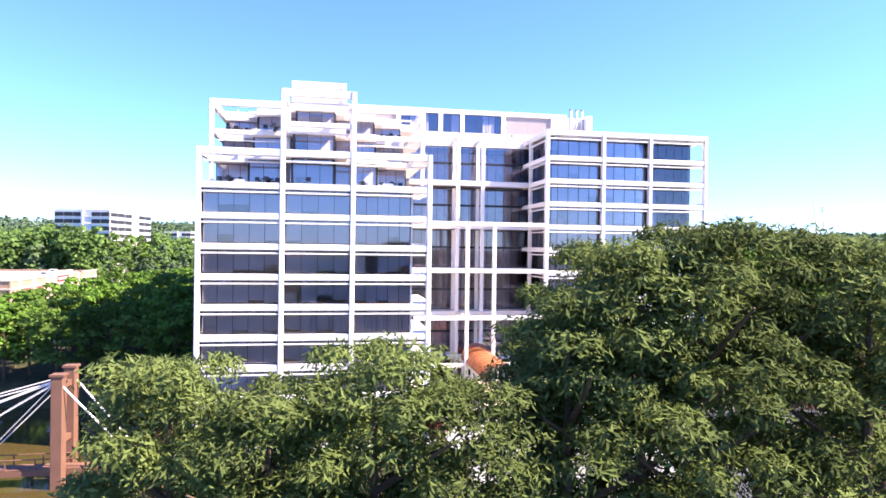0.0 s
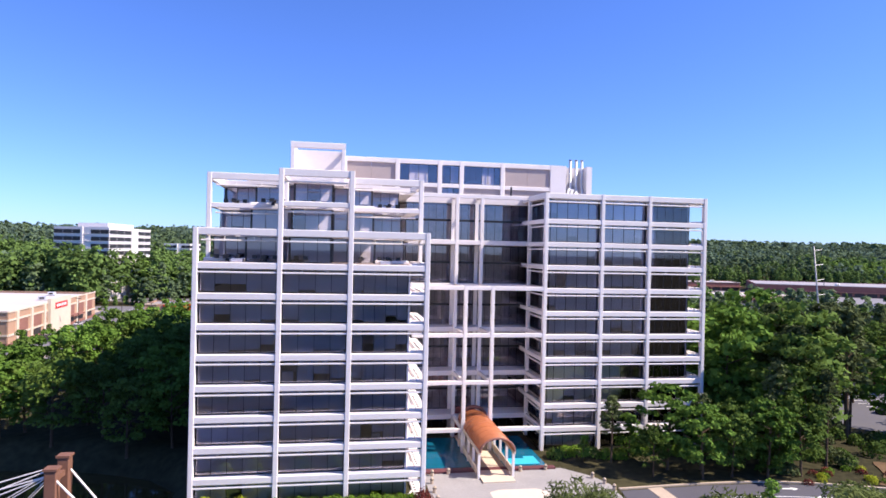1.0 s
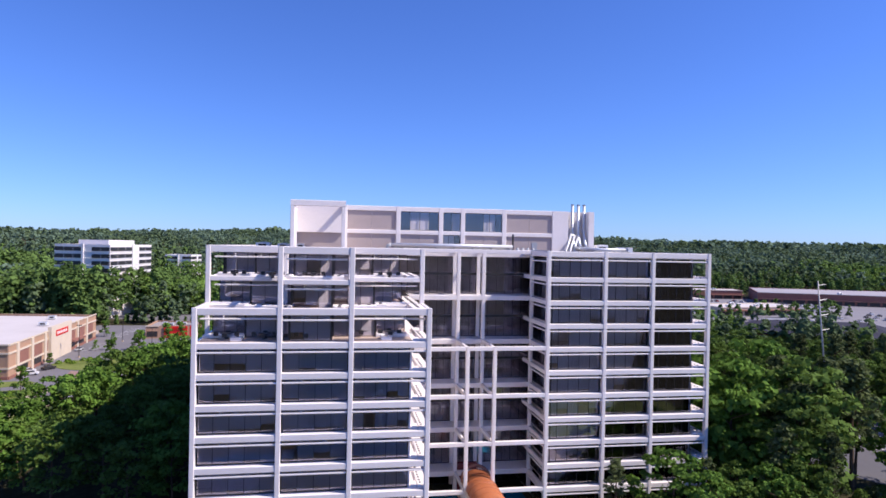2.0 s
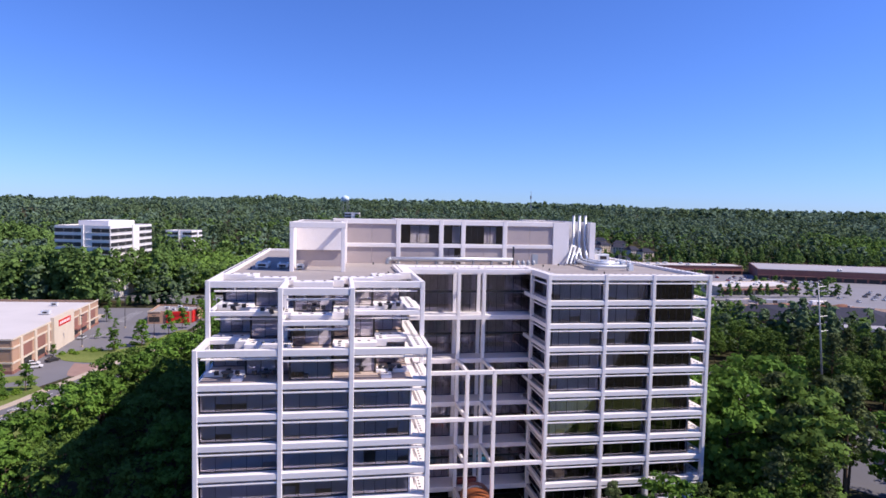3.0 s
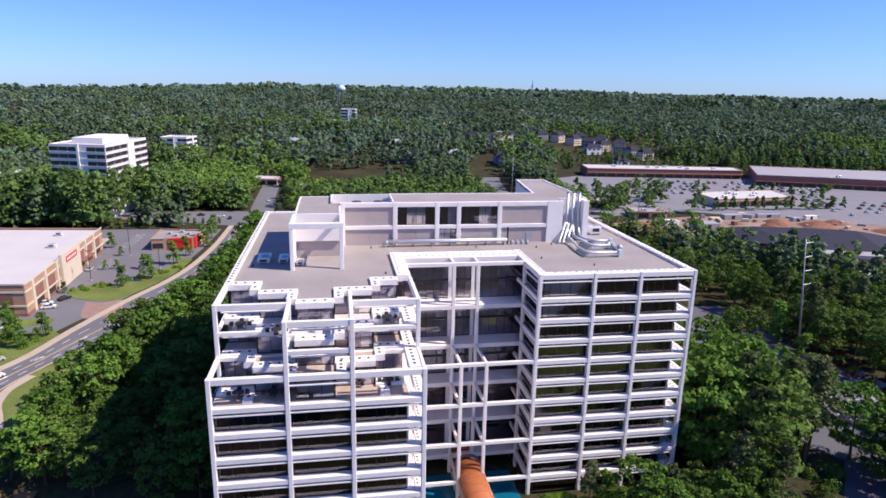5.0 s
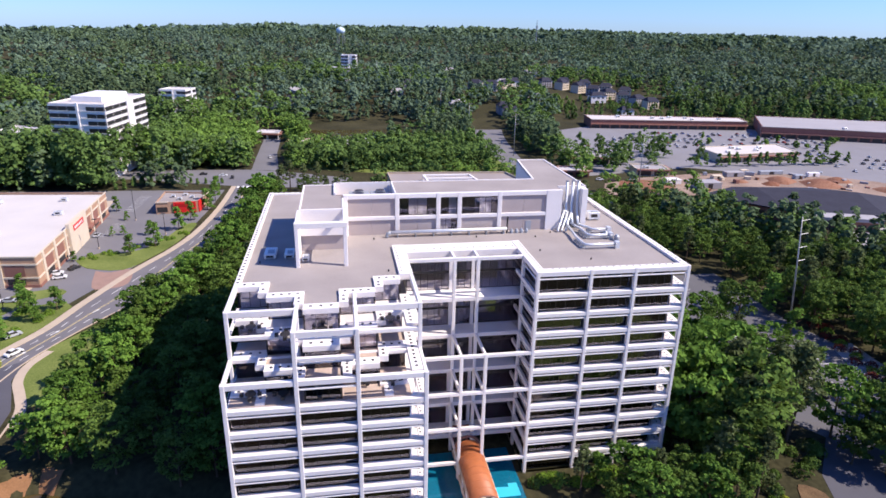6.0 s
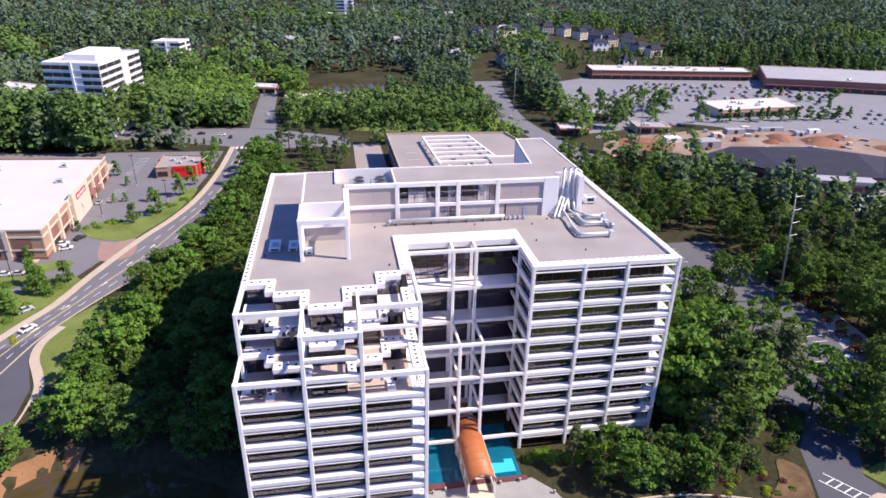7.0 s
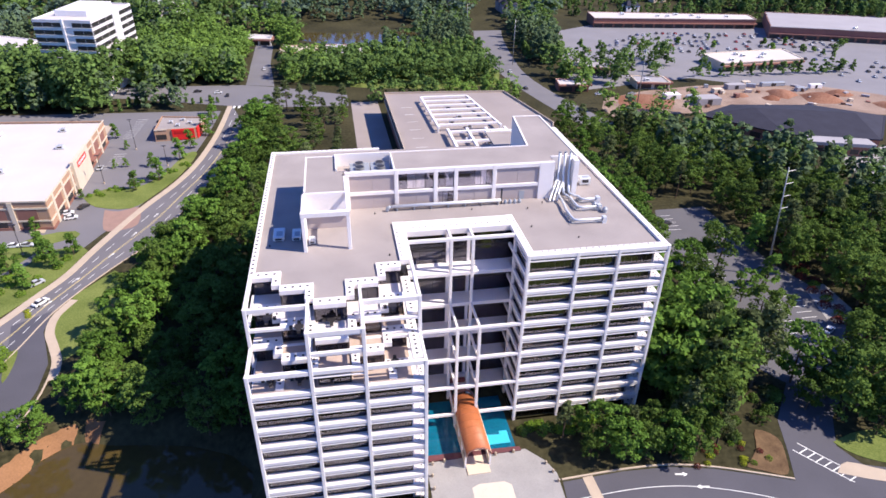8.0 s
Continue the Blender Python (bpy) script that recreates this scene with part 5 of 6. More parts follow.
def far_wood(name, label, spots, clumps, cards, size, rfac, material, cone):
    """Woods too far off to count: every tree some clumps of leaf cards. Spots: x, y and height."""
    spots = np.array(spots)
    n = len(spots)
    h = spots[:, 2]
    r = h * nrng.uniform(rfac * 0.8, rfac * 1.25, n)
    base = np.array([(x, y, land(x, y)) for x, y, _ in spots])
    f = nrng.uniform(0, 1, (n, clumps))
    conical = nrng.random((n, 1)) < cone
    spread = np.where(conical, 1.0 - 0.85 * f, np.sqrt(np.maximum(0.05, 1 - (2 * f - 0.85) ** 2 / 1.5)))
    rad = r[:, None] * spread * nrng.uniform(0.3, 0.85, (n, clumps))
    ang = nrng.uniform(0, 2 * math.pi, (n, clumps))
    centre = np.stack([rad * np.cos(ang), rad * np.sin(ang), h[:, None] * (0.15 + 0.80 * f)], -1) + base[:, None, :]
    cr = r[:, None] * nrng.uniform(0.22, 0.42, (n, clumps)) * np.where(conical, 0.8, 1.0)
    d = nrng.normal(size=(n, clumps, cards, 3))
    d /= np.linalg.norm(d, axis=3, keepdims=True)
    d[..., 2] = np.where(d[..., 2] < -0.3, -d[..., 2], d[..., 2])
    c = centre[:, :, None, :] + d * cr[:, :, None, None] * nrng.uniform(0.6, 1.08, (n, clumps, cards, 1)) * np.array([1, 1, 0.8])
    nn = d + nrng.normal(size=d.shape) * 0.28 + np.array([0.1, -0.05, 0.45])
    sizes = np.repeat(size * (0.6 + 0.4 * h / 18) * nrng.uniform(0.85, 1.15, n), clumps * cards)
    ob = part(name, leaf_mesh(name, c.reshape(-1, 3), nn.reshape(-1, 3), sizes, material), material)
    return tagged(ob, label, "woods", kind="stuff")


def far_woods(name, label, spots, clumps, cards, size, rfac, leaves=(LEAF_D, LEAF_F, LEAF_Y)):
    """The same in three kinds, which gather in loose patches."""
    kinds = ([], [], [])
    for x, y, h in spots:
        v = 1.5 * noise.noise((x * 0.0075, y * 0.0075, 2.0)) + rng.uniform(-0.3, 0.3)
        kinds[0 if v < -0.12 else (1 if v < 0.24 else 2)].append((x, y, h))
    for spots, what, material, cone, tall_by in zip(kinds, ("dark pines", "mixed trees", "bright green trees"), leaves, (0.85, 0.3, 0.1), (1.12, 1.0, 0.92)):
        if spots:
            far_wood(name, label + ", " + what, [(x, y, h * tall_by) for x, y, h in spots], clumps, cards, size, rfac * (0.8 if cone > 0.8 else 1.05), material, cone)


def fill(dmin, dmax, gap, amin=-0.78, amax=0.95, limit=99999):
    """Places for woods within a ring of the view."""
    out = []
    n = int((amax - amin) / 2 * (dmax ** 2 - dmin ** 2) / gap ** 2)
    for _ in range(n):
        a, d = rng.uniform(amin, amax), math.sqrt(rng.uniform(dmin ** 2, dmax ** 2))
        x, y = d * math.sin(a), d * math.cos(a)
        clear = noise.noise((x * 0.012, y * 0.012, 9.0))
        if clear > 0.42 and d > 420:
            continue
        if free(x, y):
            out.append((x, y))
    return out[:limit]


def tall(spots, lo, hi):
    return [(x, y, rng.uniform(lo, hi)) for x, y in spots]


far_woods("street_trees", "green trees lining the streets and car parks", STREET_TREES, 24, 14, 1.65, 0.40, (LEAF_F, LEAF_F, LEAF_Y))
far_woods("middle_woods", "mixed green woods beyond the streets", tall([p for p in fill(255, 560, 7.4) if not (-60 < p[0] < 135 and p[1] < 440)], 11, 21), 15, 9, 2.0, 0.35)
# the hills from here on use the leaf colours with haze painted in
far_woods("far_woods", "green woods on the distant hills", tall(fill(560, 950, 10.3), 10, 23), 9, 6, 3.4, 0.40, (LEAF_D, LEAF_HAZE, LEAF_F))
far_woods("ridge_woods", "green woods along the skyline", tall(fill(950, 1750, 14.8), 13, 21), 6, 3, 5.2, 0.47, (LEAF_D, LEAF_HAZE, LEAF_HAZE))
far_woods("skyline_woods", "dense woods on the farthest hills", tall(fill(1750, 3100, 33), 16, 24), 5, 3, 13.0, 0.95, (LEAF_D, LEAF_HAZE, LEAF_HAZE))

# ---- shops, offices and sheds round about ----
def place(ob, m):
    ob.matrix_basis = m
    return ob


def wall_ring(pts, z0, z1, t, material, parent, name="wall"):
    """Walls of a plan, one part a side, with thickness to the inside."""
    cx, cy = sum(p[0] for p in pts) / len(pts), sum(p[1] for p in pts) / len(pts)
    for (ax, ay), (bx, by) in zip(pts, pts[1:] + pts[:1]):
        d = Vector((bx - ax, by - ay)).normalized()
        n = Vector((-d.y, d.x))
        if n.dot(Vector((cx - ax, cy - ay))) < 0:
            n = -n
        part(name, Geo().prism([(ax, ay), (bx, by), (bx + n.x * t, by + n.y * t), (ax + n.x * t, ay + n.y * t)], z0, z1), material, parent)


def along(a, b, f, out=0.0):
    """A place at fraction f of the way from a to b, moved outwards to the right of the way."""
    d = Vector((b[0] - a[0], b[1] - a[1]))
    n = Vector((d.y, -d.x)).normalized()
    return (a[0] + d.x * f + n.x * out, a[1] + d.y * f + n.y * out)


def panel_on(name, a, b, f0, f1, z0, z1, out, material, parent, label=""):
    p, q = along(a, b, f0, 0.005), along(a, b, f1, 0.005)
    r, s = along(a, b, f1, out), along(a, b, f0, out)
    return part(name, Geo().prism([p, q, r, s], z0, z1), material, parent, label)


# large store
S = [(-184, 214), (-104.5, 207.5), (-110.8, 295), (-190, 302)]
store = thing("store", -147, 255, 0, "large tan brick store with a white flat roof and red sign", "shop")
wall_ring(S, 0, 10.6, 0.5, BRICK, store)
part("roof", Geo().prism([along(S[0], S[2], 0.012), along(S[1], S[3], 0.012), along(S[2], S[0], 0.012), along(S[3], S[1], 0.012)], 9.3, 9.8), ROOFW, store, "white membrane roof")
for a, b in ((S[0], S[1]), (S[1], S[2])):
    for z0, z1, m in ((10.6, 11.1, STUCCO), (7.9, 8.5, STUCCO), (3.2, 3.8, STUCCO), (0.0, 1.0, BRICK2)):
        panel_on("band", a, b, 0.0, 1.0, z0, z1, 0.25, m, store)
    for i in range(7):
        f = 0.06 + i * 0.13
        panel_on("pier", a, b, f, f + 0.02, 0.0, 10.6, 0.45, STUCCO, store)
        panel_on("window", a, b, f + 0.035, f + 0.105, 1.1, 3.1, 0.12, FRAME, store)
        panel_on("brick_panel", a, b, f + 0.03, f + 0.11, 3.9, 7.8, 0.1, BRICK2, store)
panel_on("portal", S[1], S[2], 0.36, 0.60, 0.0, 12.3, 1.2, STUCCO, store, "cream raised entrance portal")
panel_on("sign", S[1], S[2], 0.41, 0.55, 8.4, 10.6, 1.35, RED, store, "red lettered sign board")
for i in range(6):
    f = 0.42 + i * 0.02
    panel_on("sign_bar", S[1], S[2], f, f + 0.012, 9.0, 10.0, 1.42, WHITE2, store)
panel_on("awning", S[1], S[2], 0.62, 0.78, 3.4, 4.1, 1.8, BRICK2, store)
for x, y, w in ((-118, 262, 3), (-131, 238, 3.4), (-141, 258, 2.6), (-150, 282, 4), (-128, 225, 2.5), (-160, 235, 3), (-137, 222, 2.2), (-124, 284, 2.6)):
    air_unit(x, y, 9.8, w, w * 0.7, 1.6, "grey rooftop air unit on a store roof")

# red restaurant
K = [(-89.5, 293.5), (-71, 295), (-69.2, 311), (-90.5, 315)]
kiosk = thing("restaurant", -80, 304, 0, "small red and tan fast food restaurant with a flat roof", "restaurant")
wall_ring(K, 0, 5.6, 0.4, BRICK, kiosk)
part("roof", Geo().prism([along(K[0], K[2], 0.03), along(K[1], K[3], 0.03), along(K[2], K[0], 0.03), along(K[3], K[1], 0.03)], 4.7, 5.0), ROOF, kiosk)
panel_on("front_panel", K[0], K[1], 0.42, 0.95, 0.4, 5.4, 0.6, RED, kiosk, "bright red front panel")
panel_on("sign_bar", K[0], K[1], 0.48, 0.9, 3.6, 4.8, 0.75, surface("dull_red", (0.45, 0.01, 0.01), 0.5), kiosk)
panel_on("window", K[0], K[1], 0.03, 0.27, 0.9, 3.2, 0.12, FRAME, kiosk)
panel_on("cornice", K[0], K[1], 0.0, 0.3, 5.3, 5.9, 0.3, STUCCO, kiosk)
panel_on("side_panel", K[1], K[2], 0.0, 0.4, 0.4, 5.6, 0.5, RED, kiosk)
panel_on("cornice", K[1], K[2], 0.5, 1.0, 5.3, 6.0, 0.3, STUCCO, kiosk)
for x, y in ((-84, 305), (-79, 308), (-75, 303), (-80, 300)):
    air_unit(x, y, 5.0, 1.8, 1.5, 1.2, "grey rooftop air unit on the restaurant")


def office(name, pts, z0, top, floors, label, setback=None, per=6):
    """A white office block with bands of dark glass."""
    ob = thing(name, sum(p[0] for p in pts) / 4, sum(p[1] for p in pts) / 4, z0, label, "building")
    wall_ring(pts, z0, top, 0.5, WHITE, ob)
    inner = [along(pts[i], pts[(i + 2) % 4], 0.015) for i in range(4)]
    part("roof", Geo().prism(inner, top - 0.9, top - 0.5), ROOFW, ob)
    fh = 4.0
    for k in range(floors):
        z = top - 1.5 - k * fh
        for a, b in ((pts[0], pts[1]), (pts[1], pts[2])):
            n = per
            for i in range(n):
                if i == n // 2:
                    continue
                f0 = (i + 0.02) / n
                panel_on("window", a, b, f0, (i + 0.98) / n, z - 2.3, z, 0.06, FRAME, ob)
            panel_on("sill", a, b, 0.0, 1.0, z - 2.62, z - 2.35, 0.25, WHITE2, ob)
    for a, b in ((pts[0], pts[1]), (pts[1], pts[2])):
        panel_on("pier", a, b, 0.49, 0.53, z0, top + 0.4, 0.6, WHITE2, ob)
    if setback:
        x0, x1, f = setback
        top_pts = [along(pts[0], pts[2], 0.22), along(pts[1], pts[3], 0.22), along(pts[2], pts[0], 0.2), along(pts[3], pts[1], 0.2)]
        part("plant_room", Geo().prism(top_pts, top - 0.4, top + f), WHITE2, ob)
    return ob


office("office_block", [(-163, 379), (-131, 371), (-126, 431), (-158, 439)], 0, 41.5, 7, "white four-sided office block with dark ribbon windows among trees", (0, 0, 2.6))
office("office_block", [(-228, 452), (-196, 432), (-194, 458), (-226, 476)], 6, 15.5, 2, "low white office block beside woods")
office("office_block", [(-150, 556), (-128, 552), (-124, 574), (-146, 578)], 0, 33, 5, "small pale office block in distant woods")
office("office_block", [(3, 862), (22, 858), (25, 878), (6, 882)], 6, 50, 7, "distant white office block on a wooded hill", None, 4)
office("office_block", [(-16, 812), (12, 807), (14, 824), (-14, 829)], 6, 37, 3, "low white building in distant woods", None, 4)

# water tower on the skyline
wt = thing("water_tower", 9, 1380, land(9, 1380), "pale blue water tower on legs above the woods", "water tower")
wz = land(9, 1380)
part("tank", Geo().tube([(0, 0, 72 - wz), (0, 0, 74 - wz), (0, 0, 78 - wz), (0, 0, 82 - wz), (0, 0, 85 - wz)], [4, 8, 9, 7.5, 1.5], 20), surface("tower_paint", (0.60, 0.72, 0.80), 0.4), wt, at="base", smooth=True)
for a in range(6):
    x, y = 7 * math.cos(a * math.pi / 3), 7 * math.sin(a * math.pi / 3)
    part("leg", Geo().tube([(x * 1.25, y * 1.25, -1), (x, y, 74 - wz)], 0.55, 6), STEEL, wt, at="base")

mast = thing("radio_mast", 446, 1424, land(446, 1424), "slim steel radio mast on the skyline", "mast")
part("shaft", Geo().tube([(0, 0, -1), (0, 0, 62)], [1.3, 0.5], 6), STEEL, mast, at="base")
part("antenna", Geo().tube([(0, 0, 44), (0, 0, 50)], 2.0, 8), STEEL, mast, at="base")

# parking deck behind the building, with its white frames
D = [(21.5, 232), (80, 226), (94, 262), (84, 316), (20.5, 320)]
deck = thing("parking_deck", 55, 270, 0, "tan concrete parking deck behind the building", "parking deck")
part("top_level", Geo().prism(D, 10.7, 11.3), DECK, deck)
part("lower_level", Geo().prism(D, 6.8, 7.2), DECK, deck)
wall_ring(D, 10.4, 12.3, 0.35, CONCRETE, deck, "parapet")
wall_ring(D, 6.6, 8.2, 0.35, CONCRETE, deck, "parapet")
wall_ring([along(p, (55, 270), 0.03) for p in D], 0, 10.5, 0.4, BRICK2, deck, "wall")
for i in range(6):
    for j in range(2):
        part("bay_line", Geo().box(27 + j * 58, 32 + j * 58, 240 + i * 11, 240.2 + i * 11, 11.3, 11.32), PAINT, deck)
sheet("car_park", [(3.5, 226), (20, 226), (18.5, 345), (3.5, 345)], -0.3, 0.05, DECK, "pale concrete ramp beside the parking deck", "car park")
frames = thing("skylight_frame", 50, 270, 11.3, "white concrete frames and beams standing over the parking deck", "frame")
for i in range(7):
    y = 302 - i * 7.2
    part("beam", Geo().bar(37.5 + i * 0.3, 60.5 + i * 0.9, y, y + 1.1, 13.4, 14.4), WHITE, frames)
for x0, dx in ((37.0, 1.6), (60.5, 6.2)):
    g = Geo()
    g.prism([(x0, 303), (x0 + 1.0, 303), (x0 + dx + 1.0, 256), (x0 + dx, 256)], 13.4, 14.3)
    part("side_beam", g, WHITE, frames)
    for i in range(4):
        x, y = x0 + dx * i / 3 + 0.1, 302 - i * 15
        part("post", Geo().box(x, x + 0.8, y, y + 0.8, 11.3, 13.4), WHITE, frames)
for i in range(4):
    part("beam", Geo().bar(42 + i * 8.5, 43.2 + i * 8.5, 224, 254, 13.0, 14.2), WHITE, frames)
    part("post", Geo().box(42.2 + i * 8.5, 43 + i * 8.5, 226, 227, 0, 13.0), WHITE, frames)
for i in range(3):
    part("beam", Geo().bar(42, 69, 226 + i * 12, 227.2 + i * 12, 13.1, 14.1), WHITE, frames)
for x, y in ((49, 290), (52, 276), (47, 268), (54, 262), (50, 244), (58, 240)):
    air_unit(x, y, 11.3, 2.4, 2.0, 1.7, "dark plant unit among the deck frames")

# shopping centre
def shed(name, pts, h, roof, wall, label, units=0):
    ob = thing(name, sum(p[0] for p in pts) / len(pts), sum(p[1] for p in pts) / len(pts), 0, label, "shop")
    wall_ring(pts, 0, h, 0.5, wall, ob)
    cx, cy = sum(p[0] for p in pts) / len(pts), sum(p[1] for p in pts) / len(pts)
    part("roof", Geo().prism([along(p, (cx, cy), 0.012) for p in pts], h - 0.9, h - 0.4), roof, ob)
    for a, b in zip(pts, pts[1:]):
        L = math.dist(a, b)
        n = max(2, int(L / 9))
        for i in range(n):
            f0, f1 = (i + 0.1) / n, (i + 0.9) / n
            panel_on("shop_front", a, b, f0, f1, 0.3, 3.4, 0.12, FRAME, ob)
        panel_on("canopy", a, b, 0.0, 1.0, 3.5, 4.3, 2.0, BRICK2, ob)
        panel_on("cornice", a, b, 0.0, 1.0, h - 0.5, h + 0.05, 0.35, STUCCO, ob)
    for i in range(units):
        f, g2 = rng.uniform(0.15, 0.85), rng.uniform(0.2, 0.8)
        x = (pts[0][0] * (1 - f) + pts[1][0] * f) * (1 - g2) + (pts[3][0] * (1 - f) + pts[2][0] * f) * g2
        y = (pts[0][1] * (1 - f) + pts[1][1] * f) * (1 - g2) + (pts[3][1] * (1 - f) + pts[2][1] * f) * g2
        air_unit(x, y, h - 0.4, 3, 2.4, 1.6, "grey rooftop air unit on the shops")
    return ob


shed("shopping_mall", [(227, 547), (372, 526), (380, 551), (233, 579)], 8.2, ROOFW, BRICK2, "long shopping centre with a white roof", 9)
shed("big_store", [(359, 487), (405, 470), (560, 400), (600, 480), (400, 556)], 9.5, ROOFG, BRICK2, "wide brick superstore with a grey roof", 8)
shed("shop_row", [(255, 384), (320, 391), (325, 421), (256, 414)], 6.0, ROOFW, STUCCO, "low shop row with a white roof", 5)
shed("small_shop", [(150, 392), (176, 386), (180, 402), (154, 408)], 5, ROOFG, STUCCO, "small roadside shop with a grey roof", 1)
shed("small_shop", [(128, 352), (146, 349), (148, 360), (130, 364)], 4.5, ROOFW, BRICK2, "small roadside shop with a pale roof", 1)
shed("small_shop", [(-42, 456), (-16, 453), (-15, 473), (-41, 476)], 5, STUCCO, BRICK, "small cream restaurant beside the pond", 2)
shed("small_shop", [(-12.5, 445), (19, 441), (21, 470), (-10.5, 474)], 5.5, ROOFW, BRICK2, "red brick restaurant with a cluttered white roof", 6)
shed("small_shop", [(-77, 505), (-50.5, 499), (-50, 514), (-76, 522)], 5, ROOFW, WHITE, "white roofed filling station beside the street", 0)
shed("small_shop", [(178, 352), (198, 348), (200, 362), (180, 366)], 4.5, ROOFG, STUCCO, "small grey roofed shop near the building site", 1)
# grey hall with pitched slate roof
GH = [(180, 282), (206, 249), (246, 236), (276, 268), (250, 290), (206, 296)]
hall = thing("hall", 218, 258, 0, "long hall with a dark slate pitched roof and brick walls", "hall")
wall_ring(GH, 0, 6.0, 0.5, BRICK2, hall)
hv = [(x, y, 6.0) for x, y in GH] + [(206, 276, 10.5), (252, 262, 10.5)]
part("roof", Geo().put(hv + [(x, y, 5.7) for x, y in GH], [(0, 1, 6), (1, 2, 7, 6), (2, 3, 7), (3, 4, 7), (4, 5, 6, 7), (5, 0, 6), (13, 12, 11, 10, 9, 8)]), SLATE, hall, "dark slate roof")
for a, b in ((GH[1], GH[2]), (GH[0], GH[1]), (GH[2], GH[3])):
    panel_on("eave", a, b, 0, 1, 5.5, 6.1, 0.9, SLATE, hall)
    for i in range(5):
        panel_on("window", a, b, 0.08 + i * 0.18, 0.2 + i * 0.18, 1.0, 3.6, 0.1, FRAME, hall)
# lower front block of the hall with its entrance sign
fa, fb = along(GH[1], GH[2], 0.12, 9.0), along(GH[1], GH[2], 0.85, 9.0)
fc, fd = along(GH[1], GH[2], 0.85, 1.2), along(GH[1], GH[2], 0.12, 1.2)
part("front_block", Geo().prism([fa, fb, fc, fd], 0.0, 4.6), BRICK2, hall, "dark red brick front block")
part("front_roof", Geo().prism([along(fa, fb, -0.02, 0.8), along(fa, fb, 1.02, 0.8), fc, fd], 4.65, 6.2), ROOFG, hall, "flat grey roof with a deep fascia")
for k in range(6):
    panel_on("window", fa, fb, 0.05 + k * 0.16, 0.17 + k * 0.16, 0.9, 3.2, 0.1, FRAME, hall)
for k in range(2):
    panel_on("sign_bar", fa, fb, 0.3, 0.62, 3.5 + k * 0.5, 3.7 + k * 0.5, 0.2, WHITE2, hall)
# apartments behind the shops
for i, (x, y) in enumerate(((262, 792), (278, 772), (293, 754), (306, 738), (318, 720), (329, 702), (338, 684), (346, 666), (290, 800), (310, 778), (328, 752), (342, 726), (160, 746), (178, 738), (196, 745))):
    z = land(x, y)
    h = thing("apartment_house", x, y, z, "grey apartment house with a pitched roof and pale trim", "house", "apartment houses")
    h.rotation_euler = (0, 0, rng.uniform(-0.7, 0.7))
    part("wall", Geo().box(-7.5, 7.5, -6, 6, -2, 8.5), STUCCO if i % 3 else ROOFG, h, at="base")
    part("roof", Geo().put([(-8, -6.6, 8.5), (8, -6.6, 8.5), (8, 6.6, 8.5), (-8, 6.6, 8.5), (-4.5, 0, 12.5), (4.5, 0, 12.5)], [(0, 1, 5, 4), (1, 2, 5), (2, 3, 4, 5), (3, 0, 4), (3, 2, 1, 0)]), SLATE, h, at="base")
    for k in range(3):
        for j in range(4):
            part("window", Geo().box(-6.4 + j * 3.4, -4.6 + j * 3.4, -6.08, -5.98, 0.8 + k * 2.7, 2.4 + k * 2.7), FRAME, h, at="base")

# houses among the far woods
for i in range(22):
    x, y = rng.uniform(-30, 90) + (i % 3) * 140 - 60, rng.uniform(600, 980)
    z = land(x, y)
    h = thing("house", x, y, z, "pale house with a grey pitched roof among distant trees", "house", "distant houses")
    w = rng.uniform(6, 11)
    part("wall", Geo().box(-w, w, -6, 6, -2, 8), (STUCCO, ROOFG, WHITE)[i % 3], h, at="base")
    part("roof", Geo().put([(-w - 0.6, -6.6, 8), (w + 0.6, -6.6, 8), (w + 0.6, 6.6, 8), (-w - 0.6, 6.6, 8), (-w * 0.6, 0, 12), (w * 0.6, 0, 12)], [(0, 1, 5, 4), (1, 2, 5), (2, 3, 4, 5), (3, 0, 4), (3, 2, 1, 0)]), (SLATE, ROOFG)[i % 2], h, at="base")
    for j in range(3):
        part("window", Geo().box(-w * 0.8 + j * w * 0.6, -w * 0.5 + j * w * 0.6, -6.08, -5.98, 4.6, 6.4), FRAME, h, at="base")

# earth heaps, stacks and machines of the building site
for i, (x, y, r, h) in enumerate(((262, 330, 11, 2.6), (280, 318, 14, 3.2), (298, 326, 9, 2.4), (250, 322, 7, 1.8), (310, 300, 10, 2.2), (235, 330, 6, 1.4))):
    g = Geo()
    ring = 14
    rr = [r * (0.8 + 0.35 * noise.noise((i * 3.1, math.cos(j * 0.45) * 1.7, math.sin(j * 0.45) * 1.7))) for j in range(ring)]
    v = [(x + rr[j] * f * math.cos(2 * math.pi * j / ring), y + rr[j] * f * math.sin(2 * math.pi * j / ring), z) for f, z in ((1.0, -0.1), (0.62, h * 0.6), (0.25, h)) for j in range(ring)]
    f = [(k * ring + j, k * ring + (j + 1) % ring, (k + 1) * ring + (j + 1) % ring, (k + 1) * ring + j) for k in range(2) for j in range(ring)] + [tuple(range(2 * ring, 3 * ring))]
    ob = part("dirt_mound", g.put(v, f), DIRT, smooth=True)
    tagged(ob, "heap of bare red earth on the building site", "earth heap", "earth heaps")
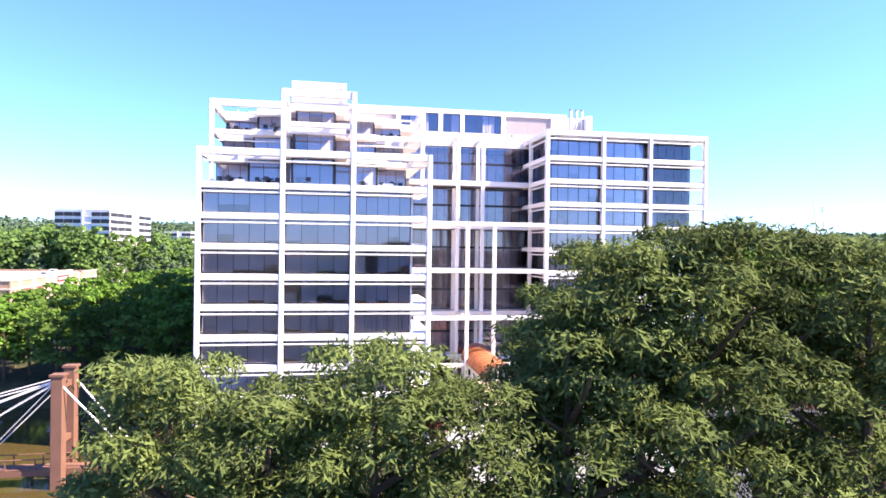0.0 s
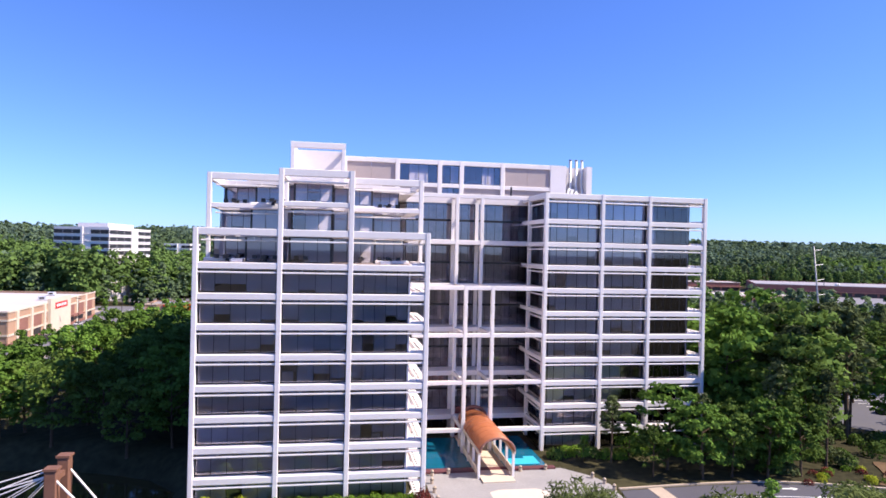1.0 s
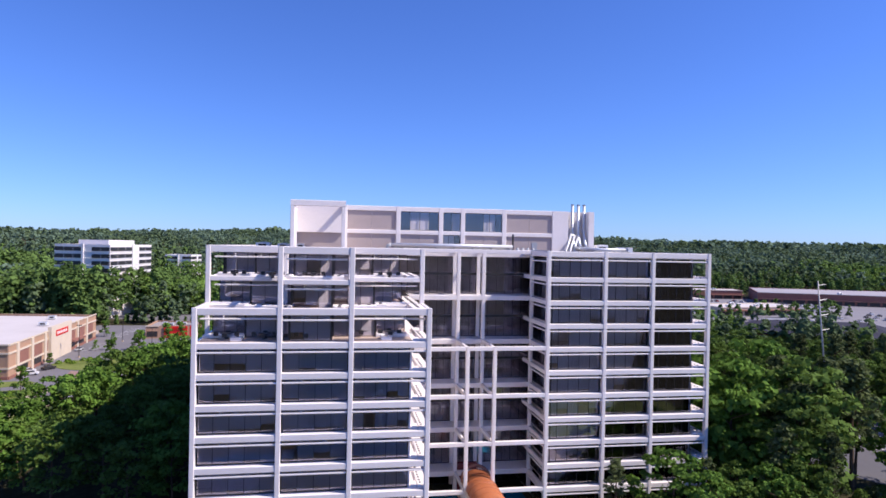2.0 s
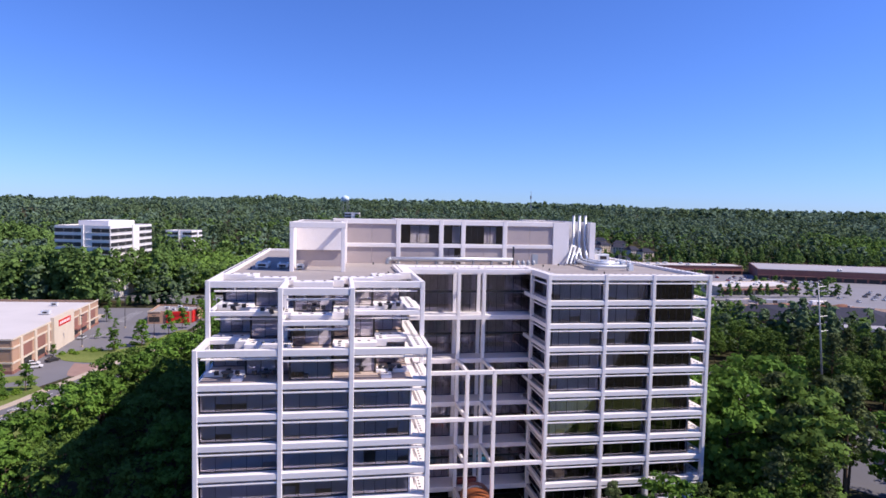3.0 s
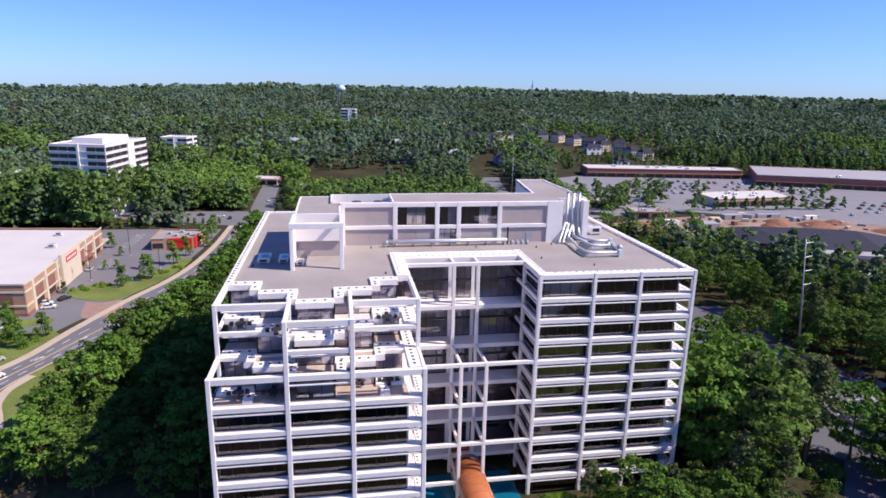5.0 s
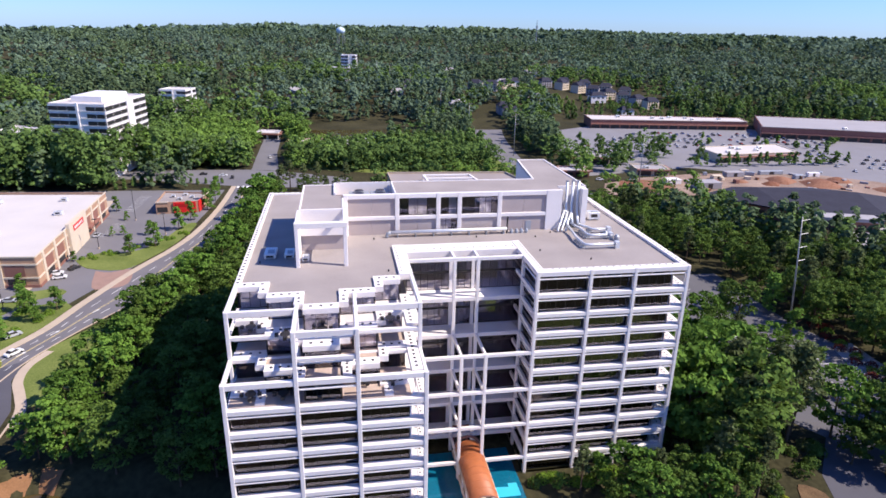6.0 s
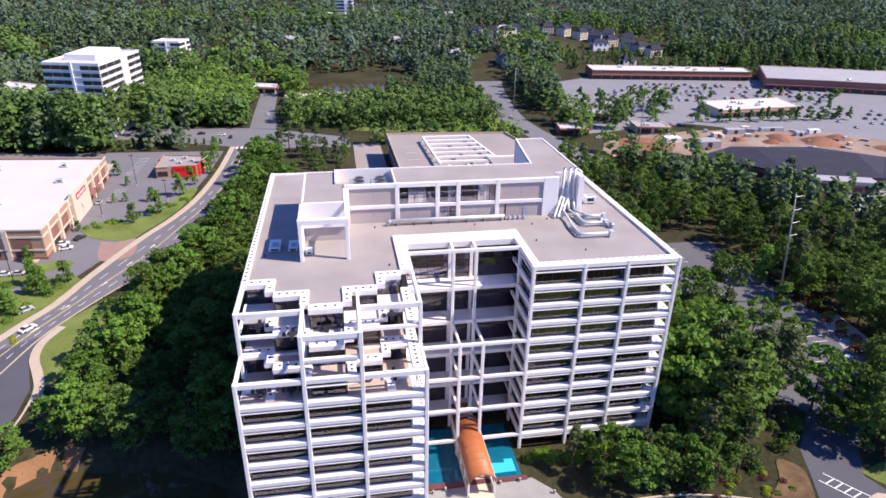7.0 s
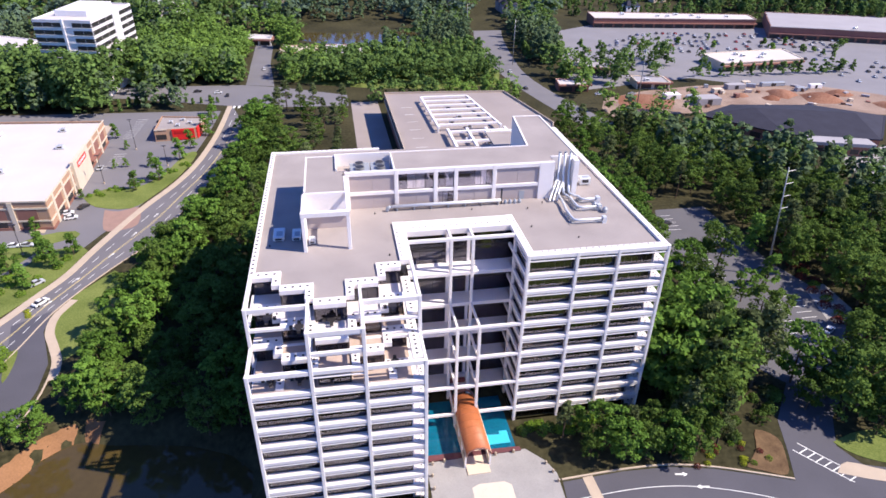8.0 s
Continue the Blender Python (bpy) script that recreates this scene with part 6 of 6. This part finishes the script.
for i, (x, y, w, d, h) in enumerate(((240, 345, 12, 5, 3), (224, 338, 6, 4, 2.6), (268, 348, 16, 3, 2.4), (292, 340, 8, 3, 2.6), (205, 318, 14, 9, 4), (252, 352, 5, 3, 2.5), (278, 335, 6, 3, 2.5), (190, 330, 9, 6, 3))):
    c = thing("site_container", x, y, 0, "weathered steel container on the building site", "container", "site containers")
    part("box", Geo().bar(-w / 2, w / 2, -d / 2, d / 2, 0.15, h, 0.06), (ROOFG, STUCCO, MACHINE, WHITE2)[i % 4], c, at="base")
    part("skid", Geo().box(-w / 2 + 0.2, w / 2 - 0.2, -d / 2 + 0.3, d / 2 - 0.3, 0, 0.15), FRAME, c, at="base")
    part("door", Geo().box(-w * 0.1, w * 0.1, -d / 2 - 0.05, -d / 2 + 0.02, 0.3, h * 0.85), FRAME, c, at="base")


for i in range(30):
    x, y = rng.uniform(200, 318), rng.uniform(302, 350)
    w, d, h = rng.uniform(1.5, 6), rng.uniform(1.2, 3), rng.uniform(0.6, 2.4)
    c = thing("material_stack", x, y, 0.04, "stack of building materials on bare soil", "stack", "material stacks")
    part("load", Geo().bar(-w / 2, w / 2, -d / 2, d / 2, 0.12, h, 0.05), (WOOD, ROOFG, STUCCO, BRICK2, MACHINE)[i % 5], c, at="base")
    part("pallet", Geo().box(-w / 2, w / 2, -d / 2, d / 2, 0, 0.12), BARK, c, at="base")
    c.rotation_euler = (0, 0, rng.uniform(0, 3))


# ---- poles and lamps ----
def power_pole(x, y, top, arms=4, lean=0.0):
    p = thing("power_pole", x, y, land(x, y), "tall grey steel power pole with crossarms", "power pole", "power poles")
    part("shaft", Geo().tube([(0, 0, -1), (lean * 0.5, 0, top * 0.5), (lean, 0, top)], [0.30, 0.24, 0.14], 10), STEEL, p, at="base", smooth=True)
    for i in range(arms):
        z = top - 1.2 - i * top * 0.11
        s = 1 if i % 2 or i == 0 else 1
        a = part("arm", Geo().tube([(lean * z / top, 0, z), (lean * z / top + s * 2.4, 0, z + 0.35)], [0.16, 0.09], 6), STEEL, p, at="base")
        part("insulator", Geo().tube([(lean * z / top + s * 2.35, 0, z + 0.3), (lean * z / top + s * 2.35, 0, z - 1.3)], 0.09, 6), FRAME, a, at="base")


power_pole(126.5, 144, 36.5, 4, -4.0)
power_pole(163, 318, 30, 3)
power_pole(118, 420, 30, 3)
power_pole(106, 520, 26, 3)
power_pole(96, 610, 26, 3)
power_pole(76, 700, 26, 2)
power_pole(62, 800, 26, 2)
power_pole(52, 900, 28, 2)
for x, y, h in ((-99, 246, 12), (-96, 284, 14), (-108, 190, 11), (-118, 226, 9), (-78, 262, 9)):
    l = thing("street_lamp", x, y, 0, "slim dark car park lamp with a flat head", "street lamp", "car park lamps")
    part("pole", Geo().tube([(0, 0, 0), (0, 0, h)], [0.14, 0.09], 8), FRAME, l, at="base")
    part("head", Geo().box(-0.9, 0.9, -0.3, 0.3, h, h + 0.2), FRAME, l, at="base")
    part("footing", Geo().tube([(0, 0, -0.1), (0, 0, 0.7)], 0.35, 10), CONCRETE, l, at="base")


# ---- cars ----
def car_kit(name, colour, label):
    c = thing(name, 0, 0, 0, label, "car", "parked cars")
    body = Geo()
    prof = [(-2.2, 0.35), (-2.25, 0.75), (-2.1, 0.95), (-1.2, 1.02), (1.2, 1.0), (2.1, 0.85), (2.25, 0.6), (2.2, 0.35)]
    body.put([(x, y, z) for y in (-0.9, 0.9) for x, z in prof], [tuple(range(8)), tuple(range(15, 7, -1))] + [(i, 8 + i, 8 + (i + 1) % 8, (i + 1) % 8) for i in range(8)])
    part("body", body, colour, c, at="base")
    cab = [(-1.65, 0.99, 0.8), (-1.0, 1.48, 0.66), (0.35, 1.5, 0.66), (1.15, 0.99, 0.8)]
    part("cabin", Geo().put([(x, s * w, z) for s in (-1, 1) for x, z, w in cab], [(0, 1, 2, 3), (7, 6, 5, 4), (0, 4, 5, 1), (1, 5, 6, 2), (2, 6, 7, 3), (3, 7, 4, 0)]), FRAME, c, at="base")
    part("roof_panel", Geo().box(-0.98, 0.36, -0.64, 0.64, 1.49, 1.54), colour, c, at="base")
    for x in (-1.4, 1.4):
        for y in (-0.8, 0.8):
            part("wheel", Geo().tube([(x, y - 0.12, 0.33), (x, y + 0.12, 0.33)], 0.33, 10), FRAME, c, at="base")
    return c


def paint(n, c):
    return surface(n, c, 0.25, 0.05, 1.0, 6.0, 0.0, spec=0.6)


CARS = [car_kit("car", paint("white_car", (0.75, 0.75, 0.75)), "parked white saloon car on asphalt"), car_kit("car", paint("silver_car", (0.45, 0.46, 0.48)), "parked silver saloon car on asphalt"),
        car_kit("car", paint("black_car", (0.03, 0.03, 0.035)), "parked black saloon car on asphalt"), car_kit("car", paint("red_car", (0.40, 0.03, 0.03)), "parked red saloon car on asphalt"), car_kit("car", paint("blue_car", (0.06, 0.10, 0.25)), "parked dark blue saloon car")]
car_used = [0] * len(CARS)


def park(x, y, a, i=None):
    i = rng.choice((0, 0, 1, 1, 2, 2, 3, 4)) if i is None else i
    m = pose(x, y, 0.05, 0, 0, a)
    if car_used[i]:
        copy_thing(CARS[i], m)
    else:
        CARS[i].matrix_basis = m
    car_used[i] += 1


for x, y, a, i in ((-104, 219, 20, 0), (-101.5, 215, 15, 0), (-100, 224, 60, 2), (-107, 236, 85, 2), (-108, 243, 85, 2), (-105, 262, 90, 1), (-118, 186, 90, 2), (-119, 180, 90, 0), (-113, 196, 0, 0), (-109, 196, 0, 1), (-88, 322, 0, 4), (-93, 322, 0, 2), (-72, 372, 5, 0), (-84, 376, 5, 2), (-66, 366, 95, 2), (-50, 425, 95, 0), (-92, 160, 58, 0), (-97, 171, 45, 1), (118, 128, 20, 0), (113, 112, 30, 2), (125, 114, 30, 0), (110, 180, 10, 2), (114, 440, 85, 2), (111, 400, 85, 0), (122, 470, 80, 1), (110, 360, 95, 2), (150, 342, 0, 0), (170, 340, 0, 1), (156, 338, 0, 2), (184, 376, 0, 0), (190, 372, 90, 3), (60, 302, 90, 2), (75, 300, 90, 0), (243, 226, 0, 2), (248, 220, 0, 0), (238, 214, 0, 1), (255, 232, 0, 3)):
    park(x, y, a, i)
for row in range(9):
    for j in range(34):
        x, y = 188 + j * 5.4 + row * 9, 455 - j * 0.8 + row * 9.0 - row * row * 0.2
        if rng.random() < 0.38 and y < 528 and not inside(x, y, [(250, 380), (326, 384), (330, 426), (250, 420)]):
            park(x, y, 80 + rng.uniform(-4, 4))
for row in range(6):
    for j in range(16):
        x, y = 332 + j * 6.5, 430 - row * 16 - j * 2.4
        if rng.random() < 0.4:
            park(x, y, 70 + rng.uniform(-4, 4))

# ---- entrance canopy ----
canopy = thing("entrance_canopy", 19, 91, 0, "copper barrel-vaulted canopy over the bridge to the entrance", "canopy")
cx0, cx1, cy0, cy1 = 16.5, 21.7, 83.2, 99.2
arc = [(math.cos(math.pi * i / 12), math.sin(math.pi * i / 12)) for i in range(13)]
mx, hw = (cx0 + cx1) / 2, (cx1 - cx0) / 2
v = [(mx - hw * c * f, y, 4.1 + 2.0 * s * f) for f in (1.0, 0.95) for y in (cy0, cy1) for c, s in arc]
f = []
for i in range(12):
    f += [(i, i + 1, 14 + i, 13 + i), (26 + i, 39 + i, 40 + i, 27 + i), (i, 26 + i, 27 + i, i + 1), (13 + i, 14 + i, 40 + i, 39 + i)]
f += [(0, 13, 39, 26), (12, 38, 51, 25)]
part("vault", Geo().put(v, f), COPPER, canopy, "orange copper barrel vault", smooth=True)
for i in range(9):
    y = cy0 + 0.2 + i * (cy1 - cy0 - 0.4) / 8
    part("seam", Geo().tube([(mx - (hw + 0.02) * c, y, 4.1 + 2.03 * s) for c, s in arc], 0.05, 5), COPPER, canopy)
part("end_arch", Geo().tube([(mx - hw * c, cy0 - 0.1, 4.1 + 2.0 * s) for c, s in arc], 0.16, 6), BRICK2, canopy)
part("end_arch", Geo().tube([(mx - hw * 0.9 * c, cy1 + 0.6, 4.3 + 2.2 * s) for c, s in arc], 0.3, 6), BRICK2, canopy)
for x in (cx0, cx1):
    part("side_beam", Geo().bar(x - 0.18, x + 0.18, cy0, cy1, 3.7, 4.15), STUCCO, canopy)
    part("balustrade", Geo().bar(x - 0.14, x + 0.14, cy0 + 0.6, cy1, 0.35, 1.45), STUCCO, canopy)
    for i in range(5):
        y = cy0 + 0.5 + i * 3.7
        part("post", Geo().box(x - 0.17, x + 0.17, y, y + 0.34, 0, 3.72), WHITE, canopy)
part("walkway", Geo().box(cx0 + 0.2, cx1 - 0.2, cy0 - 1.5, 104, 0.1, 0.34), STUCCO, canopy)
for x, y in ((12.4, 86.0), (23.5, 86.1), (27.5, 86.2), (9.9, 85.6), (33.4, 82.2), (34.2, 79.8), (34.6, 77.4), (9.4, 82.6), (9.3, 79.4), (9.2, 76.2), (9.3, 73.1)):
    b = thing("bollard", x, y, 0.1, "short pale concrete bollard at the forecourt edge", "bollard", "forecourt bollards")
    part("post", Geo().tube([(0, 0, 0), (0, 0, 0.75), (0, 0, 0.9)], [0.26, 0.26, 0.12], 10), CONCRETE, b, at="base")
    part("collar", Geo().tube([(0, 0, 0.55), (0, 0, 0.65)], 0.29, 10), FRAME, b, at="base")
door = thing("entrance_portal", 18.8, 104.6, 0, "dark red entrance portal at the end of the canopy", "entrance")
part("frame", Geo().box(16.98, 20.52, 105.3, 105.6, 0.1, 5.2).box(16.98, 20.52, 104.6, 105.28, 4.7, 5.2), surface("dark_red_metal", (0.22, 0.05, 0.045), 0.5), door)
part("door_leaf", Geo().box(17.5, 18.7, 105.18, 105.28, 0.34, 2.6), FRAME, door)
part("door_leaf", Geo().box(18.8, 20.0, 105.18, 105.28, 0.34, 2.6), FRAME, door)

# ---- footbridge over the lake ----
bridge = thing("footbridge", -45, 70, -5, "brown timber suspension footbridge with white cables over the lake", "footbridge")
BX = -34.4
for y0 in (68.0, 71.2):
    post = part("tower_post", Geo().post(BX - 0.6, BX + 0.6, y0, y0 + 1.15, -5.5, 8.7 + (y0 - 68) * 0.12), WOOD, bridge)
    part("cap", Geo().box(BX - 0.72, BX + 0.72, y0 - 0.1, y0 + 1.25, 8.7 + (y0 - 68) * 0.12, 8.95 + (y0 - 68) * 0.12), WOOD, post)
for z in (1.2, 7.2):
    part("cross_beam", Geo().box(BX - 0.3, BX + 0.3, 69.17, 71.18, z, z + 0.6), WOOD, bridge)
for i in range(70):
    x = -80 + i * 0.83
    ob = part("plank", Geo().box(x, x + 0.78, 69.2, 71.15, -1.72 + 0.02 * (i % 2), -1.6 + 0.02 * (i % 2)), WOOD, bridge)
for y in (69.15, 71.1):
    part("stringer", Geo().box(-80, -22, y, y + 0.1, -2.3, -1.75), WOOD, bridge)
    part("handrail", Geo().tube([(-80, y + 0.05, -0.5), (-22, y + 0.05, -0.5)], 0.07, 6), WOOD, bridge)
    for i in range(20):
        x = -79 + i * 3.0
        part("baluster", Geo().box(x, x + 0.12, y + 0.02, y + 0.1, -1.75, -0.5), WOOD, bridge)
    top = (BX, y + (-0.9 if y < 70 else 0.9), 8.2)
    part("cable", Geo().tube([top, (-25.4, y, -2.4)], 0.12, 6), WHITE2, bridge)
    for n, (x, z) in enumerate(((-66, -0.4), (-57, -0.6), (-49, -0.8), (-43, -1.0))):
        part("stay", Geo().tube([top, (x, y, z)], 0.05 if n > 1 else 0.07, 5), WHITE2, bridge)
part("abutment", Geo().box(-26.2, -22.6, 67.6, 72.6, -5, -1.9), CONCRETE, bridge)
for x in (-56, -74):
    part("pile", Geo().tube([(x, 69.4, -6.5), (x, 69.4, -2.3)], 0.25, 8).tube([(x, 70.9, -6.5), (x, 70.9, -2.3)], 0.25, 8), WOOD, bridge)


# ---- shrubs ----
def shrub(x, y, r, h, material, label, n=420, leaf=0.26, name="shrub"):
    s = thing(name, x, y, land(x, y) + 0.1, label, "shrub", "garden shrubs")
    d = nrng.normal(size=(n, 3))
    d /= np.linalg.norm(d, axis=1, keepdims=True)
    d[:, 2] = np.abs(d[:, 2]) * 1.0 - 0.12
    lump = 1 + 0.16 * np.sin(5 * np.arctan2(d[:, 1], d[:, 0]) + x) * np.cos(4 * d[:, 2] + y)
    c = d * np.array([r, r, h]) * (nrng.uniform(0.78, 1.04, n) * lump)[:, None] + np.array([0, 0, 0.15 * h])
    part("foliage", leaf_mesh("foliage", c, d + nrng.normal(size=(n, 3)) * 0.4, leaf, material), material, s, at="base")
    part("stem", Geo().tube([(0, 0, -0.2), (0, 0, h * 0.6)], [0.09, 0.03], 6), BARK, s, at="base")
    return s


for x, y in ((-19.9, 75.2), (-15.6, 75.0)):
    shrub(x, y, 1.35, 2.1, SHRUBY, "yellow-green clipped round shrub at the building's foot", 900)
for x, y in ((-8.6, 75.2), (-4.2, 75.3), (0.8, 75.4), (-9.2, 66.0), (-4.4, 66.1), (0.6, 66.0), (-20.0, 67.4), (-16.0, 66.2)):
    shrub(x, y, 1.25, 1.7, SHRUB if y > 70 or x > -12 else SHRUBY, "green clipped round shrub along the garden path", 700)
shrub(7.0, 74.6, 1.4, 2.3, SHRUBR, "dark maroon round shrub beside the forecourt", 800)
shrub(7.6, 70.6, 1.1, 1.6, SHRUBR, "dark maroon round shrub beside the forecourt", 600)
shrub(-24.2, 72.6, 1.9, 2.4, SHRUBR, "large maroon shrub at the lake edge", 900)
for i in range(13):
    shrub(-13.0 + i * 1.55, 76.1, 1.2, 1.3, SHRUB, "low green hedge plant along the facade", 420)
for i in range(14):
    shrub(31.0 + i * 2.1, 91.5 + 1.2 * math.sin(i), 1.5, 1.5, SHRUB if i % 3 else LEAF_A, "green shrub in the bed beside the building", 420, 0.34)
for i in range(20):
    x, y = rng.uniform(62, 83), rng.uniform(74, 82)
    if inside(x, y, APP):
        continue
    shrub(x, y, 0.8, 0.7, (SHRUBR, SHRUB, SHRUBY)[i % 3], "low flowering plant in a mulch bed", 180, 0.22)
for i in range(22):
    t = i / 21
    x, y = -103 + t * 32, 234 + 30 * t + 3 * math.sin(i * 1.7)
    shrub(x + 2, y - 4 * math.sin(t * 3), 1.2, 1.1, SHRUB, "low green hedge plant on the car park verge", 160, 0.4)
for i in range(16):
    x, y = rng.uniform(-110, -92), rng.uniform(165, 192)
    if inside(x, y, KEEP_OUT[1]):
        continue
    shrub(x, y, 1.6, 1.5, SHRUB if i % 4 else LEAF_A, "green shrub on the grass verge", 220, 0.4)
for i in range(26):
    a = i / 25
    x, y = 120 + 14 * a + 2 * math.sin(i * 2.1), 98 + 62 * a
    shrub(x + 8, y, 1.8, 1.6, SHRUBR if i % 3 else SHRUB, "dense shrub between parking rows", 220, 0.42)

for i in range(64):
    x, y = rng.uniform(56, 98), rng.uniform(79.5, 104)
    if inside(x, y, APP) or inside(x, y, KEEP_OUT[9]) or (x > 70 and y < 82) or (x < 62 and y > 90):
        continue
    shrub(x, y, rng.uniform(1.3, 2.3), rng.uniform(1.2, 2.6), LEAF_A if i % 3 else LEAF_P, "dark green undergrowth beneath the trees", 260, 0.5, "bush")

for x, y, r, m in ((45.2, 65.8, 0.9, SHRUBY), (47.0, 66.6, 0.9, SHRUBY), (49.2, 66.2, 1.1, SHRUBR), (51.2, 66.5, 1.1, SHRUBR), (53.4, 66.3, 1.0, SHRUBR), (55.8, 66.2, 0.9, SHRUBY), (58.0, 65.6, 0.9, SHRUBY)):
    shrub(x, y, r, 0.7, m, "low flowering shrub at the edge of the loop lawn", 200, 0.26)

for x, y in ((-94.6, 156.6), (-93.8, 155.2), (-93.1, 153.8)):
    shrub(x, y, 0.9, 0.45, SHRUBY, "low yellow flowering plant on the drive's island", 240, 0.22)
for x, y, r in ((-93.0, 136.0, 2.4), (-91.4, 131.0, 2.0)):
    shrub(x, y, r, 3.6, SHRUB, "bright green bushy young tree on the traffic island", 900, 0.4)

# ---- terrace furniture ----
def terrace_table(x, y, z, label):
    t = thing("terrace_table", x, y, z, label, "table", "terrace tables")
    part("top", Geo().tube([(0, 0, 0.72), (0, 0, 0.77)], 0.85, 14), FRAME, t, at="base")
    part("pedestal", Geo().tube([(0, 0, 0), (0, 0, 0.72)], [0.3, 0.08], 8), FRAME, t, at="base")
    for a in range(4):
        c, s = math.cos(a * 1.57), math.sin(a * 1.57)
        part("seat", Geo().box(1.3 * c - 0.28, 1.3 * c + 0.28, 1.3 * s - 0.28, 1.3 * s + 0.28, 0.4, 0.9), FRAME, t, at="base")


for x, y, k in ((-8, 85.6, 1), (-13.5, 84.3, 1), (-1.4, 82.5, 2), (-8.6, 79.6, 2), (-18.8, 80.5, 2), (-14, 80.2, 2), (2.5, 82.0, 2), (-19, 87.5, 1), (2.8, 88.0, 1)):
    terrace_table(x, y, Z(k) + 0.0 if k < 2 else Z(3) + 0.06, "dark round terrace table with four seats")
